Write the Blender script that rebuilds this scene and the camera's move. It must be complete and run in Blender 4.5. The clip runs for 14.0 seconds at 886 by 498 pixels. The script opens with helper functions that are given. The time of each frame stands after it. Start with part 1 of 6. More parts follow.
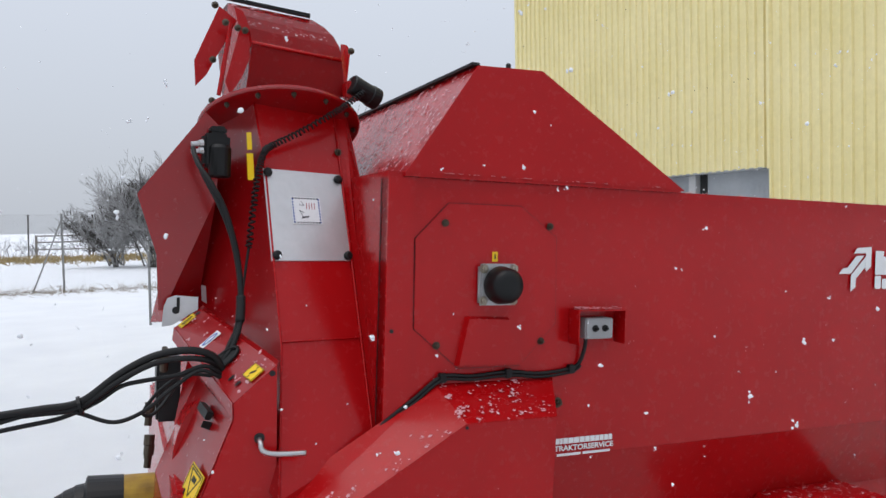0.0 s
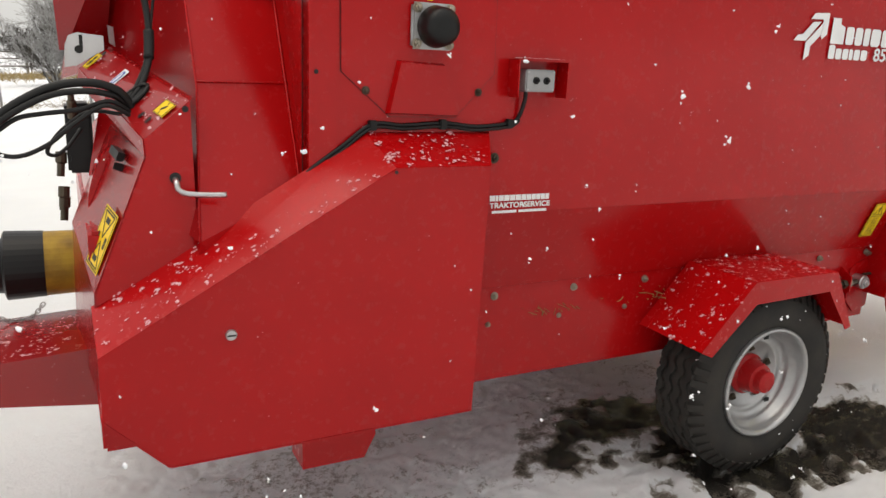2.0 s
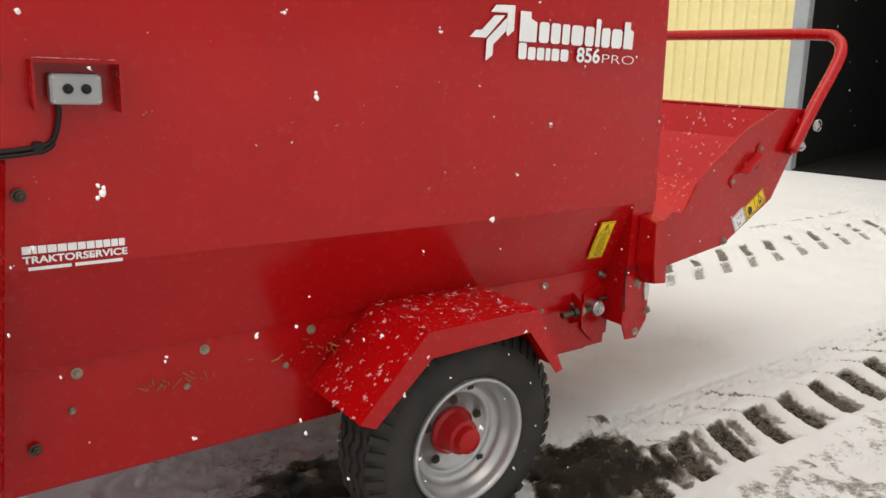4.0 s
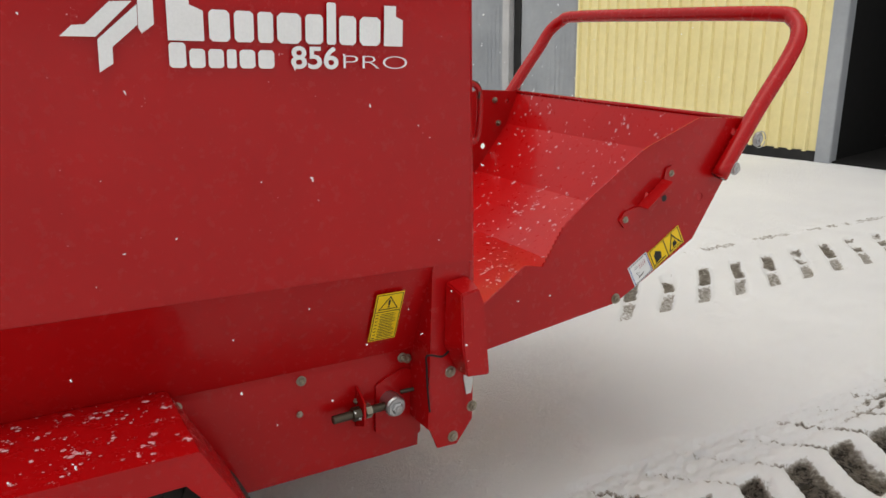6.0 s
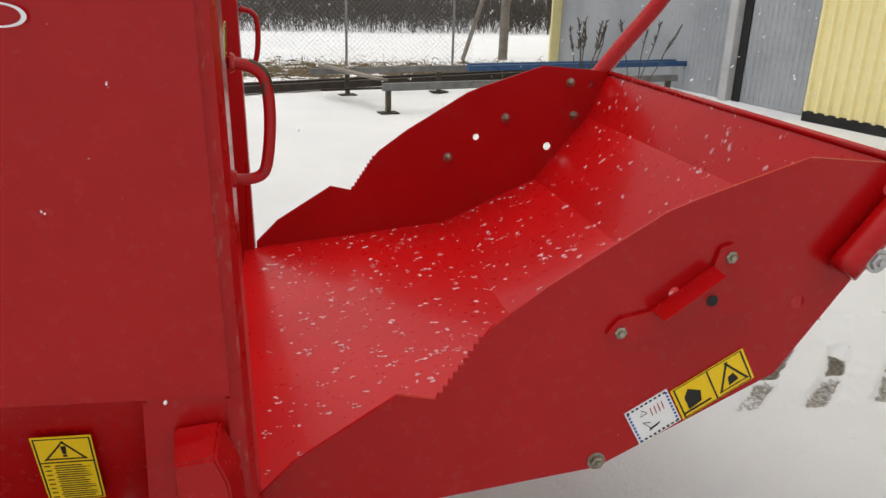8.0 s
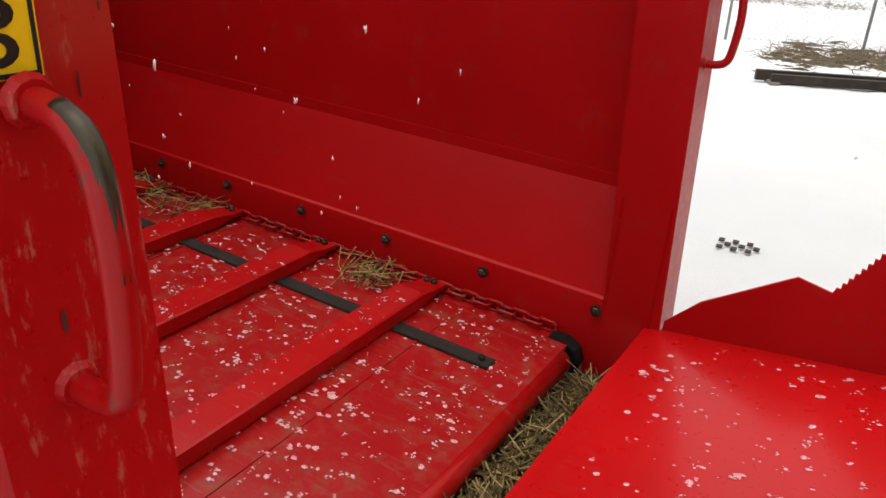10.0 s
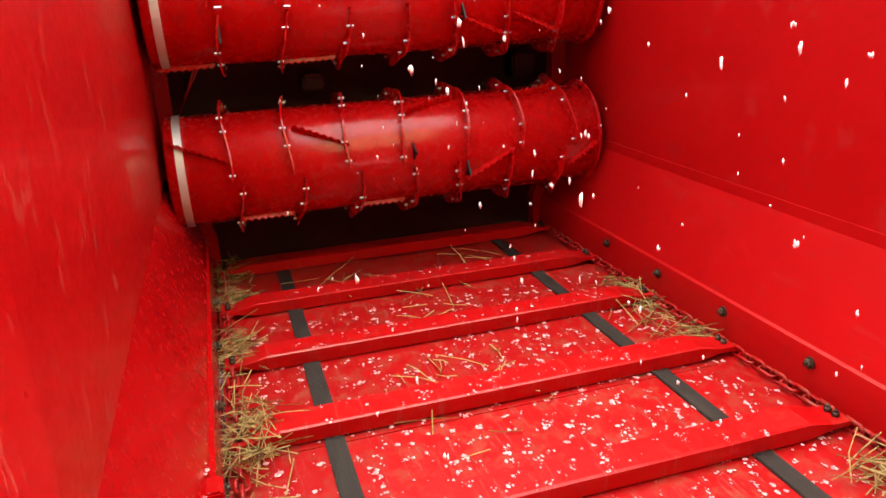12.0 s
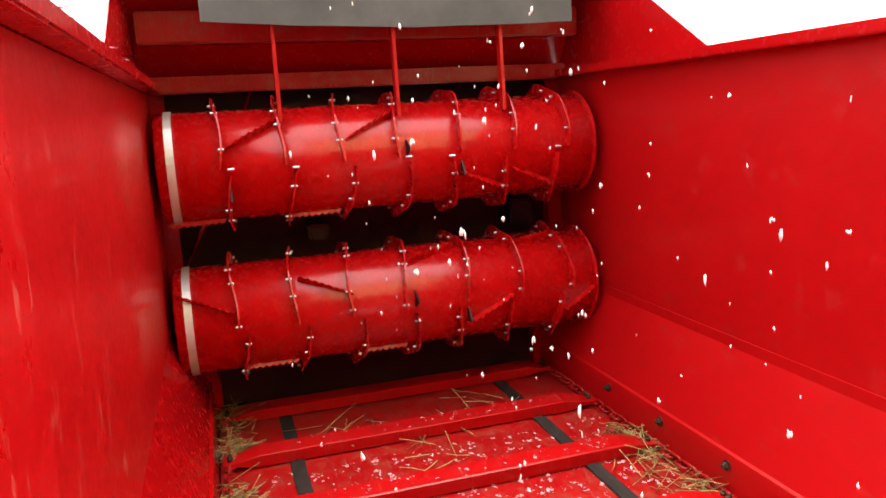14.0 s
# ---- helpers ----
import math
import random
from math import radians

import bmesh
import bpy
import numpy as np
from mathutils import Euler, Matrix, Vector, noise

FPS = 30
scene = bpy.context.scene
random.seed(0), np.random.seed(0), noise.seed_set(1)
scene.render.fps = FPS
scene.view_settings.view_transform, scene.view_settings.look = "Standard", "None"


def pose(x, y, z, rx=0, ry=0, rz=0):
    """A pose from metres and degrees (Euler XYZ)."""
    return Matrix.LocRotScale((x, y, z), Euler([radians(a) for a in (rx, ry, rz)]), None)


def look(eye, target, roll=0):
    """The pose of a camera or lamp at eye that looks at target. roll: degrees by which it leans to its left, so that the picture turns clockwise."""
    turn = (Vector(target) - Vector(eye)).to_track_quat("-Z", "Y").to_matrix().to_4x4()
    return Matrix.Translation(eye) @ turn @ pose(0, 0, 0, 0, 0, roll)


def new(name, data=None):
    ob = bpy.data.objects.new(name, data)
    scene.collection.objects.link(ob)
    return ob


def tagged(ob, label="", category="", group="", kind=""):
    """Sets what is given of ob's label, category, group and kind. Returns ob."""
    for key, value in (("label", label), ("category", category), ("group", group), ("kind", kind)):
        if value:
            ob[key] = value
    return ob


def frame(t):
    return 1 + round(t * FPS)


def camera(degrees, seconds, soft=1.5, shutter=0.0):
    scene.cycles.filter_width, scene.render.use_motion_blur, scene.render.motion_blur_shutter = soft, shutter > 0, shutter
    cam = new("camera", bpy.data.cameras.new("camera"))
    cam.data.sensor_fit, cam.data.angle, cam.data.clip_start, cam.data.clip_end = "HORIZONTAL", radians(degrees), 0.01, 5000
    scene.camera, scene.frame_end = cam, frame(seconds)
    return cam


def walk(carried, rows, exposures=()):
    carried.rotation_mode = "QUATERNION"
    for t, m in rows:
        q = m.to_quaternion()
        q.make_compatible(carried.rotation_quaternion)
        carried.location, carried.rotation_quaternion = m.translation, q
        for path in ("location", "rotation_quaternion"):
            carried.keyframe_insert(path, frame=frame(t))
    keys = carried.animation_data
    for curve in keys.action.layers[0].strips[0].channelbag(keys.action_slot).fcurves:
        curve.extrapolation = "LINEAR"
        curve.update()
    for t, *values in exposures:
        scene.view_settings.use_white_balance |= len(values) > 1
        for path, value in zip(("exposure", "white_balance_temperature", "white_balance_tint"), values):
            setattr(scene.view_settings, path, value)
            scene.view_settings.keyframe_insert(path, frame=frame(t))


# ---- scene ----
import itertools

# camera and its walk
cam = camera(61.50, 14.0)
PATH = [
    (0, pose(0.9619, -2.0452, 1.8781, 88.623, 1.060, -23.682)),
    (0.5, pose(0.9737, -2.0312, 1.8247, 85.407, 0.706, -23.886)),
    (1, pose(0.9756, -2.0126, 1.7928, 81.687, 0.376, -24.555)),
    (1.5, pose(0.9880, -2.0081, 1.7338, 78.229, 0.259, -25.497)),
    (2, pose(1.0640, -2.0065, 1.6344, 75.438, 0.168, -26.664)),
    (2.5, pose(1.2255, -2.0010, 1.5913, 73.861, 0.182, -28.345)),
    (3, pose(1.4434, -2.0615, 1.6377, 73.139, 0.195, -29.929)),
    (3.5, pose(1.7188, -2.0174, 1.6328, 74.789, 0.433, -32.445)),
    (4, pose(2.0192, -1.9102, 1.6318, 75.388, 0.068, -36.316)),
    (4.2, pose(2.1413, -1.8938, 1.6289, 75.176, -0.092, -36.868)),
    (6.3, pose(3.5369, -1.6719, 1.6888, 73.364, 0.928, -29.574)),
    (6.5, pose(3.6580, -1.6279, 1.6814, 73.214, 0.999, -28.280)),
    (7, pose(3.9696, -1.4428, 1.6578, 72.353, 0.503, -24.684)),
    (7.2, pose(4.0798, -1.3799, 1.6611, 71.908, 0.117, -22.567)),
    (9.3, pose(4.9977, -0.4659, 1.6570, 67.798, -1.451, 14.323)),
    (9.5, pose(4.9946, -0.3739, 1.6545, 67.778, -1.002, 20.455)),
    (10, pose(4.8696, -0.1534, 1.6319, 67.064, -2.120, 32.690)),
    (10.5, pose(4.7602, 0.0334, 1.5765, 66.572, -2.252, 46.794)),
    (11, pose(4.7037, 0.1966, 1.5582, 66.761, -0.061, 60.235)),
    (11.5, pose(4.6650, 0.2083, 1.5924, 69.372, 2.434, 67.998)),
    (12, pose(4.6563, 0.1851, 1.6306, 73.579, 2.723, 72.978)),
    (12.5, pose(4.6682, 0.1534, 1.6699, 76.424, 1.962, 75.098)),
    (13, pose(4.6775, 0.1404, 1.6925, 78.956, 1.176, 75.780)),
    (13.5, pose(4.6810, 0.1446, 1.7156, 81.053, 1.295, 74.723)),
    (14, pose(4.6847, 0.1766, 1.7617, 82.233, 3.105, 72.893)),
]
EXPOSURES = [(0, -0.30, 6150, 11), (1.0, -0.05, 6600, 10), (1.5, -0.1, 7000, 10), (2.5, 0.08, 7300, 10), (4.2, 0.06, 7300, 10), (6.3, -0.22, 7000, 10), (7.2, -0.22, 7000, 10), (9.3, -0.05, 6800, 10),
             (10, 0.2, 6800, 10), (10.5, 1.0, 7000, 10), (11, 1.42, 7200, 10), (11.5, 1.62, 7200, 10), (12.5, 1.88, 7200, 10), (14, 1.84, 7000, 10)]
walk(cam, PATH, EXPOSURES)

# overcast winter daylight
world = bpy.data.worlds.new("winter_sky")
scene.world = world
world.use_nodes = True
wn = world.node_tree.nodes
wl = world.node_tree.links
sky = wn.new("ShaderNodeTexSky")
sky.sky_type = 'NISHITA'
sky.sun_disc = False
sky.sun_elevation = radians(77)
sky.sun_rotation = radians(270)
sky.air_density, sky.dust_density, sky.ozone_density = 1.0, 6.0, 1.0
cloud = wn.new("ShaderNodeMix")
cloud.data_type = 'RGBA'
cloud.inputs[0].default_value = 0.82
wl.new(sky.outputs[0], cloud.inputs[6])
cloud.inputs[7].default_value = (7.7, 8.0, 8.4, 1)
# an overcast sky is brighter overhead than at the horizon
sky_dir = wn.new("ShaderNodeTexCoord")
sky_xyz = wn.new("ShaderNodeSeparateXYZ")
wl.new(sky_dir.outputs["Generated"], sky_xyz.inputs[0])
rise = wn.new("ShaderNodeMapRange")
wl.new(sky_xyz.outputs["Z"], rise.inputs[0])
rise.inputs[1].default_value, rise.inputs[2].default_value = 0.0, 1.0
rise.inputs[3].default_value, rise.inputs[4].default_value = 0.88, 1.62
lift = wn.new("ShaderNodeMix")
lift.data_type, lift.blend_type = 'RGBA', 'MULTIPLY'
lift.inputs[0].default_value = 1.0
wl.new(cloud.outputs[2], lift.inputs[6])
wl.new(rise.outputs[0], lift.inputs[7])
wl.new(lift.outputs[2], wn["Background"].inputs[0])
wn["Background"].inputs[1].default_value = 0.115
sun_data = bpy.data.lights.new("sun", 'SUN')
sun_data.energy, sun_data.angle, sun_data.color = 1.0, radians(50), (1.0, 0.97, 0.93)
sun = new("sun", sun_data)
sun.matrix_world = look((0, 0, 20), (4, 1, 2))

# the machine stands nose-high on its jack: its own frame in the world
UP = Vector((-0.045, 0.012, 1.0)).normalized()
PIVOT = Vector((3.3, -0.1, 0.0))
TILT = Matrix.Translation(PIVOT) @ UP.rotation_difference(Vector((0, 0, 1))).to_matrix().to_4x4() @ Matrix.Translation(-PIVOT)
YC = 0.808  # middle plane of the machine


def mirror(y):
    return 2 * YC - y


# ---------------------------------------------------------------- materials
def material(name):
    m = bpy.data.materials.new(name)
    m.use_nodes = True
    nt = m.node_tree
    return m, nt, nt.nodes["Principled BSDF"]


def texco(nt, scale=1.0, which="Object"):
    tc = nt.nodes.new("ShaderNodeTexCoord")
    mp = nt.nodes.new("ShaderNodeMapping")
    s = scale if isinstance(scale, tuple) else (scale, scale, scale)
    mp.inputs["Scale"].default_value = s
    nt.links.new(tc.outputs[which], mp.inputs[0])
    return mp.outputs[0]


def noise_node(nt, vec, scale, detail=4, rough=0.55):
    n = nt.nodes.new("ShaderNodeTexNoise")
    n.inputs["Scale"].default_value, n.inputs["Detail"].default_value, n.inputs["Roughness"].default_value = scale, detail, rough
    nt.links.new(vec, n.inputs["Vector"])
    return n.outputs["Fac"]


def ramp(nt, fac, stops):
    r = nt.nodes.new("ShaderNodeValToRGB")
    e = r.color_ramp.elements
    while len(e) < len(stops):
        e.new(0.5)
    for i, (p, c) in enumerate(stops):
        e[i].position = p
        e[i].color = (*c, 1) if len(c) == 3 else c
    nt.links.new(fac, r.inputs[0])
    return r.outputs[0]


def mix(nt, fac, a, b):
    m = nt.nodes.new("ShaderNodeMix")
    m.data_type = 'RGBA'
    if isinstance(fac, float):
        m.inputs[0].default_value = fac
    else:
        nt.links.new(fac, m.inputs[0])
    for i, c in ((6, a), (7, b)):
        if isinstance(c, tuple):
            m.inputs[i].default_value = (*c, 1)
        else:
            nt.links.new(c, m.inputs[i])
    return m.outputs[2]


def bump(nt, bsdf, fac, strength, dist=0.002):
    b = nt.nodes.new("ShaderNodeBump")
    b.inputs["Strength"].default_value, b.inputs["Distance"].default_value = strength, dist
    nt.links.new(fac, b.inputs["Height"])
    nt.links.new(b.outputs[0], bsdf.inputs["Normal"])


def grey(v):
    return (v, v, v)


def surface(name, colors, rough, metal=0.0, scale=6.0, fine=60.0, bumps=0.15, coat=0.0, depth=0.002, spread=0.08, vec=1.0):
    """Two scales of variation between two or three colours."""
    m, nt, b = material(name)
    v = texco(nt, vec)
    big = noise_node(nt, v, scale)
    small = noise_node(nt, v, fine, 6, 0.65)
    n = len(colors)
    base = ramp(nt, big, [(0.3 + 0.4 * i / max(1, n - 1), c) for i, c in enumerate(colors)])
    col = mix(nt, small, base, tuple(min(1, x * 1.0) for x in colors[0])) if n == 1 else base
    dark = ramp(nt, small, [(0.3, grey(0.88)), (0.7, grey(1.0))])
    mul = nt.nodes.new("ShaderNodeMix")
    mul.data_type, mul.blend_type = 'RGBA', 'MULTIPLY'
    mul.inputs[0].default_value = 0.7
    nt.links.new(col, mul.inputs[6])
    nt.links.new(dark, mul.inputs[7])
    nt.links.new(mul.outputs[2], b.inputs["Base Color"])
    b.inputs["Metallic"].default_value = metal
    if metal < 0.2:
        b.inputs["Specular IOR Level"].default_value = 0.25
    rr = ramp(nt, big, [(0.25, grey(max(0.02, rough - spread))), (0.75, grey(min(1, rough + spread)))])
    nt.links.new(rr, b.inputs["Roughness"])
    if coat:
        b.inputs["Coat Weight"].default_value, b.inputs["Coat Roughness"].default_value = coat, 0.12
    if bumps:
        bump(nt, b, small, bumps, depth)
    return m


def red_paint(name, dirt, rough=0.22, tone=1.0, wear=0.0, along=(3.0, 40.0, 3.0), bare=(0.16, 0.13, 0.11), gloss=None):
    """Glossy implement enamel, with dried dirt, scuffs down to grey metal and long soft waves of the sheet."""
    m, nt, b = material(name)
    v = texco(nt)
    big = noise_node(nt, v, 2.2, 3)
    fine = noise_node(nt, v, 38, 6, 0.7)
    base = ramp(nt, big, [(0.3, (0.325 * tone, 0.0022, 0.0036)), (0.7, (0.38 * tone, 0.0030, 0.0044))])
    patch = noise_node(nt, texco(nt, (1.0, 1.0, 1.6)), 17, 5, 0.75)
    dmask = ramp(nt, patch, [(0.62 - 0.2 * dirt, grey(0.0)), (0.80 - 0.12 * dirt, grey(min(1.0, 0.75 * dirt)))])
    col = mix(nt, dmask, base, (0.20, 0.085, 0.05))
    if wear:
        st = noise_node(nt, texco(nt, along), 3, 6, 0.75)
        wm = ramp(nt, st, [(0.57, grey(0.0)), (0.64, grey(wear))])
        col = mix(nt, wm, col, bare)
    nt.links.new(col, b.inputs["Base Color"])
    rr = ramp(nt, fine, [(0.3, grey(rough - 0.06)), (0.7, grey(rough + 0.10))])
    nt.links.new(rr, b.inputs["Roughness"])
    b.inputs["Specular IOR Level"].default_value = 0.21 if gloss is None else gloss
    b.inputs["Coat Weight"].default_value, b.inputs["Coat Roughness"].default_value = 0.14, 0.09
    wav = noise_node(nt, v, 5, 2)
    bump(nt, b, wav, 0.06, 0.01)
    return m


RED = red_paint("red_enamel", 0.04)
# darker, glossier red shared by the parts at the front
RED_FRONT = red_paint("red_enamel_dark_front", 0.10, 0.20, 0.72, gloss=0.55)
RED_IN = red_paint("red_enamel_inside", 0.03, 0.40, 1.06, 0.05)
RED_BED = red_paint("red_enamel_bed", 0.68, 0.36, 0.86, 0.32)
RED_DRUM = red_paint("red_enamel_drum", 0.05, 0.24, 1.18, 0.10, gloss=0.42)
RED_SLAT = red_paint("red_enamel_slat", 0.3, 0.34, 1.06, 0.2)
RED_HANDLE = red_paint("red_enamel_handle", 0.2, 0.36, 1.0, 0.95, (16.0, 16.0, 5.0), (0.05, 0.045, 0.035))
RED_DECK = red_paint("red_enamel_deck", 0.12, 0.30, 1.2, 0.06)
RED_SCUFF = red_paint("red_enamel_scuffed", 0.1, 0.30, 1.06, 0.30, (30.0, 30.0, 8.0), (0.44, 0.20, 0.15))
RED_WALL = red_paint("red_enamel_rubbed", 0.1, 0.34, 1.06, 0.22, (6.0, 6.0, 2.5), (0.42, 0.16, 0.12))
BLACK_PLASTIC = surface("black_plastic", [grey(0.005), grey(0.009)], 0.40, fine=90)
BLACK_RUBBER = surface("black_rubber", [grey(0.006), grey(0.012)], 0.5, fine=50, bumps=0.3)
TYRE = surface("tyre_rubber", [grey(0.015), (0.042, 0.037, 0.032)], 0.72, fine=40, bumps=0.5)
STRIP = surface("worn_wood_runner", [(0.012, 0.010, 0.009), (0.03, 0.026, 0.022)], 0.7, fine=30, bumps=0.5, vec=(1.0, 14.0, 4.0))
STEEL = surface("plain_steel", [grey(0.42), grey(0.55)], 0.34, 0.95, fine=80, bumps=0.12)
ZINC = surface("zinc_bolt", [(0.24, 0.21, 0.15), (0.40, 0.37, 0.31)], 0.38, 0.9, scale=30, fine=140)
RUSTY = surface("oiled_dark_steel", [(0.05, 0.042, 0.03), (0.11, 0.09, 0.065)], 0.42, 0.8, fine=70, bumps=0.3)
GALV = surface("galvanised_plate", [grey(0.52), grey(0.64)], 0.42, 0.55, scale=3, fine=30, bumps=0.05)
SILVER = surface("silver_rim_paint", [grey(0.34), grey(0.46)], 0.33, 0.7, fine=50, bumps=0.08)
ALU = surface("cast_aluminium", [grey(0.40), grey(0.5)], 0.45, 0.85, fine=120, bumps=0.3)
YELLOW = surface("yellow_sticker", [(0.80, 0.52, 0.01), (0.86, 0.58, 0.02)], 0.35, fine=200, bumps=0.0)
WHITE = surface("white_vinyl", [grey(0.72), grey(0.8)], 0.4, fine=150, bumps=0.0)
INK = surface("black_ink", [grey(0.012), grey(0.018)], 0.45, bumps=0.0)
BLUE_INK = surface("blue_ink", [(0.02, 0.07, 0.3), (0.03, 0.09, 0.35)], 0.45, bumps=0.0)
PTO_YELLOW = surface("grimy_yellow_shield", [(0.22, 0.13, 0.02), (0.42, 0.27, 0.03)], 0.5, scale=14, fine=60, bumps=0.2)
GREY_BOX = surface("grey_switch_box", [grey(0.30), grey(0.36)], 0.45, fine=100, bumps=0.05)
FLAP = surface("grey_rubber_flap", [(0.065, 0.07, 0.075), (0.10, 0.105, 0.11)], 0.6, fine=40, bumps=0.2)
CLAD = surface("yellow_sheet_cladding", [(0.79, 0.69, 0.34), (0.85, 0.75, 0.41)], 0.5, scale=0.6, fine=8, bumps=0.05)
GREY_CLAD = surface("weathered_grey_boarding", [(0.30, 0.32, 0.34), (0.42, 0.44, 0.46)], 0.75, scale=0.8, fine=12, bumps=0.2)
CONCRETE = surface("pale_concrete", [grey(0.42), grey(0.55)], 0.85, scale=1.2, fine=14, bumps=0.3, depth=0.01)
# shade of the deep chopper cavity, put into the base colour
CAVITY = surface("cavity_shade_colour", [(0.022, 0.009, 0.008), (0.045, 0.016, 0.013)], 0.8, bumps=0.0)
DARK_IN = surface("doorway_shade_colour", [grey(0.006), grey(0.012)], 0.9, bumps=0.0)
BITUMEN = surface("black_plinth", [grey(0.015), grey(0.03)], 0.8, fine=20)
WOOD_GREY = surface("grey_old_wood", [(0.16, 0.14, 0.12), (0.26, 0.23, 0.2)], 0.85, fine=30, bumps=0.4)
BARK = surface("bare_bark", [(0.055, 0.048, 0.043), (0.10, 0.09, 0.08)], 0.9, scale=4, fine=20)
BARK_FROST = surface("frosted_twig", [(0.24, 0.235, 0.23), (0.46, 0.455, 0.45)], 0.9, scale=4, fine=20)
BEAM_BLACK = surface("rusty_dark_beam", [(0.02, 0.017, 0.015), (0.06, 0.045, 0.035)], 0.7, fine=20)
BEAM_BLUE = surface("faded_blue_beam", [(0.02, 0.06, 0.15), (0.04, 0.10, 0.22)], 0.55, fine=20)
BEAM_GREY = surface("weathered_steel_frame", [grey(0.12), grey(0.22)], 0.6, 0.4, fine=20)
SOIL = surface("dead_turf", [(0.05, 0.038, 0.025), (0.13, 0.10, 0.065)], 0.9, scale=6, fine=40, bumps=0.3)
STRAW = surface("dry_straw", [(0.20, 0.13, 0.045), (0.36, 0.26, 0.10), (0.09, 0.07, 0.03)], 0.75, scale=30, fine=200, bumps=0.0)
HAY = surface("matted_wet_straw", [(0.06, 0.045, 0.018), (0.15, 0.11, 0.042), (0.04, 0.034, 0.014)], 0.85, scale=30, fine=100, bumps=0.6)
WEED = surface("dry_weed", [(0.17, 0.13, 0.08), (0.27, 0.21, 0.13)], 0.9, scale=8, fine=60, bumps=0.0)
WIRE = surface("fence_wire", [grey(0.22), grey(0.3)], 0.5, 0.6, bumps=0.0)

SNOW, _nt, _b = material("settled_snow")
_b.inputs["Base Color"].default_value = (0.82, 0.84, 0.87, 1)
_b.inputs["Roughness"].default_value = 0.75
_b.inputs["Subsurface Weight"].default_value = 0.0
bump(_nt, _b, noise_node(_nt, texco(_nt), 90, 5, 0.7), 0.5, 0.004)

WET_SNOW, _nt, _b = material("half_melted_snow")
nt_c = ramp(_nt, noise_node(_nt, texco(_nt), 120, 3, 0.6), [(0.40, (0.55, 0.17, 0.19)), (0.70, (0.66, 0.47, 0.49))])
_nt.links.new(nt_c, _b.inputs["Base Color"])
_b.inputs["Roughness"].default_value = 0.35


# ---------------------------------------------------------------- mesh helpers
def mesh_from(bm, name, mat, smooth=False):
    me = bpy.data.meshes.new(name)
    bm.normal_update()
    bm.to_mesh(me)
    bm.free()
    for mt in (mat if isinstance(mat, (list, tuple)) else [mat]):
        me.materials.append(mt)
    if smooth:
        for p in me.polygons:
            p.use_smooth = True
    return me


def part(name, bm, mat, parent, label="", smooth=False):
    ob = new(name, mesh_from(bm, name, mat, smooth))
    ob.parent = parent
    if label:
        ob["label"] = label
    return ob


def thing(name, label, category, group="", m=None):
    e = new(name)
    e.empty_display_size = 0.2
    if m is not None:
        e.matrix_world = m
    return tagged(e, label, category, group)


def lone(name, bm, mat, label, category, group="", kind="", m=None, smooth=False):
    ob = new(name, mesh_from(bm, name, mat, smooth))
    if m is not None:
        ob.matrix_world = m
    return tagged(ob, label, category, group, kind)


def add_box(bm, x0, x1, y0, y1, z0, z1, bevel=0.0):
    vs = [bm.verts.new((x, y, z)) for x in (x0, x1) for y in (y0, y1) for z in (z0, z1)]
    fs = [bm.faces.new([vs[i] for i in q]) for q in ((0, 1, 3, 2), (4, 6, 7, 5), (0, 4, 5, 1), (2, 3, 7, 6), (0, 2, 6, 4), (1, 5, 7, 3))]
    if bevel:
        es = list({e for f in fs for e in f.edges})
        bmesh.ops.bevel(bm, geom=es, offset=bevel, segments=2, affect='EDGES')
    return bm


def box(*a, bevel=0.0):
    return add_box(bmesh.new(), *a, bevel=bevel)


def add_plate(bm, pts, t, bevel=0.0):
    """A flat plate of thickness t under the polygon pts (thickness against its normal)."""
    pts = [Vector(p) for p in pts]
    n = Vector((0, 0, 0))
    for i in range(len(pts)):
        a, b = pts[i], pts[(i + 1) % len(pts)]
        n += a.cross(b)
    n.normalize()
    top = [bm.verts.new(p) for p in pts]
    bot = [bm.verts.new(p - n * t) for p in pts]
    fs = [bm.faces.new(top), bm.faces.new(bot[::-1])]
    for i in range(len(pts)):
        j = (i + 1) % len(pts)
        fs.append(bm.faces.new((top[j], top[i], bot[i], bot[j])))
    if bevel:
        es = list({e for e in fs[0].edges})
        bmesh.ops.bevel(bm, geom=es, offset=bevel, segments=2, affect='EDGES')
    return bm


def plate(pts, t, bevel=0.0):
    return add_plate(bmesh.new(), pts, t, bevel)


def add_prism_y(bm, xz, y0, y1):
    """Solid between y0 and y1 over a polygon in x, z."""
    return _prism(bm, [((x, y0, z), (x, y1, z)) for x, z in xz])


def _prism(bm, pairs):
    a = [bm.verts.new(p) for p, q in pairs]
    b = [bm.verts.new(q) for p, q in pairs]
    n = len(pairs)
    bm.faces.new(a)
    bm.faces.new(b[::-1])
    for i in range(n):
        j = (i + 1) % n
        bm.faces.new((a[j], a[i], b[i], b[j]))
    bmesh.ops.recalc_face_normals(bm, faces=bm.faces)
    return bm


def prism_y(xz, y0, y1):
    return _prism(bmesh.new(), [((x, y0, z), (x, y1, z)) for x, z in xz])


def prism_x(yz, x0, x1):
    return _prism(bmesh.new(), [((x0, y, z), (x1, y, z)) for y, z in yz])


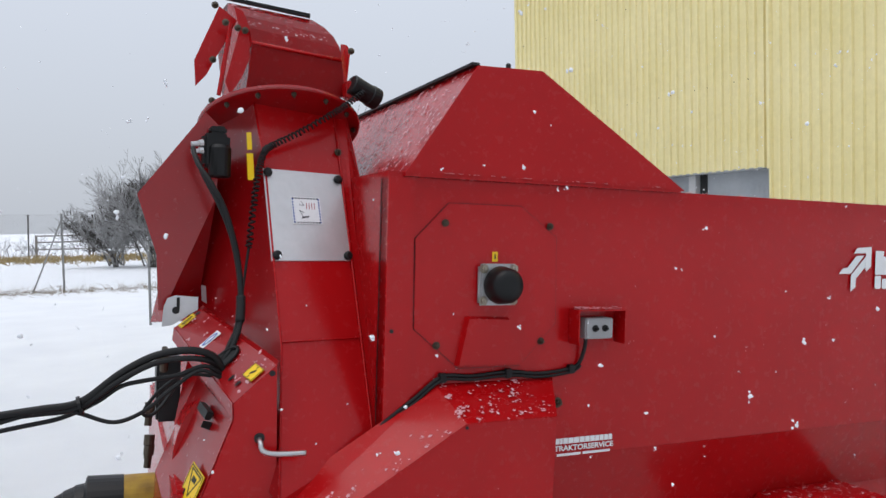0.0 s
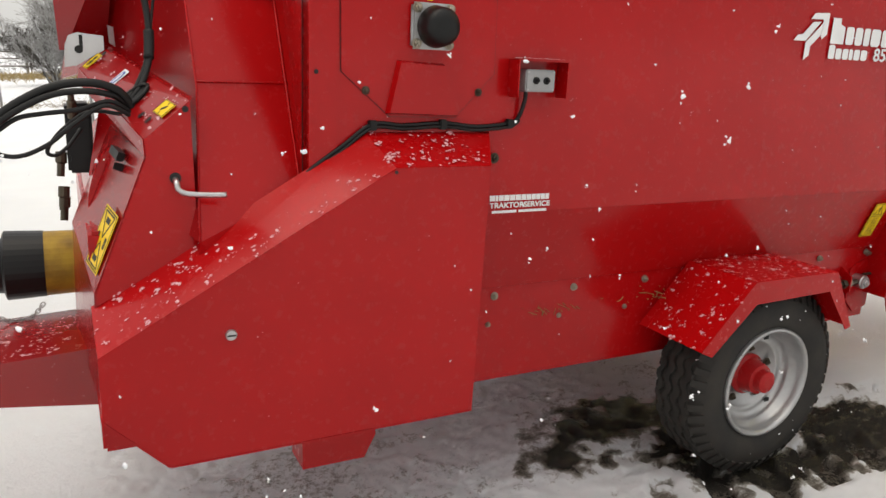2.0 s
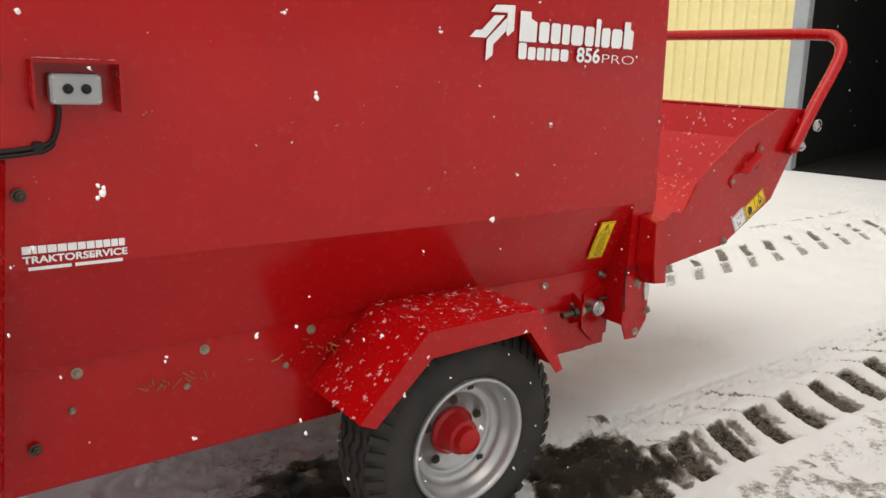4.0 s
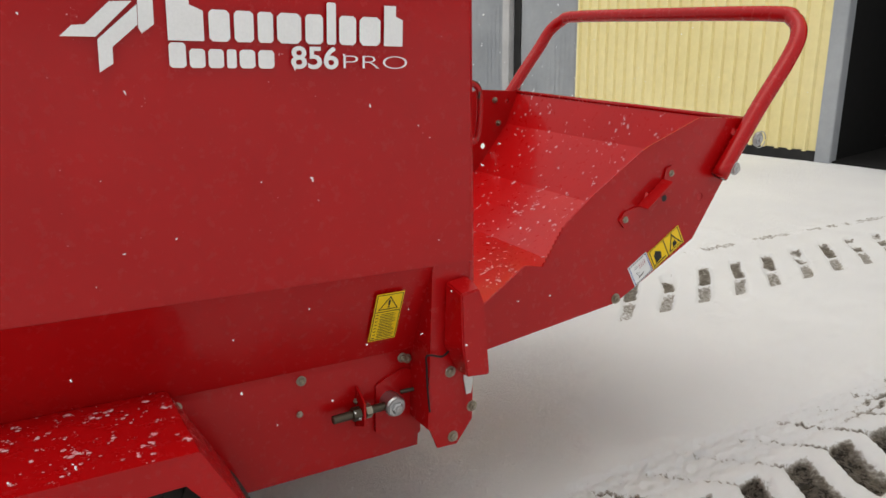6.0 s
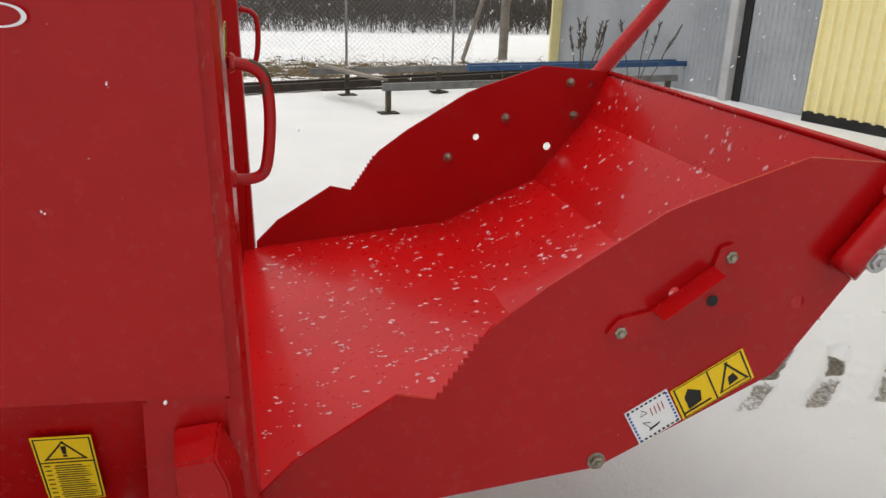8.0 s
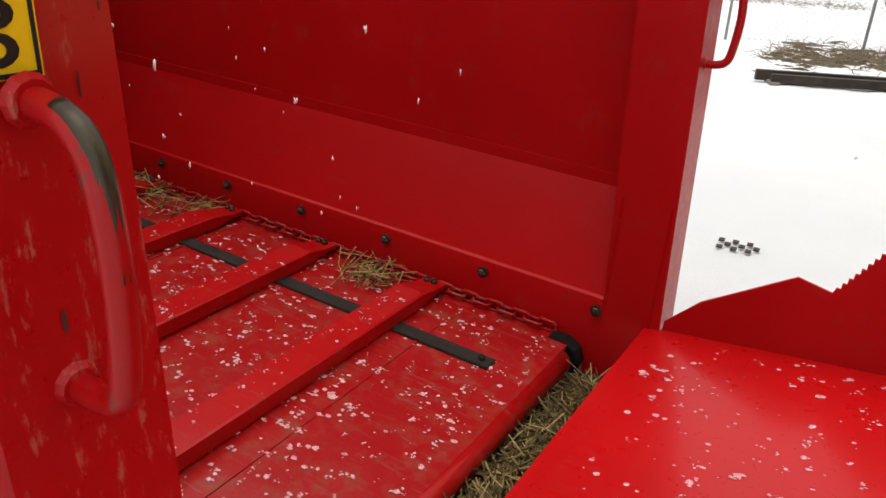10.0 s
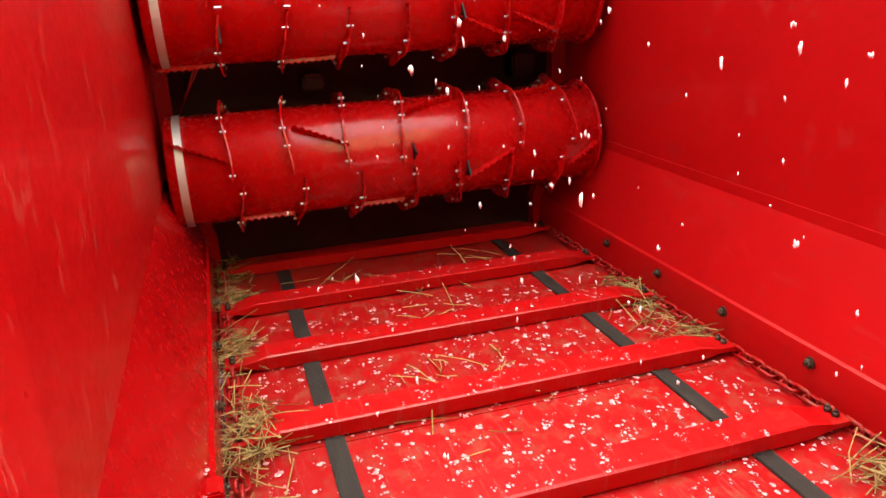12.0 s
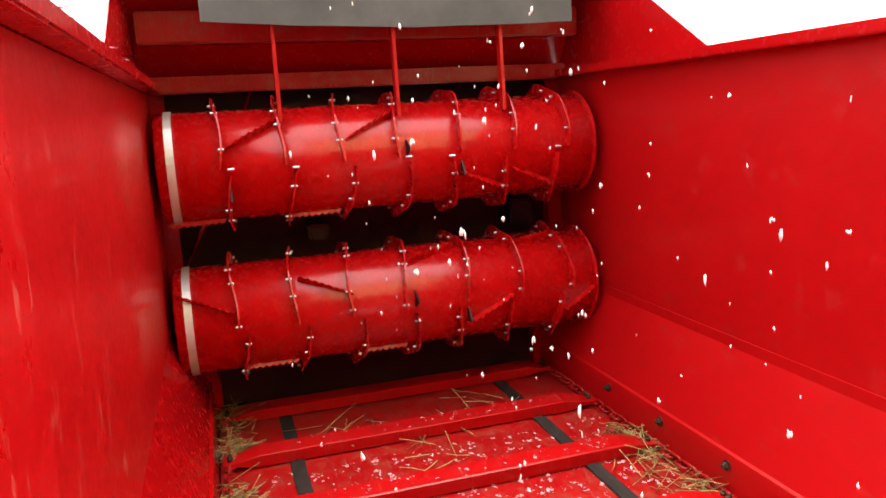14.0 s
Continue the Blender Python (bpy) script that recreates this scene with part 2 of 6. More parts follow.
def sheet_x(yz, x0, x1, t):
    """A folded sheet: a line in y, z with thickness t (towards +normal side), drawn out along x."""
    pts = [Vector((0, y, z)) for y, z in yz]
    off = []
    for i, p in enumerate(pts):
        d = Vector((0, 0, 0))
        if i:
            d += (p - pts[i - 1]).normalized()
        if i < len(pts) - 1:
            d += (pts[i + 1] - p).normalized()
        d.normalize()
        off.append(p + Vector((0, -d.z, d.y)) * t)
    ring = [(p.y, p.z) for p in pts] + [(p.y, p.z) for p in off[::-1]]
    n = len(pts)
    bm = bmesh.new()
    rows = [[bm.verts.new((x, y, z)) for y, z in ring] for x in (x0, x1)]
    m = 2 * n
    for i in range(m):
        j = (i + 1) % m
        bm.faces.new((rows[0][i], rows[0][j], rows[1][j], rows[1][i]))
    for r in rows:
        for i in range(n - 1):
            bm.faces.new((r[i], r[i + 1], r[m - 2 - i], r[m - 1 - i]))
    bmesh.ops.recalc_face_normals(bm, faces=bm.faces)
    return bm


def basis(d):
    d = Vector(d).normalized()
    a = Vector((0, 0, 1)) if abs(d.z) < 0.9 else Vector((1, 0, 0))
    u = d.cross(a).normalized()
    return d, u, d.cross(u)


def add_lathe(bm, p, d, prof, n=16, cap=True):
    """Turn the profile (distance along d, radius) about the axis through p."""
    d, u, w = basis(d)
    p = Vector(p)
    rings = []
    for s, r in prof:
        rings.append([bm.verts.new(p + d * s + (u * math.cos(2 * math.pi * k / n) + w * math.sin(2 * math.pi * k / n)) * r) for k in range(n)])
    for a, b in zip(rings, rings[1:]):
        for k in range(n):
            j = (k + 1) % n
            bm.faces.new((a[k], a[j], b[j], b[k]))
    if cap:
        bm.faces.new(rings[0][::-1])
        bm.faces.new(rings[-1])
    return bm


def lathe(p, d, prof, n=16, cap=True):
    bm = add_lathe(bmesh.new(), p, d, prof, n, cap)
    bmesh.ops.recalc_face_normals(bm, faces=bm.faces)
    return bm


def smooth_path(pts, steps=6, closed=False):
    pts = [Vector(p) for p in pts]
    out = []
    n = len(pts)
    for i in range(n - 1):
        p0, p1, p2, p3 = pts[max(0, i - 1)], pts[i], pts[i + 1], pts[min(n - 1, i + 2)]
        for k in range(steps):
            t = k / steps
            out.append(0.5 * ((2 * p1) + (p2 - p0) * t + (2 * p0 - 5 * p1 + 4 * p2 - p3) * t * t + (3 * p1 - p0 - 3 * p2 + p3) * t ** 3))
    out.append(pts[-1])
    return out


def add_tube(bm, pts, r, n=8):
    pts = [Vector(p) for p in pts]
    d0 = (pts[1] - pts[0]).normalized()
    _, u, w = basis(d0)
    rings = []
    for i, p in enumerate(pts):
        a = pts[max(0, i - 1)]
        b = pts[min(len(pts) - 1, i + 1)]
        d = (b - a).normalized()
        u = (u - d * u.dot(d)).normalized()
        w = d.cross(u)
        rr = r[i] if isinstance(r, (list, tuple)) else r
        rings.append([bm.verts.new(p + (u * math.cos(2 * math.pi * k / n) + w * math.sin(2 * math.pi * k / n)) * rr) for k in range(n)])
    for a, b in zip(rings, rings[1:]):
        for k in range(n):
            j = (k + 1) % n
            bm.faces.new((a[k], a[j], b[j], b[k]))
    bm.faces.new(rings[0][::-1])
    bm.faces.new(rings[-1])
    return bm


def tube(pts, r, n=8):
    return add_tube(bmesh.new(), pts, r, n)


def bolt_bm(p, d, r=0.011, washer=True):
    """Hexagon head on a washer, standing on the surface at p."""
    bm = bmesh.new()
    if washer:
        add_lathe(bm, p, d, [(-0.001, r * 1.38), (0.0025, r * 1.38), (0.003, r * 1.25)], 14)
    add_lathe(bm, p, d, [(0.002, r), (0.010, r), (0.012, r * 0.8)], 6)
    add_lathe(bm, p, d, [(0.011, r * 0.5), (0.017, r * 0.5), (0.018, r * 0.35)], 8)
    bmesh.ops.recalc_face_normals(bm, faces=bm.faces)
    return bm


def bolt(p, d, parent, r=0.011, mat=None, washer=True):
    return part("bolt", bolt_bm(p, d, r, washer), mat or ZINC, parent, smooth=False)


def decal(name, pts, mat, parent, label="", t=0.0015):
    return part(name, plate(pts, -t), mat, parent, label)


def lettering(name, text, origin, ux, uz, height, mat, parent, width=None, label="", heavy=0.0):
    """Built-in font text as a thin mesh: ux, uz are the directions of reading and of up."""
    cu = bpy.data.curves.new(name, 'FONT')
    cu.body, cu.size, cu.extrude, cu.offset = text, 1.0, 0.0, heavy
    ob = bpy.data.objects.new(name, cu)
    scene.collection.objects.link(ob)
    dg = bpy.context.evaluated_depsgraph_get()
    me = bpy.data.meshes.new_from_object(ob.evaluated_get(dg))
    bpy.data.objects.remove(ob)
    xs = [v.co.x for v in me.vertices]
    ys = [v.co.y for v in me.vertices]
    sx = height / 0.729 if width is None else width / (max(xs) - min(xs))
    sy = height / 0.729
    o, ux, uz = Vector(origin), Vector(ux), Vector(uz)
    x0 = min(xs)
    for v in me.vertices:
        v.co = o + ux * ((v.co.x - x0) * sx) + uz * (v.co.y * sy)
    me.materials.clear()
    me.materials.append(mat)
    t = new(name, me)
    t.parent = parent
    if label:
        t["label"] = label
    return t

# ---------------------------------------------------------------- the machine
mc = thing("straw_blower", "red trailed bale chopper and straw blower parked in snow", "farm machine", m=TILT)

X0, X1 = 1.62, 4.40        # side panels, front to rear
ZT, ZR, ZB, ZL = 1.962, 1.108, 0.800, 0.477


def lean_rear(ob, base=0.030):
    """The rear edge of the chamber leans forwards towards its top."""
    for v in ob.data.vertices:
        if v.co.x > 4.2:
            v.co.x += base - 0.058 * (v.co.z - 1.1)
    return ob


def side_panel(near):
    f = (lambda y: y) if near else mirror
    s = -1 if near else 1
    zr = ZR if near else ZR - 0.024
    base = 0.042 if near else 0.020
    up = [(f(-0.012), ZT), (f(-0.014), 1.5), (f(-0.018), zr)]
    low = [(f(-0.012), zr + 0.03), (f(-0.012), zr - 0.004), (f(0.092), ZB + 0.022), (f(0.101), ZB + 0.018), (f(0.103), ZB - 0.004), (f(0.114), ZL)]
    t = -0.005 if near else 0.005
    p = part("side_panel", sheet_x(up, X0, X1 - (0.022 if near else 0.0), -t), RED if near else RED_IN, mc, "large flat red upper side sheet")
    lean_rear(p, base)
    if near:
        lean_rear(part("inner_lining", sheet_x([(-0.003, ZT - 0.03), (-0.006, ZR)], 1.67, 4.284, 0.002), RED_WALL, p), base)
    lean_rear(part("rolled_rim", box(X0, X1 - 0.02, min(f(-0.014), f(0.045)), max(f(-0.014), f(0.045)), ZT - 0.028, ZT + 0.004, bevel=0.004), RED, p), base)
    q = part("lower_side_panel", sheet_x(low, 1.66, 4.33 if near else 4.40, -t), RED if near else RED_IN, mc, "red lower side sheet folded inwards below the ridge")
    # rear corner post with a turned-in rear face
    sec = [(4.285, -0.007), (4.372, -0.007), (4.396, 0.004), (4.405, 0.020), (4.405, 0.126), (4.285, 0.126)] if near else [(4.256, 0.0), (4.405, -0.007), (4.405, 0.108), (4.256, 0.108)]
    a = part("rear_post", _prism(bmesh.new(), [((x, f(y), 0.74), (x, f(y), ZT)) for x, y in sec]), RED_SCUFF if near else RED_IN, mc, "red rear corner post of the chamber, paint rubbed along its edge")
    lean_rear(a, base)
    hx = 4.428 if near else 4.406
    yh = f(0.068)
    pts = [(hx - 0.006, yh, 1.428), (hx + 0.022, yh, 1.428), (hx + 0.042, yh, 1.436), (hx + 0.050, yh, 1.458), (hx + 0.054, yh, 1.516), (hx + 0.050, yh, 1.564), (hx + 0.040, yh, 1.586), (hx + 0.020, yh, 1.596), (hx - 0.006, yh, 1.598)]
    for z in (1.428, 1.598):
        part("handle_weld", lathe((hx - 0.001, yh, z), (1, 0, 0), [(0, 0.015), (0.006, 0.012)], 12), RED_SCUFF, a)
    part("grab_handle", tube(smooth_path(pts, 4), 0.0088, 12), RED_HANDLE, mc, "red grab handle with paint worn to bare metal", smooth=True)
    if near:
        part("bare_strip", tube(smooth_path([(x + 0.0034 * (0.3 + (z - 1.426) * 4), y, z + 0.003 * (z > 1.576)) for x, y, z in pts[4:8]], 4), 0.0066, 10), RUSTY, mc, "strip of bare brown metal along the handle", smooth=True)
    return p


side_panel(True)
side_panel(False)

# bolts of the lower side sheets, outside and inside
for i in range(7):
    x = 2.275 + 0.334 * i
    bolt((x, 0.100, 0.787), (0, -1, 0.1), mc, 0.0105)
    bolt((x, mirror(0.112), 0.787), (0, -1, 0.1), mc, 0.0115, RUSTY)
    bolt((x, 0.112, 0.787), (0, 1, 0.1), mc, 0.0115, RUSTY)
for x in (2.258, 2.556, 2.86, 3.16, 3.55, 3.94, 4.115):
    bolt((x, 0.111, 0.684), (0, -1, 0), mc, 0.0105)
part("drilled_hole", lathe((2.70, 0.109, 0.690), (0, -1, 0), [(0, 0.006), (0.002, 0.006)], 10), INK, mc)
part("drilled_hole", lathe((3.02, 0.109, 0.705), (0, -1, 0), [(0, 0.006), (0.002, 0.006)], 10), INK, mc)

# chassis rail below the lower sheets, front wall, chopper cavity
part("chassis_rail", box(1.3, 4.25, 0.13, 0.21, 0.46, 0.60, bevel=0.006), RED, mc)
part("chassis_rail", box(1.3, 4.25, mirror(0.21), mirror(0.13), 0.46, 0.60, bevel=0.006), RED, mc)
part("front_wall", box(1.585, 1.60, -0.01, mirror(-0.01), 0.5, ZT, bevel=0.003), RED, mc)
for f in (lambda y: y, mirror):
    part("front_corner_post", prism_x([(f(-0.022), ZT), (f(0.05), ZT), (f(0.05), 1.1), (f(-0.022), 1.1)], 1.585, 1.665), RED, mc, "folded red front corner of the chamber")
    part("front_corner_foot", prism_x([(f(-0.018), 1.1), (f(0.05), 1.1), (f(0.14), 0.82), (f(0.14), 0.47), (f(0.108), 0.47), (f(0.097), 0.80)], 1.585, 1.668), RED, mc)
part("front_seam", box(1.5835, 1.5845, 0.036, 0.041, 1.20, ZT - 0.004), INK, mc, "dark seam between two front sheets")
part("drilled_hole", lathe((1.604, -0.0225, 1.519), (0, -1, 0), [(0, 0.006), (0.002, 0.006)], 10), INK, mc)
part("underfloor", box(1.60, 4.2, 0.14, mirror(0.14), 0.47, 0.485), RED_BED, mc)

# ---- moving bed
FZ = 0.692
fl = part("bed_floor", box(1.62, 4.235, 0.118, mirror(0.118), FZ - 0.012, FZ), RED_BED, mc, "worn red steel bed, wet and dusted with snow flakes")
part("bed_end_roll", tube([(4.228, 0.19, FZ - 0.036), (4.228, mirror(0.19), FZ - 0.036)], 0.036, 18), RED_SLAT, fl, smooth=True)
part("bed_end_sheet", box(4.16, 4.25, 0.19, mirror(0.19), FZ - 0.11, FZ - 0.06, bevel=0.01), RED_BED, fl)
for y0 in (0.340, 1.222):
    part("runner_strip", box(1.75, 4.128, y0, y0 + 0.048, FZ - 0.002, FZ + 0.007, bevel=0.002), STRIP, mc, "black worn runner strip let into the bed")
    part("strip_bolt", bolt_bm((4.10, y0 + 0.024, FZ + 0.007), (0, 0, 1), 0.008, False), RUSTY, mc)
for x in (2.62, 3.05, 3.92):
    part("bed_seam", box(x, x + 0.006, 0.2, mirror(0.2), FZ, FZ + 0.0025), RED_BED, fl)


def slat(x):
    """Folded cross bar with flattened, chain-bolted ends."""
    ya, yb = 0.128, mirror(0.128)
    w, h = 0.088, 0.040
    secs = []
    for y, hh, ww, dz in ((ya, 0.012, 0.070, 0.012), (ya + 0.05, 0.014, 0.078, 0.012), (ya + 0.115, h, w, 0), (yb - 0.115, h, w, 0), (yb - 0.05, 0.014, 0.078, 0.012), (yb, 0.012, 0.070, 0.012)):
        z = FZ + 0.006 + dz
        secs.append([(x, y, z), (x, y, z + hh * 0.93), (x - 0.006, y, z + hh), (x - ww, y, z + hh), (x - ww, y, z)])
    bm = bmesh.new()
    rows = [[bm.verts.new(p) for p in s] for s in secs]
    for a, b in zip(rows, rows[1:]):
        for k in range(5):
            j = (k + 1) % 5
            bm.faces.new((a[k], a[j], b[j], b[k]))
    bm.faces.new(rows[0][::-1])
    bm.faces.new(rows[-1])
    bmesh.ops.recalc_face_normals(bm, faces=bm.faces)
    s = part("bed_slat", bm, RED_SLAT, mc, "red folded steel cross slat")
    for y in (ya + 0.022, yb - 0.022):
        for dx in (-0.028, -0.052):
            part("slat_bolt", bolt_bm((x + dx, y, FZ + 0.030), (0, 0, 1), 0.0095, False), RUSTY, s)


for k in range(-1, 5):
    slat(2.2225 + 0.4045 * k)


def chain(y, x0, x1, z, parent):
    bm = bmesh.new()
    pitch, n = 0.040, int((x1 - x0) / 0.040)
    for i in range(n):
        cx = x0 + pitch * i
        flat = i % 2 == 0
        pts = []
        for k in range(10):
            a = 2 * math.pi * k / 10
            px, pq = math.cos(a) * 0.011 + (0.016 if math.cos(a) > 0 else -0.016), math.sin(a) * 0.0145
            pts.append(Vector((cx + px, y + (pq if flat else 0), z + (0 if flat else pq))))
        pts.append(pts[0])
        add_tube(bm, pts, 0.0052, 5)
    return part("bed_chain", bm, RED_BED, parent, "red painted round-link bed chain", smooth=True)


chain(1.488, 1.8, 4.235, FZ + 0.016, mc)
chain(0.146, 1.8, 4.235, FZ + 0.016, mc)
part("chain_sprocket", lathe((4.215, 1.455, FZ - 0.045), (0, 1, 0), [(0, 0.05), (0.005, 0.062), (0.03, 0.062), (0.035, 0.05)], 9), BLACK_RUBBER, mc)
part("chain_sprocket", lathe((4.215, 0.152, FZ - 0.045), (0, 1, 0), [(0, 0.05), (0.005, 0.062), (0.03, 0.062), (0.035, 0.05)], 9), BLACK_RUBBER, mc)

# ---- chopping drums


def drum(xc, zc, r, phase, kn):
    ya, yb = 0.02, mirror(0.02)
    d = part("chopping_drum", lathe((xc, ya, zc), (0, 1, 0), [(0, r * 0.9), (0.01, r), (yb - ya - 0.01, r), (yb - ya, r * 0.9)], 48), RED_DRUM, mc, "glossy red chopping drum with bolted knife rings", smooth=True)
    d.data.shade_smooth()
    part("pale_band", lathe((xc, 0.053, zc), (0, 1, 0), [(0, r + 0.001), (0.001, r + 0.004), (0.026, r + 0.004), (0.027, r + 0.001)], 48), GALV, d, "pale bare-metal band round the drum end", smooth=False)
    part("end_flange", lathe((xc, mirror(0.05), zc), (0, 1, 0), [(0, r), (0.002, r + 0.012), (0.010, r + 0.012), (0.012, r)], 48), RED_DRUM, d)
    for j in range(7):
        y = 0.228 + j * 0.2005
        bm = bmesh.new()
        n = 60
        inner, outer, inner2, outer2 = [], [], [], []
        for k in range(n):
            a = 2 * math.pi * k / n
            wob = 0.012 * math.sin(a * 3 + phase + j) + 0.035 * (a / (2 * math.pi) - 0.5) * (1 if j < 4 else -1)
            ro = r + 0.040 + 0.005 * math.sin(a * 9 + j)
            c, s = math.cos(a), math.sin(a)
            for lst, rr, yy in ((inner, r - 0.005, y + wob), (outer, ro, y + wob), (inner2, r - 0.005, y + wob + 0.006), (outer2, ro, y + wob + 0.006)):
                lst.append(bm.verts.new((xc + c * rr, yy, zc + s * rr)))
        for k in range(n - 1):
            for a, b in ((inner, outer), (outer, outer2), (outer2, inner2)):
                bm.faces.new((a[k], a[k + 1], b[k + 1], b[k]))
        part("knife_ring", bm, RED_DRUM, d, "wavy red flight ring")
        for k in range(12):
            a = 2 * math.pi * (k + 0.4 * (k % 2)) / 12 + phase + j * 0.7
            p = (xc + math.cos(a) * (r + 0.020), y - 0.001 + 0.012 * math.sin(a * 3 + phase + j) + 0.035 * ((a % (2 * math.pi)) / (2 * math.pi) - 0.5) * (1 if j < 4 else -1), zc + math.sin(a) * (r + 0.020))
            part("ring_bolt", lathe(p, (0, -1, 0), [(-0.014, 0.005), (0.006, 0.005), (0.009, 0.003)], 6), STEEL, d)
    # serrated knives run slanting from ring to ring
    for j, ang, slope in kn:
        bm = bmesh.new()
        y0 = 0.236 + j * 0.2005
        m = 16
        lo, hi = [], []
        for k in range(m + 1):
            t = k / m
            a = ang + slope * (t - 0.5)
            c, s = math.cos(a), math.sin(a)
            hh = (0.020 + (0.013 if k % 2 else 0.0)) * (0.6 if ang < -0.9 else 1.0)
            blade = min(0.185, 1.555 - y0)
            lo.append(bm.verts.new((xc + c * (r - 0.003), y0 + blade * t, zc + s * (r - 0.003))))
            hi.append(bm.verts.new((xc + c * (r + hh), y0 + blade * t, zc + s * (r + hh))))
        for k in range(m):
            bm.faces.new((lo[k], lo[k + 1], hi[k + 1], hi[k]))
        ex = bmesh.ops.extrude_face_region(bm, geom=list(bm.faces))
        bmesh.ops.translate(bm, verts=[v for v in ex["geom"] if isinstance(v, bmesh.types.BMVert)], vec=(0.0, 0.0, 0.005))
        bmesh.ops.recalc_face_normals(bm, faces=bm.faces)
        part("serrated_knife", bm, RED_DRUM, d, "saw-toothed red knife")
    for j, ang in ((0, -0.45), (3, 0.15), (4, -0.3)):
        y = 0.240 + j * 0.2005
        a = ang
        p = [(xc + math.cos(a + q) * (r + h), y + 0.002, zc + math.sin(a + q) * (r + h)) for q, h in ((0.15, 0.001), (-0.17, 0.001), (-0.03, 0.046))]
        bm = plate(p, 0.006)
        part("black_tooth", bm, BLACK_PLASTIC, d)
    return d


drum(1.88, 1.674, 0.189, 0.3, [(0, 0.55, 0.5), (2, 0.60, 0.5), (4, -0.55, -0.4), (6 - 1, -0.55, -0.4), (1, -1.25, 0.1), (-1, -1.25, 0.1)])
drum(1.88, 1.134, 0.190, 1.1, [(-1, 0.45, -0.4), (1, 0.55, -0.4), (4, -0.25, 0.5), (6, -0.25, 0.4), (0, -1.0, 0.0), (2, -1.0, 0.0), (5, 1.1, 0.2), (3, 1.0, 0.3)])
# near-black flat sheet stands in for the shaded depth behind the drums
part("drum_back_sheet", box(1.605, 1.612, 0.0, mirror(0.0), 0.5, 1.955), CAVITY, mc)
part("knife_bar_bracket", box(1.66, 1.76, 0.52, 0.60, 1.36, 1.42, bevel=0.01), BEAM_BLACK, mc)
part("black_bearing_block", box(1.64, 1.74, 1.36, 1.46, 1.34, 1.44, bevel=0.01), BLACK_PLASTIC, mc)
for y in (0.426, 0.830, 1.222):
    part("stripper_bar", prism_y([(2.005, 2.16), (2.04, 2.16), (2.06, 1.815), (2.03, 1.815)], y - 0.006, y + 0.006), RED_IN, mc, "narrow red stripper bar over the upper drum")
# both bars take the darker bed red in place of shade under the hood
part("hood_cross_bar", box(1.80, 1.86, -0.005, mirror(-0.005), 2.09, 2.20, bevel=0.006), RED_BED, mc)
part("hood_cross_bar", box(1.70, 1.75, -0.005, mirror(-0.005), 1.93, 1.99, bevel=0.006), RED_BED, mc)

# ---- hood over the drums
hood_side = [(1.632, 1.972), (1.853, 2.304), (2.074, 2.312), (2.648, 1.970)]
for y0, y1 in ((-0.030, -0.026), (mirror(-0.026), mirror(-0.030))):
    part("hood_side", prism_y(hood_side, y0, y1), RED, mc, "red sloping hood cheek")
part("hood_front", plate([(1.632, -0.026, 1.972), (1.853, -0.026, 2.304), (1.853, mirror(-0.026), 2.304), (1.632, mirror(-0.026), 1.972)], 0.004), RED, mc, "red sloping hood front dusted with snow")
# strip added to shut out sky light leaking onto the upper drum
part("hood_gap_strip", box(1.585, 1.66, -0.012, mirror(-0.012), 1.958, 1.978), RED, mc)
part("hood_top", plate([(1.853, -0.026, 2.304), (2.074, -0.026, 2.312), (2.074, mirror(-0.026), 2.312), (1.853, mirror(-0.026), 2.304)], 0.004), RED, mc)
part("hood_top_lip", box(1.835, 1.86, -0.026, mirror(-0.026), 2.304, 2.313), BLACK_RUBBER, mc)
part("hood_rim", box(1.632, 2.63, -0.030, 0.03, 1.964, 1.974), RED, mc)
part("rubber_flap", prism_x([(0.205, 2.302), (1.49, 2.302), (1.49, 2.118), (1.3, 2.112), (0.9, 2.107), (0.5, 2.119), (0.205, 2.136)], 2.064, 2.071), FLAP, mc, "grey rubber flap hanging across the hood mouth")
part("hood_knob", lathe((1.96, -0.018, 2.309), (0, 0, 1), [(0, 0.008), (0.012, 0.008), (0.016, 0.003)], 8), BLACK_PLASTIC, mc)

# ---- inspection hatch, bearing, trapezium cover, control box on the side
YP = -0.0145
hatch = [(1.672, 1.786), (1.776, 1.893), (2.02, 1.893), (2.15, 1.80), (2.155, 1.53), (2.03, 1.402), (1.82, 1.402), (1.675, 1.523)]
# added black backing plate; its rim stands in for the dark gap round the hatch
part("hatch_gap_line", plate([(1.913 + (x - 1.913) * 1.006, YP - 0.0012, 1.6475 + (z - 1.6475) * 1.006) for x, z in hatch][::-1], 0.002), BLACK_RUBBER, mc, "thin dark seam round the hatch")
hp = part("hatch_plate", plate([(x, YP - 0.0035, z) for x, z in hatch][::-1], 0.003, bevel=0.0012), RED, mc, "flush octagonal red hatch plate")
for x, z in ((1.765, 1.834), (2.124, 1.834), (1.746, 1.473), (2.102, 1.475)):
    bolt((x, YP - 0.004, z), (0, -1, 0), mc, 0.0085, RUSTY)
bp = part("bearing_flange", box(1.873, 2.005, -0.036, -0.017, 1.590, 1.716, bevel=0.008), ALU, mc, "square cast bearing flange")
part("bearing_cap", lathe((1.945, -0.034, 1.652), (0, -1, 0), [(0, 0.056), (0.006, 0.058), (0.05, 0.052), (0.066, 0.042), (0.072, 0.02)], 28), BLACK_PLASTIC, bp, "round black plastic bearing cap", smooth=True)
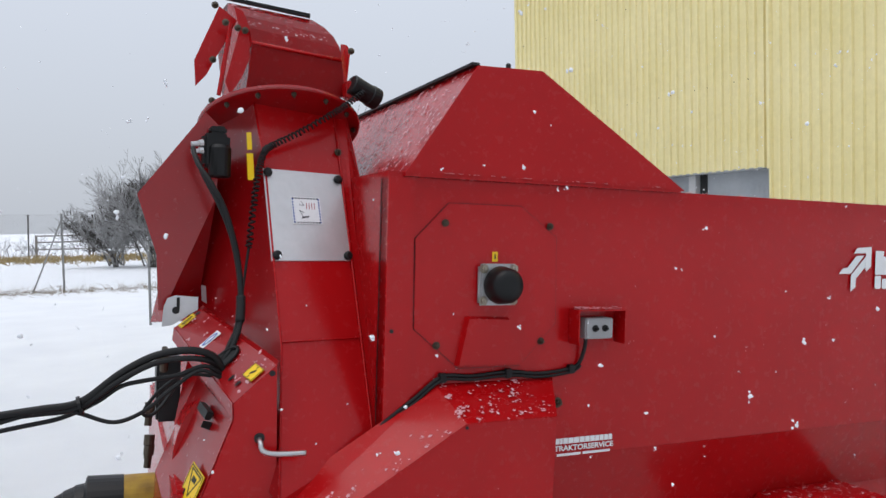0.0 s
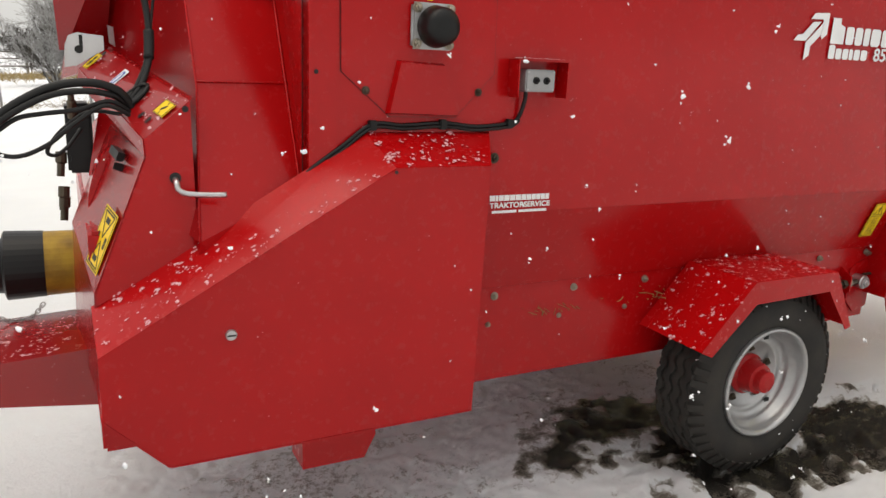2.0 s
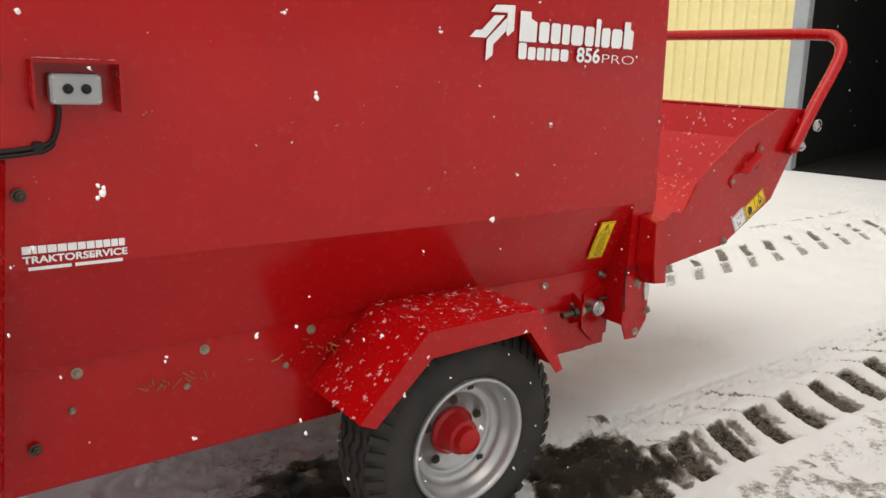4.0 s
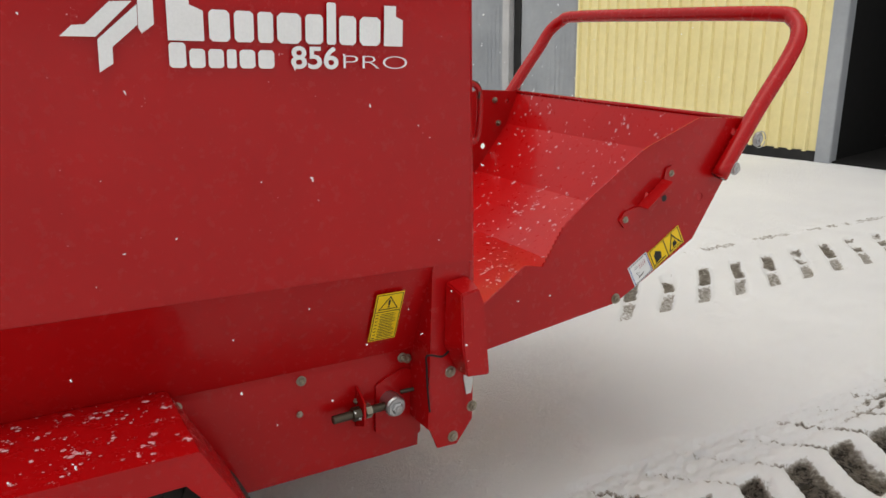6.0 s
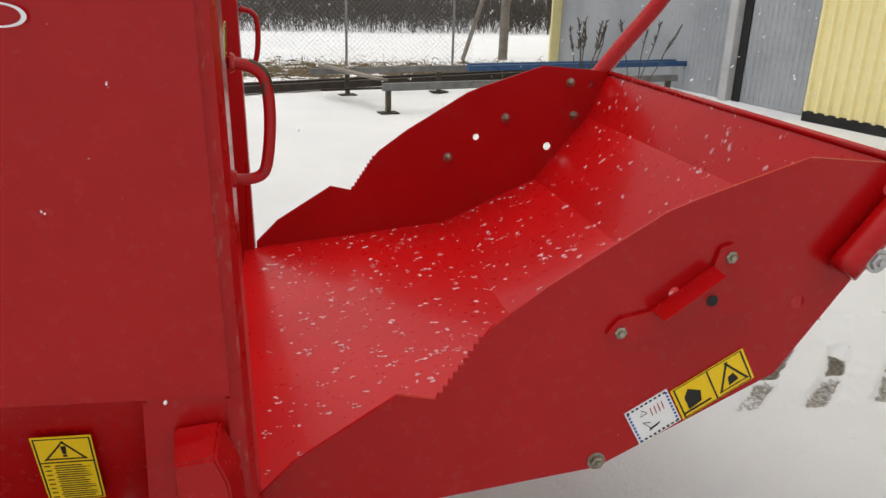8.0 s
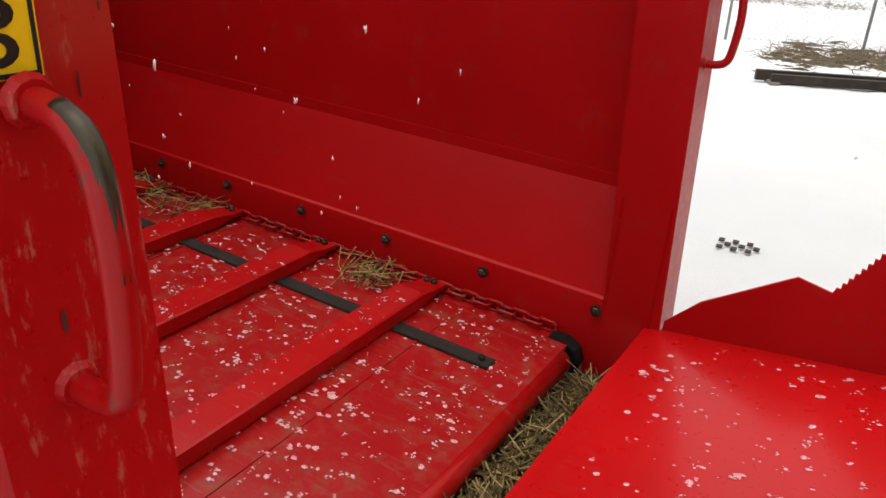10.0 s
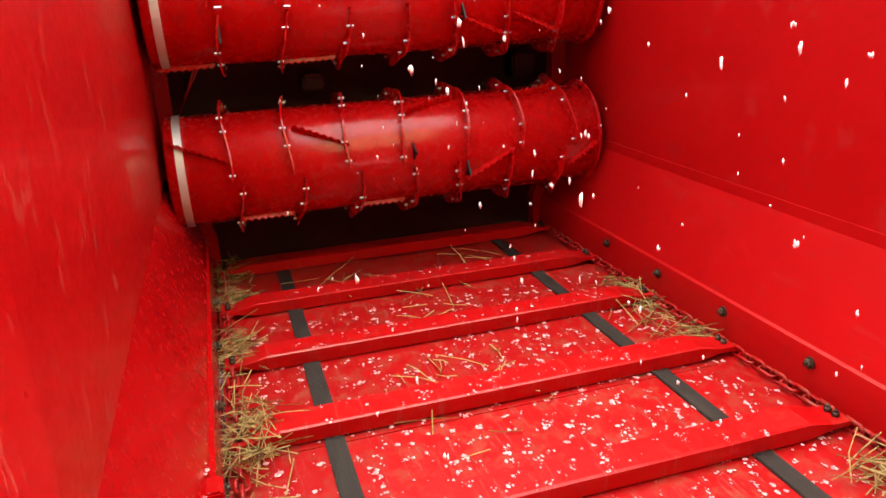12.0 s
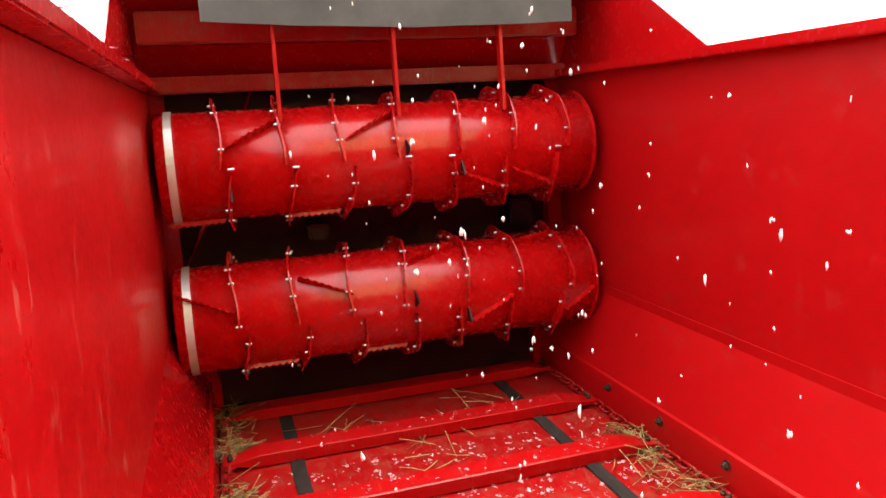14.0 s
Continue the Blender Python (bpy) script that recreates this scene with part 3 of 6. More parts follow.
for x in (1.888, 1.990):
    for z in (1.605, 1.701):
        part("flange_bolt", bolt_bm((x, -0.036, z), (0, -1, 0), 0.0105), ZINC, bp)
decal("yellow_tag", [(1.923, -0.0185, 1.752), (1.941, -0.0185, 1.752), (1.941, -0.0185, 1.722), (1.923, -0.0185, 1.722)][::-1], YELLOW, mc, "small yellow grease-point tag")
decal("tag_mark", [(1.930, -0.0202, 1.745), (1.934, -0.0202, 1.745), (1.934, -0.0202, 1.729), (1.930, -0.0202, 1.729)][::-1], INK, mc)
tz = [(1.838, 1.558), (1.982, 1.553), (2.036, 1.404), (1.806, 1.410)]
bm = bmesh.new()
lo = [bm.verts.new((x, -0.018, z)) for x, z in tz]
cx, cz = 1.915, 1.47
hi = [bm.verts.new((cx + (x - cx) * 0.94, -0.040, cz + (z - cz) * 0.93)) for x, z in tz]
bm.faces.new(hi)
for i in range(4):
    j = (i + 1) % 4
    bm.faces.new((lo[i], lo[j], hi[j], hi[i]))
bmesh.ops.recalc_face_normals(bm, faces=bm.faces)
part("trapezium_cover", bm, RED, mc, "small raised red trapezium cover")
cb = part("control_box_shroud", box(2.205, 2.385, -0.075, -0.016, 1.572, 1.576), RED, mc, "red hood round the switch box")
part("shroud_cheek", prism_y([(2.205, 1.574), (2.209, 1.574), (2.209, 1.465), (2.205, 1.485)], -0.075, -0.016), RED, cb)
part("shroud_cheek", prism_y([(2.381, 1.574), (2.385, 1.574), (2.385, 1.485), (2.381, 1.465)], -0.075, -0.016), RED, cb)
sb = part("switch_box", box(2.240, 2.345, -0.062, -0.016, 1.482, 1.548, bevel=0.004), GREY_BOX, mc, "grey switch box with two black rocker switches")
for x in (2.275, 2.312):
    part("switch", lathe((x, -0.062, 1.516), (0, -1, 0), [(0, 0.011), (0.004, 0.011), (0.006, 0.006), (0.016, 0.005)], 12), BLACK_PLASTIC, sb)
for x in (2.247, 2.338):
    for z in (1.489, 1.541):
        part("box_screw", lathe((x, -0.062, z), (0, -1, 0), [(0, 0.003), (0.002, 0.003)], 8), STEEL, sb)
cab = [(2.255, -0.04, 1.484), (2.257, -0.035, 1.455), (2.245, -0.026, 1.405), (2.215, -0.024, 1.386), (2.10, -0.024, 1.375), (1.985, -0.024, 1.385), (1.86, -0.024, 1.378), (1.765, -0.024, 1.381), (1.68, -0.024, 1.322), (1.585, -0.024, 1.255), (1.56, -0.02, 1.22)]
part("cable", tube(smooth_path(cab, 5), 0.0062, 8), BLACK_RUBBER, mc, "black cable running from the switch box to the front", smooth=True)
part("cable", tube(smooth_path([(x, y - 0.006, z - 0.010) for x, y, z in cab[2:]], 5), 0.0045, 8), BLACK_RUBBER, mc, smooth=True)
for x, z in ((2.212, 1.384), (1.985, 1.381), (1.765, 1.378)):
    part("cable_clip", box(x - 0.012, x + 0.012, -0.036, -0.016, z - 0.014, z + 0.014, bevel=0.003), BLACK_PLASTIC, mc)

# ---- drive guard
YG = -0.188
go = [(1.027, 0.850), (1.772, 1.281), (2.062, 1.281), (2.042, 0.537), (1.176, 0.537), (1.027, 0.690)]
gi = [(1.024, 0.926), (1.745, 1.358), (2.148, 1.358), (2.148, 0.537), (1.176, 0.537), (1.027, 0.690)]
gd = part("drive_guard", plate([(x, YG, z) for x, z in go][::-1], 0.004, bevel=0.002), RED, mc, "large red folded drive guard")
top = part("guard_slope", plate([(go[0][0], YG, go[0][1]), (go[1][0], YG, go[1][1]), (gi[1][0], -0.018, gi[1][1]), (gi[0][0], -0.018, gi[0][1])], 0.004), RED, gd)
part("guard_top", plate([(go[1][0], YG, go[1][1]), (go[2][0], YG, go[2][1]), (gi[2][0], -0.018, gi[2][1]), (gi[1][0], -0.018, gi[1][1])], 0.004), RED, gd)
part("guard_rear", plate([(2.062, YG, 1.281), (2.042, YG, 0.537), (2.075, -0.01, 0.50), (2.148, -0.018, 1.358)], 0.004), RED, gd)
part("guard_front", plate([(1.027, YG, 0.850), (1.024, 0.2, 0.926), (1.027, 0.2, 0.690), (1.027, YG, 0.690)], 0.004), RED, gd)
part("guard_bottom", plate([(1.176, YG, 0.537), (2.042, YG, 0.537), (2.042, 0.0, 0.537), (1.176, 0.0, 0.537)], 0.004), RED, gd)
part("guard_bottom", plate([(1.027, YG, 0.690), (1.176, YG, 0.537), (1.176, 0.0, 0.537), (1.027, 0.0, 0.690)], 0.004), RED, gd)
part("turn_lock", lathe((1.333, YG - 0.001, 0.872), (0, -1, 0), [(0, 0.014), (0.002, 0.015), (0.008, 0.013), (0.009, 0.01)], 20), STEEL, gd)
part("lock_slot", box(1.322, 1.344, YG - 0.0115, YG - 0.0095, 0.870, 0.874), INK, gd)
part("guard_rivet", lathe((1.772, YG - 0.001, 1.270), (0, -1, 0), [(0, 0.005), (0.002, 0.005)], 10), INK, gd)
part("jack_foot_shoe", prism_y([(1.575, 0.50), (1.80, 0.50), (1.815, 0.40), (1.778, 0.325), (1.577, 0.325)], 0.02, 0.14), RED, mc, "red gearbox shoe below the guard")
for z in (1.30, 0.62):
    bolt((2.165, -0.028 if z > 1 else 0.10, z - 0.02), (0.2, -1, 0), mc, 0.012, RUSTY)

# ---- wheels, fenders, axle


def wheel(y_out, out):
    """out: -1 for the side at negative y."""
    cx, cz, R, W = 3.400, 0.388, 0.384, 0.255
    w = part("wheel", lathe((cx, y_out, cz), (0, -out, 0), [(0.02, 0.225), (0.008, 0.25), (0.0, 0.29), (0.006, 0.335), (0.030, 0.366), (0.05, R - 0.004), (W - 0.05, R - 0.004), (W - 0.03, 0.366), (W - 0.006, 0.335), (W, 0.29), (W - 0.02, 0.225)], 64, False), TYRE, mc, "black implement tyre with worn zigzag tread", smooth=True)
    # tread: three zigzag ribs and shoulder blocks, as standing rubber
    bm = bmesh.new()
    for rib, wid in ((0.060, 0.026), (0.105, 0.030), (0.150, 0.030), (0.195, 0.026)):
        n = 120
        ring = []
        for k in range(n):
            a = 2 * math.pi * k / n
            dy = 0.008 * (1 if (k // 2) % 2 else -1)
            c, s = math.cos(a), math.sin(a)
            q = []
            for off, rr in ((-wid / 2, R - 0.006), (-wid / 2 + 0.002, R + 0.006), (wid / 2 - 0.002, R + 0.006), (wid / 2, R - 0.006)):
                q.append(bm.verts.new((cx + c * rr, y_out - out * (rib + dy + off), cz + s * rr)))
            ring.append(q)
        for k in range(n):
            a, b = ring[k], ring[(k + 1) % n]
            for i in range(3):
                bm.faces.new((a[i], a[i + 1], b[i + 1], b[i]))
    bmesh.ops.recalc_face_normals(bm, faces=bm.faces)
    part("tread_ribs", bm, TYRE, w)
    for side in (0, 1):
        pts = []
        for yy, rr in ((0.010, 0.338), (0.042, R + 0.003)):
            yy = W - yy if side else yy
            for da in (-0.035, 0.035):
                pts.append((math.cos(da) * rr, y_out - out * yy, math.sin(da) * rr))
        me = mesh_from(plate([pts[0], pts[1], pts[3], pts[2]], 0.008), "shoulder_block", TYRE)
        for k in range(48):
            ob = new("shoulder_block", me)
            ob.parent = w
            ob.matrix_local = Matrix.Translation((cx, 0, cz)) @ Matrix.Rotation(2 * math.pi * k / 48 + 0.06 * side, 4, 'Y')
    r = part("rim", lathe((cx, y_out, cz), (0, -out, 0), [(0.020, 0.226), (0.006, 0.226), (0.002, 0.219), (0.006, 0.211), (0.016, 0.206), (0.030, 0.203), (0.048, 0.197), (0.058, 0.186), (0.072, 0.181), (0.088, 0.177), (0.096, 0.160), (0.092, 0.150), (0.098, 0.140), (0.118, 0.134), (0.124, 0.05)], 64, False), SILVER, w, "silver steel wheel disc", smooth=False)
    r.data.shade_smooth()
    for k in range(5):
        a = 2 * math.pi * (k + 0.25) / 5
        part("wheel_nut", bolt_bm((cx + 0.112 * math.cos(a), y_out - out * 0.112, cz + 0.112 * math.sin(a)), (0, out, 0), 0.012), RUSTY, r)
    for k in range(3):
        a = 2 * math.pi * (k + 0.6) / 3
        part("disc_slot", box(cx + 0.165 * math.cos(a) - 0.012, cx + 0.165 * math.cos(a) + 0.012, min(y_out - out * 0.088, y_out - out * 0.084), max(y_out - out * 0.088, y_out - out * 0.084), cz + 0.165 * math.sin(a) - 0.008, cz + 0.165 * math.sin(a) + 0.008), INK, r)
    part("hub", lathe((cx, y_out, cz), (0, -out, 0), [(0.118, 0.085), (0.105, 0.085), (0.095, 0.074), (0.070, 0.066), (0.045, 0.060), (0.040, 0.046), (0.012, 0.044), (0.008, 0.036), (0.004, 0.022)], 32), RED, w, "red hub with a capped end", smooth=False)
    return w


wheel(-0.165, -1)
wheel(mirror(-0.165), 1)
part("axle", box(3.37, 3.46, 0.0, mirror(0.0), 0.335, 0.425, bevel=0.006), RED, mc)


def fender(f):
    yo, yi = f(-0.243), f(0.080)
    prof = [(2.925, 0.612), (3.148, 0.845), (3.585, 0.845), (3.715, 0.612)]
    for i in range(3):
        a, b = prof[i], prof[i + 1]
        q = part("fender_sheet", plate([(a[0], yi, a[1]), (b[0], yi, b[1]), (b[0], yo, b[1]), (a[0], yo, a[1])][::1 if yo < yi else -1], 0.004), RED, mc, "folded red mudguard sheet")
    skirt = [(2.925, 0.612), (3.148, 0.845), (3.585, 0.845), (3.715, 0.612), (3.690, 0.605), (3.555, 0.775), (3.165, 0.765), (2.975, 0.590)]
    y0, y1 = sorted((yo, yo + (0.004 if yo < yi else -0.004)))
    part("fender_skirt", prism_y(skirt, y0, y1), RED, mc, "turned-down outer skirt of the mudguard")


fender(lambda y: y)
fender(mirror)
part("fender_stay", box(3.30, 3.36, 0.0, 0.12, 0.70, 0.84, bevel=0.005), RED, mc)

# ---- chain tensioner at the rear foot
te = part("tensioner_rod", lathe((4.025, 0.070, 0.660), (1, 0, 0.03), [(0, 0.011), (0.002, 0.0125), (0.16, 0.0125), (0.19, 0.0125)], 14), RUSTY, mc, "threaded tensioner rod with lock nuts")
part("lock_nut", lathe((4.085, 0.070, 0.662), (1, 0, 0.03), [(0, 0.021), (0.024, 0.021)], 6), RUSTY, te)
part("lock_nut", lathe((4.125, 0.070, 0.663), (1, 0, 0.03), [(0, 0.021), (0.018, 0.021)], 6), ZINC, te)
part("eye_end", lathe((4.218, 0.098, 0.664), (0, -1, 0), [(0, 0.032), (0.045, 0.032), (0.05, 0.028)], 24), STEEL, te)
part("eye_bolt", bolt_bm((4.218, 0.046, 0.664), (0, -1, 0), 0.019), STEEL, te)
part("split_pin", tube([(4.25, 0.085, 0.69), (4.29, 0.075, 0.695)], 0.006, 6), RUSTY, te)
part("tensioner_lug", plate([(4.118, 0.108, 0.735), (4.118, 0.045, 0.70), (4.118, 0.045, 0.63), (4.118, 0.108, 0.60)], 0.006), RED, mc)
part("corner_plate", prism_y([(4.175, 0.72), (4.20, 0.735), (4.265, 0.76), (4.33, 0.74), (4.33, 0.53), (4.245, 0.505), (4.175, 0.57)], 0.098, 0.106), RED, mc, "red corner plate behind the tensioner")
bolt((4.26, 0.096, 0.795), (0, -1, 0), mc, 0.011)

# hinge leg and lamp-bracket cover at the rear corner
for f, s in ((lambda y: y, 1), (mirror, -1)):
    leg = [(4.297, 1.11), (4.412, 1.112), (4.427, 0.80), (4.444, 0.74), (4.448, 0.600), (4.395, 0.527), (4.327, 0.530), (4.297, 0.60)]
    y0, y1 = sorted((f(-0.012), f(-0.006)))
    lg = part("hinge_leg", prism_y(leg, y0, y1), RED, mc, "folded red hinge leg of the tailgate")
    y0, y1 = sorted((f(-0.012), f(0.11)))
    part("leg_flange", box(4.292, 4.298, y0, y1, 0.60, 1.10), RED, lg)
    part("leg_web", box(4.412, 4.418, y0, y1, 0.60, 1.10), RED, lg)
    for x, z in ((4.362, 0.772), (4.444, 0.642), (4.380, 0.556)):
        part("leg_bolt", bolt_bm((x, f(-0.012), z), (0, -s, 0), 0.013), ZINC, lg)
    part("galvanised_tab", prism_y([(4.410, 0.80), (4.442, 0.74), (4.437, 0.69), (4.420, 0.688), (4.408, 0.74)], *sorted((f(-0.018), f(-0.013)))), GALV, lg)
    bm = bmesh.new()
    a = [(4.334, f(-0.014), 1.055), (4.404, f(-0.014), 1.065), (4.432, f(-0.014), 1.00), (4.460, f(-0.014), 0.772), (4.384, f(-0.014), 0.772), (4.334, f(-0.014), 0.861)]
    b = [(4.342, f(-0.088), 1.037), (4.399, f(-0.088), 1.046), (4.418, f(-0.090), 0.999), (4.448, f(-0.092), 0.778), (4.369, f(-0.092), 0.786), (4.353, f(-0.090), 0.88)]
    va = [bm.verts.new(p) for p in a]
    vb = [bm.verts.new(p) for p in b]
    bm.faces.new(vb)
    bm.faces.new(va[::-1])
    for i in range(6):
        j = (i + 1) % 6
        bm.faces.new((va[i], va[j], vb[j], vb[i]))
    bmesh.ops.recalc_face_normals(bm, faces=bm.faces)
    bmesh.ops.bevel(bm, geom=list(bm.edges), offset=0.004, segments=2, affect='EDGES')
    if s < 0:
        bm.free()
        continue
    part("hinge_cover", bm, RED, mc, "scuffed red hinge cover with drilled holes")
part("thin_wire", tube(smooth_path([(4.355, -0.02, 0.847), (4.33, -0.03, 0.838), (4.312, -0.03, 0.837), (4.276, -0.022, 0.844), (4.278, -0.018, 0.807), (4.283, -0.018, 0.737), (4.293, -0.018, 0.66)], 4), 0.003, 6), BLACK_RUBBER, mc, smooth=True)

# ---- tailgate
GY = 0.10
out = [(4.448, 0.815), (4.520, 0.895), (4.704, 1.022), (4.776, 1.008)]
k = 9
a, b = (4.780, 1.014), (4.856, 1.140)
for i in range(k):
    t0, t1 = i / k, (i + 0.55) / k
    out.append((a[0] + (b[0] - a[0]) * t0, a[1] + (b[1] - a[1]) * t1))
    out.append((a[0] + (b[0] - a[0]) * t1 + 0.004, a[1] + (b[1] - a[1]) * t1))
out += [(4.868, 1.150), (4.967, 1.229), (5.178, 1.369), (5.228, 1.391), (5.450, 1.475), (5.712, 1.466), (5.652, 1.297), (5.606, 1.224), (5.484, 1.026), (5.121, 0.830), (4.50, 0.750), (4.448, 0.757)]
HOLES = [(5.640, 1.418, 0.014), (5.498, 1.184, 0.015), (5.222, 1.211, 0.012)]


def holed_plate(xz, holes, y0, y1):
    """A flat sheet between y0 and y1 with round holes punched through."""
    bm = bmesh.new()
    edges = []
    for loop in [xz] + [[(x + r * math.cos(q * 0.5236), z + r * math.sin(q * 0.5236)) for q in range(12)] for x, z, r in holes]:
        vs = [bm.verts.new((x, y0, z)) for x, z in loop]
        edges += [bm.edges.new((vs[q], vs[(q + 1) % len(vs)])) for q in range(len(vs))]
    bmesh.ops.triangle_fill(bm, use_beauty=True, edges=edges)
    ex = bmesh.ops.extrude_face_region(bm, geom=list(bm.faces))
    bmesh.ops.translate(bm, verts=[q for q in ex["geom"] if isinstance(q, bmesh.types.BMVert)], vec=(0, y1 - y0, 0))
    bmesh.ops.recalc_face_normals(bm, faces=bm.faces)
    return bm


gate_near = part("tailgate_cheek", holed_plate(out, HOLES, GY - 0.003, GY + 0.003), RED, mc, "red tailgate cheek with a saw-toothed upper edge")
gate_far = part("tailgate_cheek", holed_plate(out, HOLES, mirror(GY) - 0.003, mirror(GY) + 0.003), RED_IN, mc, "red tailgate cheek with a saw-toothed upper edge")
deck = [(4.405, 0.784), (4.475, 0.796), (5.122, 0.889), (5.462, 1.058), (5.640, 1.297), (5.705, 1.462)]
names = ["tailgate_lip", "tailgate_deck", "tailgate_deck", "tailgate_deck", "tailgate_deck"]
for i in range(5):
    (xa, za), (xb, zb) = deck[i], deck[i + 1]
    part(names[i], plate([(xa, GY + 0.003, za), (xb, GY + 0.003, zb), (xb, mirror(GY) - 0.003, zb), (xa, mirror(GY) - 0.003, za)], 0.004), RED_DECK, mc, "red tailgate deck sheet sprinkled with snow")
part("tailgate_top_edge", tube([(5.707, GY, 1.460), (5.707, mirror(GY), 1.460)], 0.010, 10), RED, mc, smooth=True)
bar = [(5.552, GY - 0.034, 1.262), (5.715, GY - 0.034, 1.498), (5.858, GY - 0.034, 1.688), (5.912, GY - 0.022, 1.775), (5.945, GY + 0.03, 1.828), (5.952, GY + 0.13, 1.850), (5.952, YC, 1.853)]
bar += [(x, mirror(y), z) for x, y, z in bar[:-1]][::-1]
part("tailgate_bar", tube(smooth_path(bar, 8), 0.030, 16), RED, mc, "bent red tube bar round the tailgate end", smooth=True)
for f, s in ((lambda y: y, 1), (mirror, -1)):
    y = f(GY - 0.004)
    for x, z, r in ((5.120, 1.135, 0.013), (5.322, 1.284, 0.013), (5.117, 0.847, 0.014)):
        bolt((x, y, z), (0, -s, 0), mc, r)
    for x, z, r in ((5.706, 1.395, 0.020), (5.600, 1.292, 0.018)):
        bolt((x, f(GY - 0.060), z), (0, -s, 0), mc, r, STEEL)
    part("ring_clip", tube([(5.706 + 0.03 * math.cos(q), f(GY - 0.072), 1.395 + 0.03 * math.sin(q)) for q in [i * 0.5 for i in range(13)]], 0.002, 5), STEEL, mc)
    for x, z in ((5.122, 1.135), (5.326, 1.284), (5.588, 1.302), (5.56, 1.42)):
        bolt((x, f(GY + 0.004), z), (0, s, 0), mc, 0.012, ZINC)
br = [(5.093, 1.133), (5.112, 1.162), (5.176, 1.177), (5.289, 1.265), (5.296, 1.302), (5.322, 1.311), (5.350, 1.290), (5.372, 1.235), (5.394, 1.175), (5.375, 1.160), (5.315, 1.154), (5.156, 1.112), (5.118, 1.106)]
part("lever_bracket", prism_y(br, GY - 0.011, GY - 0.004), RED, mc, "red pressed lever bracket")
part("bracket_flange", plate([(5.176, GY - 0.008, 1.178), (5.184, GY - 0.050, 1.176), (5.292, GY - 0.050, 1.262), (5.289, GY - 0.008, 1.266)], 0.004), RED, mc)
part("bracket_hole", lathe((5.300, GY - 0.0105, 1.196), (0, -1, 0), [(0, 0.012), (0.002, 0.012)], 12), INK, mc)
part("straw_gap_tray", box(4.25, 4.43, 0.13, mirror(0.13), 0.60, 0.615), RUSTY, mc)

# ---- stickers and lettering
EX, EZ = (1, 0, 0), (0, 0, 1)
YS = -0.0205


def flat_poly(pts, y=YS):
    return [(x, y, z) for x, z in pts][::-1]


# white arrow-shaped emblem
em = part("emblem", plate(flat_poly([(3.420, 1.692), (3.443, 1.714), (3.467, 1.716), (3.515, 1.762), (3.558, 1.765), (3.485, 1.693)][::-1]), -0.001), WHITE, mc, "white slanted arrow emblem")
part("emblem_bar", plate(flat_poly([(3.500, 1.772), (3.519, 1.794), (3.599, 1.799), (3.598, 1.721), (3.573, 1.702), (3.567, 1.713), (3.569, 1.774)][::-1]), -0.001), WHITE, em)
part("emblem_bar", plate(flat_poly([(3.488, 1.688), (3.567, 1.759), (3.566, 1.719), (3.515, 1.674), (3.514, 1.641), (3.487, 1.623)][::-1]), -0.001), WHITE, em)


def white_block(x, z, w, h, foot=0.0):
    """A plain letter-sized block with cut corners and, on tall ones, a narrower head."""
    c = min(w, h) * 0.16
    if foot:
        pts = [(x, z), (x + w, z), (x + w, z + foot), (x + w * 0.62, z + foot + c), (x + w * 0.62, z + h), (x, z + h)]
    else:
        pts = [(x + c, z), (x + w - c, z), (x + w, z + c), (x + w, z + h - c), (x + w - c, z + h), (x + c, z + h), (x, z + h - c), (x, z + c)]
    part("white_block", plate(flat_poly(pts), -0.001), WHITE, em)


# the maker's word as plain white letter-sized blocks
x = 3.624
for w, h in ((0.082, 0.094), (0.052, 0.066), (0.050, 0.066), (0.042, 0.066), (0.064, 0.066), (0.050, 0.066), (0.030, 0.094), (0.050, 0.066), (0.062, 0.066), (0.058, 0.094)):
    white_block(x, 1.690, w - 0.007, h, 0.062 if h > 0.08 and w > 0.04 else 0.0)
    x += w * 1.05
x = 3.624
for w, h in ((0.042, 0.052), (0.040, 0.040), (0.040, 0.040), (0.028, 0.040), (0.042, 0.040), (0.044, 0.040)):
    white_block(x, 1.634, w - 0.007, h)
    x += w
lettering("number_lettering", "856", (3.892, YS - 0.0015, 1.636), EX, EZ, 0.050, WHITE, mc, width=0.117, heavy=0.022)
lettering("word_lettering", "PRO", (4.022, YS - 0.0015, 1.636), EX, EZ, 0.033, WHITE, mc, width=0.172, heavy=-0.018)
# dealer's transfer
lettering("word_lettering", "TRAKTORSERVICE", (2.162, -0.0225, 1.122), EX, EZ, 0.017, WHITE, mc, width=0.226, heavy=0.03)
x = 2.162
for w in (0.022, 0.012, 0.020, 0.022, 0.022, 0.022, 0.020, 0.020, 0.018, 0.018, 0.018, 0.016):
    part("white_block", plate([(x, -0.0225, 1.144), (x + w - 0.003, -0.0225, 1.144), (x + w - 0.003, -0.0225, 1.162), (x, -0.0225, 1.162)][::-1], -0.001), WHITE, mc)
    x += w * 0.97
for x0, x1 in ((2.172, 2.262), (2.270, 2.376)):
    part("white_bar", plate([(x0, -0.0225, 1.105), (x1, -0.0225, 1.105), (x1, -0.0225, 1.113), (x0, -0.0225, 1.113)][::-1], -0.001), WHITE, mc)


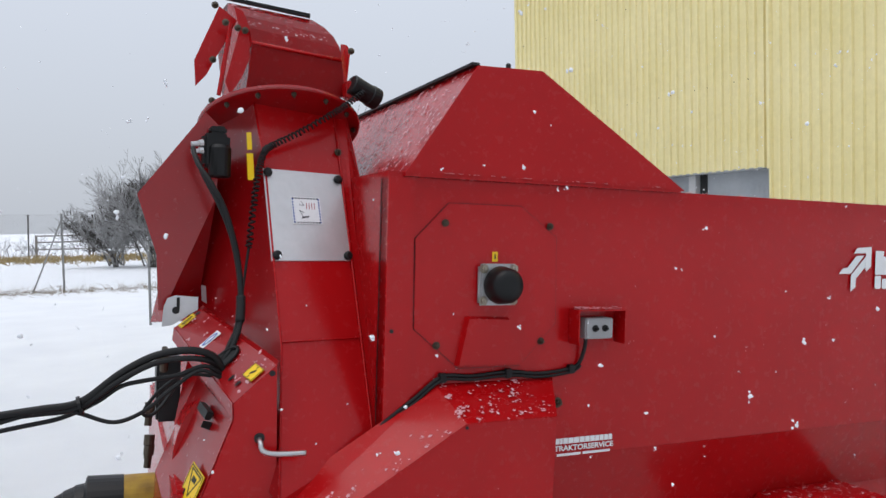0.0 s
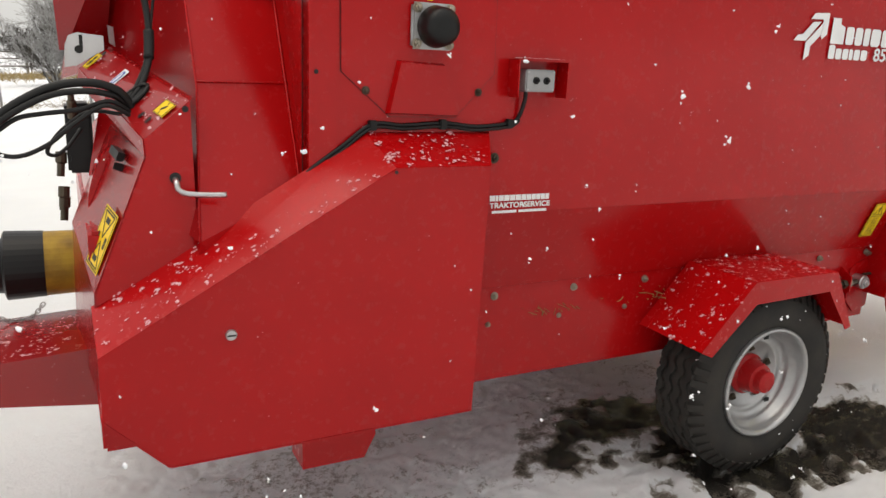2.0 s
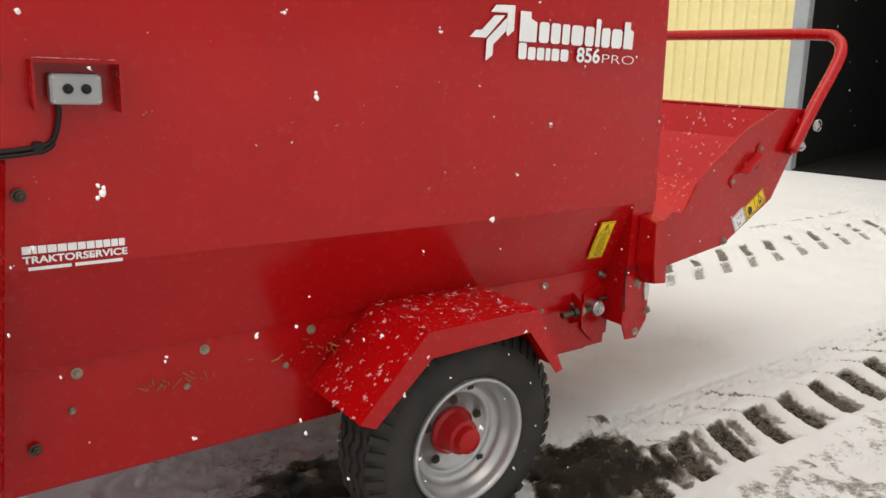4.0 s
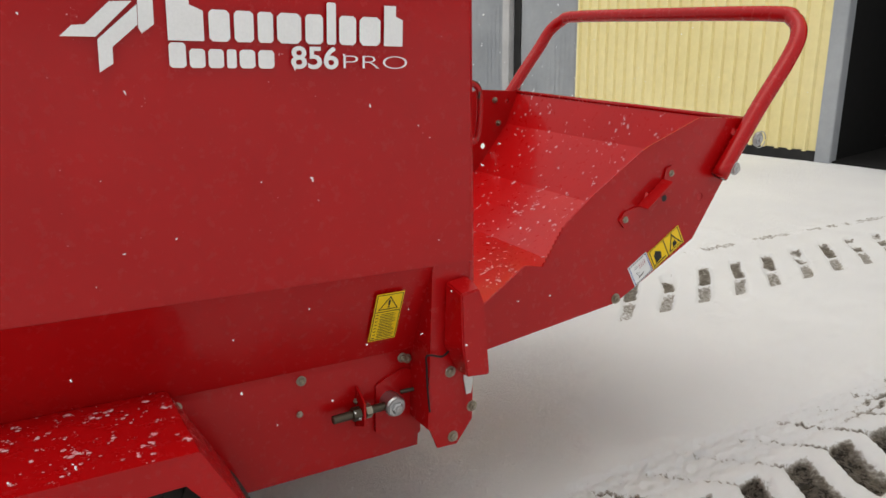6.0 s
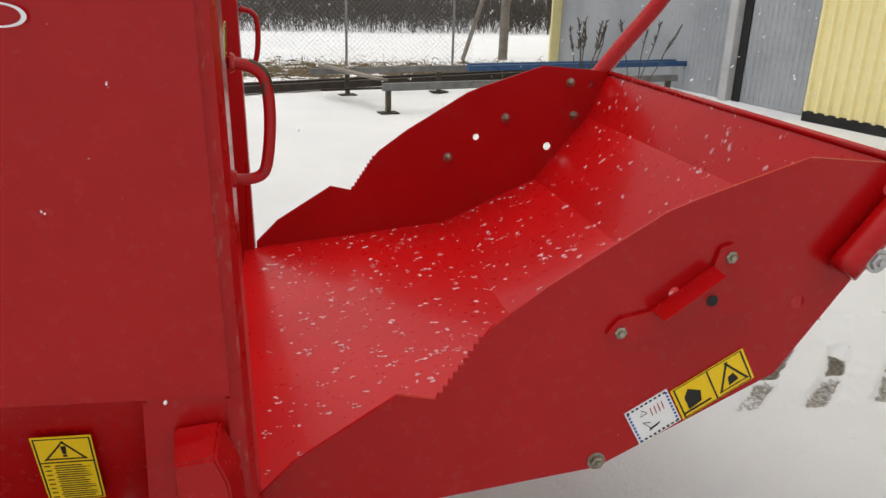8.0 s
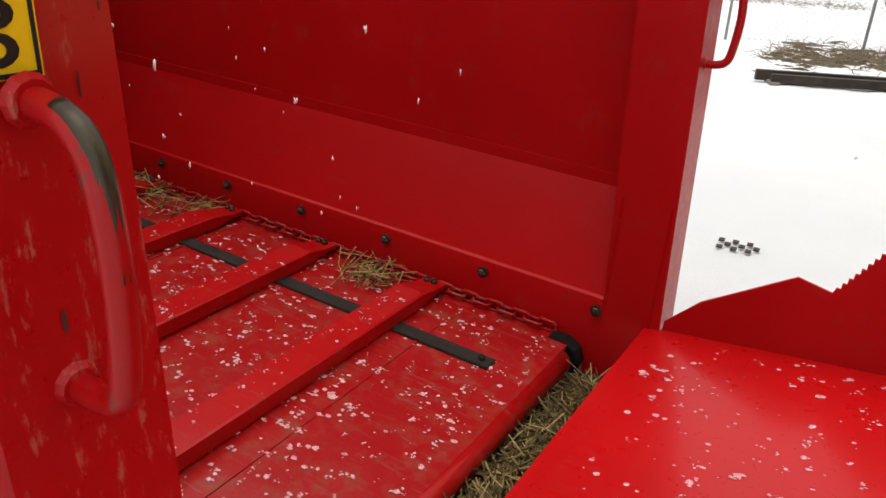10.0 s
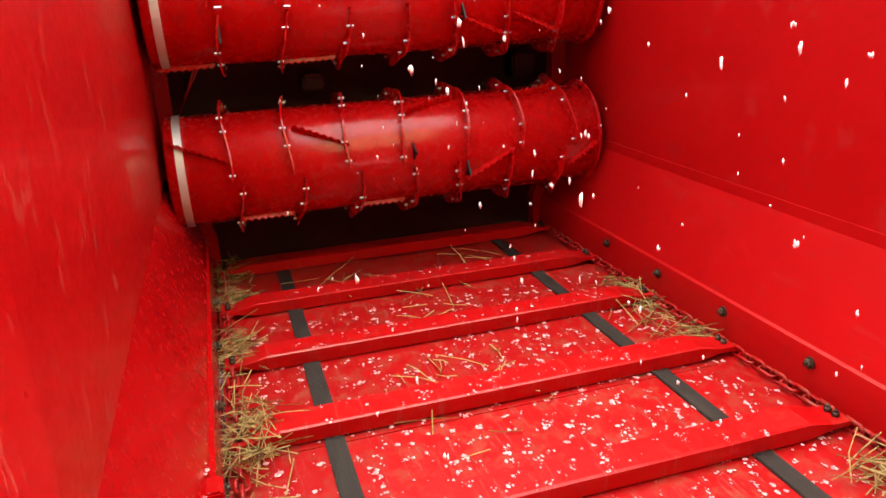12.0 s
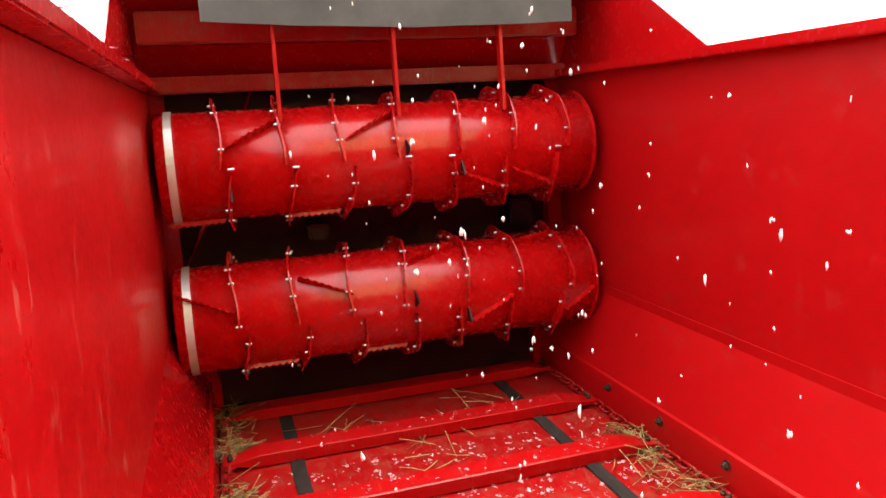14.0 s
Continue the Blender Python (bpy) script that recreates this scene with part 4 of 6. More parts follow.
def sticker(name, o, ux, uz, w, h, base, parent, label, draw):
    """A sticker in its own plane: o is its lower-left corner; draw(q) adds marks through q(name, polygon, material)."""
    o, ux, uz = Vector(o), Vector(ux).normalized(), Vector(uz).normalized()
    n = ux.cross(uz)
    s = part(name, plate([o, o + ux * w, o + ux * w + uz * h, o + uz * h], -0.0012), base, parent, label)

    def q(nm, poly, mat):
        part(nm, plate([o + ux * (a * w) + uz * (b * h) + n * 0.0014 for a, b in poly], -0.0006), mat, s)
    draw(q)
    return s


def frame_marks(q, m, a0=0.03, a1=0.97, b0=0.02, b1=0.98, t=0.025, r=1.0):
    q("border", [(a0, b0), (a1, b0), (a1, b0 + t * r), (a0, b0 + t * r)], m)
    q("border", [(a0, b1 - t * r), (a1, b1 - t * r), (a1, b1), (a0, b1)], m)
    q("border", [(a0, b0), (a0 + t, b0), (a0 + t, b1), (a0, b1)], m)
    q("border", [(a1 - t, b0), (a1, b0), (a1, b1), (a1 - t, b1)], m)


def triangle_marks(q, cx, cy, w, h):
    q("warning_triangle", [(cx - w, cy - h), (cx + w, cy - h), (cx, cy + h)], INK)


def warn_text(q):
    frame_marks(q, INK, r=0.45)
    q("border", [(0.05, 0.615), (0.95, 0.615), (0.95, 0.63), (0.05, 0.63)], INK)
    for (ax, ay), (bx, by) in (((0.14, 0.665), (0.86, 0.665)), ((0.86, 0.665), (0.5, 0.94)), ((0.5, 0.94), (0.14, 0.665))):
        dx, dy = (bx - ax), (by - ay) * 2.2
        ln = math.hypot(dx, dy)
        nx, ny = -dy / ln * 0.035, dx / ln * 0.035 / 2.2
        q("triangle_line", [(ax, ay), (bx, by), (bx + nx, by + ny), (ax + nx, ay + ny)], INK)
    q("exclamation", [(0.47, 0.75), (0.53, 0.75), (0.545, 0.865), (0.455, 0.865)], INK)
    q("exclamation", [(0.465, 0.705), (0.535, 0.705), (0.535, 0.735), (0.465, 0.735)], INK)
    rng = random.Random(5)
    for i in range(15):
        y = 0.06 + i * 0.036
        q("text_bar", [(0.28 - 0.12 * (i % 2) * 0.3, y), (0.70 + 0.2 * rng.random(), y), (0.70 + 0.2 * rng.random(), y + 0.012), (0.28, y + 0.012)], INK)
        if i % 2 == 0:
            q("text_bar", [(0.10, y), (0.20, y), (0.20, y + 0.014), (0.10, y + 0.014)], INK)


slope = Vector((0, 0.112, -0.308)).normalized()
sticker("warning_sticker", (4.128, 0.0585, 0.884), (1, 0, 0), -slope, 0.085, 0.168, YELLOW, mc, "yellow warning sticker with a black triangle and rows of small print", warn_text)


def pictogram(q):
    frame_marks(q, INK, t=0.02)
    q("pictogram_figure", [(0.12, 0.2), (0.3, 0.25), (0.34, 0.55), (0.2, 0.8), (0.12, 0.6)], INK)
    q("pictogram_figure", [(0.05, 0.12), (0.42, 0.12), (0.42, 0.18), (0.05, 0.18)], INK)
    q("pictogram_divider", [(0.48, 0.05), (0.50, 0.05), (0.50, 0.95), (0.48, 0.95)], INK)
    for (ax, ay), (bx, by) in (((0.54, 0.12), (0.94, 0.12)), ((0.94, 0.12), (0.74, 0.9)), ((0.74, 0.9), (0.54, 0.12))):
        dx, dy = bx - ax, by - ay
        ln = math.hypot(dx, dy)
        nx, ny = -dy / ln * 0.03, dx / ln * 0.03
        q("triangle_line", [(ax, ay), (bx, by), (bx + nx, by + ny), (ax + nx, ay + ny)], INK)
    q("pictogram_hand", [(0.68, 0.2), (0.82, 0.25), (0.78, 0.5), (0.70, 0.45)], INK)


def hand_card(q):
    for i in range(9):
        a = 0.04 + i * 0.105
        for b in (0.03, 0.92):
            q("dash", [(a, b), (a + 0.06, b), (a + 0.06, b + 0.05), (a, b + 0.05)], INK)
        for b in (0.03, 0.92):
            q("dash", [(b, a), (b + 0.05, a), (b + 0.05, a + 0.06), (b, a + 0.06)], BLUE_INK)
    q("pictogram_hand", [(0.3, 0.2), (0.55, 0.25), (0.6, 0.30), (0.34, 0.27)], INK)
    for i in range(4):
        q("pictogram_finger", [(0.5 + i * 0.09, 0.55), (0.52 + i * 0.09, 0.55), (0.53 + i * 0.09, 0.78), (0.51 + i * 0.09, 0.78)], RED)
    for (ax, ay), (bx, by) in (((0.26, 0.68), (0.42, 0.68)), ((0.42, 0.68), (0.34, 0.82)), ((0.34, 0.82), (0.26, 0.68)), ((0.25, 0.5), (0.36, 0.25)), ((0.25, 0.5), (0.4, 0.4))):
        q("pictogram_line", [(ax, ay), (bx, by), (bx + 0.012, by + 0.012), (ax + 0.012, ay + 0.012)], INK)


d1 = Vector((0.142, 0, 0.090)).normalized()
d2 = Vector((-d1.z, 0, d1.x))
sticker("pictogram_sticker", (5.296, GY - 0.0045, 0.930), d1, d2, 0.168, 0.080, YELLOW, mc, "yellow sticker with two black pictograms", pictogram)
sticker("hand_sticker", (5.208, GY - 0.0045, 0.878), d1, d2, 0.098, 0.088, WHITE, mc, "white sticker with a dashed border and a hand drawing", hand_card)


def number_mark(q):
    frame_marks(q, INK, t=0.05)
    for cy, ry in ((0.32, 0.19), (0.69, 0.17)):
        for k in range(10):
            a0, a1 = -2.3 + k * 0.46, -2.3 + (k + 1) * 0.46
            q("numeral", [(0.48 + rx * math.cos(a), cy + rr * math.sin(a)) for rx, rr, a in ((0.27, ry, a0), (0.27, ry, a1), (0.13, ry * 0.5, a1), (0.13, ry * 0.5, a0))], INK)


sticker("number_sticker", (4.4205, 0.037, 1.608), (0, 1, 0), (0, 0, 1), 0.044, 0.046, YELLOW, mc, "yellow sticker with a black numeral", number_mark)
part("round_black_cap", lathe((4.4130, 0.0930, 1.699), (1, 0, 0), [(0, 0.0145), (0.003, 0.015), (0.006, 0.0128)], 28), BLACK_PLASTIC, mc, "scuffed round black plug in the post", smooth=True)
srng = random.Random(63)
for y, z, hy, hz in ((0.1062, 1.760, 0.0007, 0.012), (0.1052, 1.722, 0.0005, 0.003), (0.1050, 1.709, 0.0011, 0.006), (0.1052, 1.699, 0.0009, 0.003), (0.1068, 1.645, 0.0005, 0.008), (0.088, 1.60, 0.0006, 0.008), (0.030, 1.70, 0.0012, 0.007), (0.055, 1.47, 0.0014, 0.009)):
    part("paint_scuff", plate([(4.4485 - 0.058 * (z - 1.1), y + 0.0125 + hy * math.cos(k * 0.628) * srng.uniform(0.6, 1.3), z + hz * math.sin(k * 0.628) * srng.uniform(0.75, 1.15)) for k in range(10)], 0.0006), RUSTY, mc, "dark scuff worn through the paint")

# ---- blower chute at the front
A = [Vector(p) for p in ((1.289, -0.083, 1.086), (1.577, 0.020, 1.199), (1.551, 0.461, 2.223), (1.268, 0.408, 2.223))]
tn = (A[1] - A[0]).cross(A[3] - A[0]).normalized()
if tn.y > 0:
    tn = -tn
E1, E2, E3 = (A[0] + Vector(d) for d in ((0.007, 0.401, 0.918), (0.024, 0.172, 0.385), (-0.007, 0.0, 0.002)))
ch = part("blower_chute", plate([E3, A[1], A[2], A[3], E1, E2], 0.004), RED, mc, "tapering red blower chute")
part("chute_foot", plate([E3, (1.277, -0.030, 0.84), (1.60, 0.03, 0.84), A[1]], 0.004), RED, ch)
# bowed front of the chute, bent in strips from its edge to the wing plate
front_l = [Vector(p) for p in ((1.150, 0.58, 2.215), (1.150, 0.56, 1.98), (1.120, 0.50, 1.50), (1.05, 0.36, 1.20))]
front_e = [A[3], E1, E2, E3]
bm = bmesh.new()
rows = []
for i in range(3):
    for k in range(4 + (i == 2)):
        a3, b3 = front_e[i].lerp(front_e[i + 1], k / 4), front_l[i].lerp(front_l[i + 1], k / 4)
        rows.append([bm.verts.new(a3.lerp(b3, j / 8) + Vector((0.25, 0.45, 0)) * (0.16 * (j / 8) * (1 - j / 8))) for j in range(9)])
for r0, r1 in zip(rows, rows[1:]):
    for j in range(8):
        bm.faces.new((r0[j], r0[j + 1], r1[j + 1], r1[j]))
part("chute_front_face", bm, RED_FRONT, ch, "glossy bowed red front sheet of the chute", smooth=True)
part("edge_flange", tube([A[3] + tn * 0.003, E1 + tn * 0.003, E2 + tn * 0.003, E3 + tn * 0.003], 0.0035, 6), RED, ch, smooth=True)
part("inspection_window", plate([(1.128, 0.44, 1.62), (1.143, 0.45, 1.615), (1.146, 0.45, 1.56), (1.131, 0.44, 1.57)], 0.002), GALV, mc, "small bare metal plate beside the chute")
part("chute_front_face", plate([(1.150, 0.58, 2.215), (1.15, 0.80, 2.215), (1.0, 0.9, 1.45), (1.120, 0.50, 1.50), (1.150, 0.56, 1.98)], 0.004), RED_FRONT, ch)
part("chute_rear_face", plate([(1.551, 0.461, 2.223), (1.576, 0.040, 1.246), (1.590, 0.95, 1.22), (1.556, 0.86, 2.215)], 0.004), RED, ch)
# raised weld seam and angle along the rear edge
edge = [A[1] + tn * 0.004, A[1].lerp(A[2], 0.5) + tn * 0.004, A[2] + tn * 0.004]
part("weld_seam", tube(smooth_path([e + Vector((-0.006, 0, 0)) for e in edge], 8), 0.0042, 6), RED, ch, smooth=True)
ang = [(1.586, 0.442, 2.19), (1.620, 0.385, 1.99), (1.630, 0.262, 1.69), (1.636, 0.150, 1.44), (1.648, 0.10, 1.36)]
part("edge_angle", plate([A[1] + tn * 0.002] + [Vector(p) for p in ang[::-1]] + [A[2] + tn * 0.002], 0.004), RED, ch)
part("angle_lip", tube([Vector(p) + tn * 0.002 for p in ang], 0.003, 6), RED, ch, smooth=True)
hz = E2 + Vector((0.002, 0.004, 0.01))
hz2 = A[1].lerp(A[2], 0.275)
part("weld_seam", tube([hz.lerp(hz2, i / 14) + tn * (0.001 + 0.002 * (i % 2)) for i in range(15)], 0.0035, 6), RED, ch, smooth=True)


def on_chute(x, z, off=0.0):
    """The point of the chute's flat side at machine x and height z."""
    p0 = A[0]
    y = p0.y - (tn.x * (x - p0.x) + tn.z * (z - p0.z)) / tn.y
    return Vector((x, y, z)) + tn * off


gp = [on_chute(1.289, 1.988, 0.004), on_chute(1.300, 1.707, 0.004), on_chute(1.556, 1.709, 0.004), on_chute(1.546, 1.985, 0.004)]
gpl = part("cover_plate", plate(gp, 0.004, bevel=0.001), GALV, mc, "bare galvanised cover plate with black knobs")
for x, z in ((1.301, 1.974), (1.535, 1.966), (1.315, 1.722), (1.545, 1.722)):
    part("knob", lathe(on_chute(x, z, 0.004), tn, [(0, 0.013), (0.004, 0.015), (0.012, 0.013), (0.015, 0.008)], 14), BLACK_PLASTIC, gpl)
ux = (gp[2] - gp[1]).normalized()
uz = (gp[0] - gp[1]).normalized()
sticker("hand_sticker", on_chute(1.373, 1.818, 0.0048), ux, uz, 0.098, 0.092, WHITE, mc, "white sticker with a dashed border and a hand drawing", hand_card)
for x, z in ((1.545, 2.06), (1.604, 1.955), (1.612, 1.69), (1.616, 1.43)):
    bolt(on_chute(x, z, 0.006), tn, mc, 0.009, RUSTY)
for x0, x1, z0, z1, lab in ((1.248, 1.260, 2.047, 2.104, ""), (1.246, 1.262, 1.951, 2.036, "narrow yellow warning strip")):
    q = [(x, 0.361 + 0.432 * (z - 2.08) - 1.3 * (x - 1.254), z) for x, z in ((x0, z0), (x1, z0), (x1, z1), (x0, z1))]
    part("yellow_strip", plate(q, 0.001), YELLOW, mc, lab)

# turning ring and spout
RC = Vector((1.388, 0.550, 2.140))
ring_a = radians(22)
ring_ax, ring_v = Vector((0, math.sin(ring_a), math.cos(ring_a))), Vector((0, math.cos(ring_a), -math.sin(ring_a)))
part("turning_ring", lathe(RC, ring_ax, [(0.0, 0.19), (0.0, 0.268), (0.004, 0.272), (0.012, 0.272), (0.016, 0.268), (0.016, 0.19)], 56), RED_FRONT, mc, "round red turning ring of the spout, tilted with the chute")
for k in range(14):
    a = 2 * math.pi * k / 14 + 0.2
    bolt(RC + Vector((0.248 * math.cos(a), 0, 0)) + ring_v * (0.248 * math.sin(a)), -ring_ax, mc, 0.0085, RUSTY, False)
lines = [((1.249, 0.42, 2.238), (1.574, 0.42, 2.255)), ((1.266, 0.415, 2.394), (1.562, 0.42, 2.373)), ((1.258, 0.445, 2.450), (1.562, 0.45, 2.425)), ((1.244, 0.49, 2.500), (1.550, 0.49, 2.470)),
         ((1.228, 0.545, 2.540), (1.528, 0.54, 2.512)), ((1.212, 0.61, 2.568), (1.500, 0.60, 2.548)), ((1.20, 0.88, 2.58), (1.49, 0.88, 2.57))]
bm = bmesh.new()
rows = [[bm.verts.new(Vector(a).lerp(Vector(b), k / 4)) for k in range(5)] for a, b in lines]
for a, b in zip(rows, rows[1:]):
    for k in range(4):
        bm.faces.new((a[k], a[k + 1], b[k + 1], b[k]))
bmesh.ops.solidify(bm, geom=list(bm.faces), thickness=0.004)
sp = part("spout", bm, RED, mc, "curved red discharge spout dusted with snow")
part("spout_fold", tube([(1.266, 0.412, 2.396), (1.562, 0.416, 2.375)], 0.006, 8), RED, sp, smooth=True)
bm = bmesh.new()
bm.faces.new([bm.verts.new(b) for a, b in lines] + [bm.verts.new((1.50, 0.88, 2.25))])
bmesh.ops.solidify(bm, geom=list(bm.faces), thickness=0.005)
part("spout_side", bm, RED, sp)
bm = bmesh.new()
bm.faces.new([bm.verts.new(a) for a, b in lines] + [bm.verts.new((1.24, 0.88, 2.24))])
bmesh.ops.solidify(bm, geom=list(bm.faces), thickness=0.005)
part("spout_side", bm, RED, sp)
part("spout_ear", plate([(1.568, 0.42, 2.255), (1.582, 0.42, 2.30), (1.600, 0.45, 2.42), (1.592, 0.47, 2.442), (1.570, 0.46, 2.440), (1.560, 0.43, 2.38)], 0.006), RED, sp)
part("spout_cheek", plate([(1.213, 0.45, 2.511), (1.230, 0.45, 2.440), (1.189, 0.45, 2.269), (1.205, 0.45, 2.229), (1.240, 0.44, 2.290), (1.262, 0.44, 2.350), (1.262, 0.44, 2.445), (1.240, 0.45, 2.50)], 0.005), RED, sp)
part("deflector_flap", plate([(1.172, 0.50, 2.521), (1.098, 0.50, 2.339), (1.103, 0.50, 2.256), (1.137, 0.50, 2.296), (1.165, 0.50, 2.355), (1.190, 0.50, 2.402), (1.229, 0.50, 2.482)], 0.005), RED, sp, "red deflector flap at the spout mouth")
part("flap_link", tube([(1.170, 0.45, 2.225), (1.205, 0.46, 2.46)], 0.007, 8), RED, sp)
part("top_rim", plate([(1.195, 0.60, 2.578), (1.490, 0.59, 2.556), (1.50, 0.63, 2.560), (1.205, 0.65, 2.588)], -0.010), BLACK_RUBBER, sp, "dark rim along the spout top")
for p in ((1.152, 0.44, 2.505), (1.185, 0.44, 2.455), (1.222, 0.43, 2.44), (1.245, 0.43, 2.435), (1.150, 0.45, 2.335), (1.150, 0.45, 2.205), (1.582, 0.38, 2.40)):
    bolt(p, (-0.3, -1, 0), mc, 0.008, RUSTY)

# spout-turning motor with its coiled lead
mo = part("actuator", lathe((1.578, 0.36, 2.288), (0.78, 0.20, -0.30), [(0, 0.03), (0.004, 0.034), (0.075, 0.034), (0.078, 0.037), (0.108, 0.037), (0.112, 0.033)], 20), BLACK_PLASTIC, mc, "black tilt motor on the spout", smooth=False)
part("actuator_foot", box(1.565, 1.615, 0.36, 0.42, 2.24, 2.30, bevel=0.006), RED, mo)
coil_line = smooth_path([(1.615, 0.335, 2.262), (1.56, 0.335, 2.215), (1.50, 0.335, 2.172), (1.40, 0.325, 2.108), (1.315, 0.305, 2.060), (1.287, 0.282, 2.035), (1.270, 0.272, 1.975), (1.256, 0.262, 1.87), (1.243, 0.25, 1.745)], 26)
helix = []
for i, p in enumerate(coil_line):
    d = (coil_line[min(i + 1, len(coil_line) - 1)] - coil_line[max(0, i - 1)]).normalized()
    _, u, w = basis(d)
    a = i * 1.9
    helix.append(p + (u * math.cos(a) + w * math.sin(a)) * 0.0095)
part("coiled_lead", tube(smooth_path(helix, 2), 0.0034, 5), BLACK_RUBBER, mc, "black coiled lead looped down the chute", smooth=True)
mt = part("turning_motor", box(1.115, 1.195, 0.335, 0.415, 1.985, 2.09, bevel=0.01), BLACK_PLASTIC, mc, "black turning motor under the ring")
part("motor_can", lathe((1.165, 0.345, 1.955), (0, 0, 1), [(0, 0.028), (0.006, 0.034), (0.09, 0.034), (0.10, 0.028)], 20), BLACK_PLASTIC, mt, smooth=False)
part("motor_cap", box(1.135, 1.185, 0.34, 0.40, 2.09, 2.112, bevel=0.006), BLACK_PLASTIC, mt)
for dz in (0.0, 0.022):
    part("hydraulic_nipple", lathe((1.115, 0.34, 2.035 + dz), (-1, -0.2, -0.2), [(0, 0.011), (0.012, 0.011), (0.013, 0.008), (0.035, 0.008)], 8), STEEL, mt)

# hoses
hoses = [
    [(1.085, 0.33, 2.04), (1.095, 0.28, 1.99), (1.130, 0.24, 1.93), (1.170, 0.22, 1.85), (1.205, 0.21, 1.72), (1.214, 0.18, 1.60), (1.208, 0.15, 1.53), (1.182, 0.12, 1.465), (1.158, 0.11, 1.43), (1.150, 0.10, 1.38)],
    [(1.095, 0.33, 2.01), (1.115, 0.27, 1.95), (1.152, 0.23, 1.87), (1.190, 0.22, 1.77), (1.212, 0.20, 1.64), (1.204, 0.16, 1.535), (1.172, 0.13, 1.462), (1.150, 0.115, 1.43), (1.145, 0.10, 1.38)],
    [(1.158, 0.09, 1.405), (1.125, 0.075, 1.452), (1.06, 0.06, 1.472), (0.977, 0.06, 1.460), (0.896, 0.06, 1.418), (0.805, 0.06, 1.350), (0.717, 0.07, 1.335), (0.644, 0.08, 1.325), (0.40, 0.1, 1.29)],
    [(1.156, 0.10, 1.40), (1.118, 0.075, 1.438), (1.05, 0.05, 1.452), (0.97, 0.05, 1.440), (0.89, 0.05, 1.398), (0.80, 0.06, 1.336), (0.70, 0.08, 1.322), (0.60, 0.09, 1.312), (0.40, 0.1, 1.28)],
    [(1.155, 0.08, 1.395), (1.103, 0.06, 1.428), (1.032, 0.05, 1.408), (0.95, 0.06, 1.396), (0.896, 0.06, 1.384), (0.84, 0.07, 1.345), (0.76, 0.08, 1.308), (0.644, 0.08, 1.288), (0.40, 0.1, 1.24)],
    [(1.152, 0.07, 1.39), (1.09, 0.05, 1.418), (1.02, 0.04, 1.375), (0.955, 0.04, 1.322), (0.883, 0.05, 1.295), (0.805, 0.06, 1.320), (0.74, 0.07, 1.335), (0.60, 0.08, 1.300), (0.40, 0.09, 1.262)],
    [(1.148, 0.09, 1.39), (1.06, 0.1, 1.40), (1.0, 0.12, 1.36), (0.965, 0.12, 1.32), (0.955, 0.12, 1.295), (0.975, 0.13, 1.288), (1.005, 0.15, 1.31), (1.035, 0.17, 1.35)],
    [(1.243, 0.25, 1.745), (1.232, 0.23, 1.68), (1.220, 0.20, 1.61), (1.214, 0.16, 1.54), (1.186, 0.12, 1.462), (1.160, 0.10, 1.40)],
]
for i, h in enumerate(hoses):
    part("hose", tube(smooth_path(h, 6), (0.0075, 0.0075, 0.0105, 0.0080, 0.0060, 0.0055, 0.0050, 0.0040)[i], 10), BLACK_RUBBER, mc, "black rubber hydraulic hose", smooth=True)
part("hose_sleeve", tube(smooth_path([(1.213, 0.182, 1.605), (1.211, 0.168, 1.57), (1.207, 0.152, 1.535)], 4), 0.0135, 10), BLACK_RUBBER, mc, smooth=True)
part("hose_tie", lathe((0.80, 0.062, 1.338), (1, 0, 0.3), [(0, 0.026), (0.008, 0.026)], 12), BLACK_PLASTIC, mc)

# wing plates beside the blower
part("wing_plate", plate([(0.934, 0.40, 1.897), (1.126, 0.40, 2.158), (1.168, 0.40, 2.12), (1.165, 0.40, 1.90), (1.016, 0.40, 1.545), (1.000, 0.40, 1.545), (0.992, 0.40, 1.715)], 0.004), RED_FRONT, mc, "large angular red wing plate")
part("wing_return", plate([(1.168, 0.40, 2.12), (1.165, 0.40, 1.90), (1.016, 0.40, 1.545), (1.120, 0.52, 1.50), (1.150, 0.57, 1.98)], 0.004), RED_FRONT, mc)
hb = part("hinge_bracket", plate([(1.009, 0.36, 1.500), (1.014, 0.36, 1.560), (1.024, 0.36, 1.585), (1.046, 0.36, 1.594), (1.112, 0.36, 1.588), (1.112, 0.36, 1.55), (1.040, 0.36, 1.505)], 0.005, bevel=0.001), GALV, mc, "bare steel hinge bracket with a keyhole slot")
part("keyhole", lathe((1.048, 0.3545, 1.549), (0, -1, 0), [(0, 0.011), (0.002, 0.011)], 14), INK, hb)
part("keyhole_slot", box(1.050, 1.059, 0.3525, 0.3545, 1.553, 1.588), INK, hb)

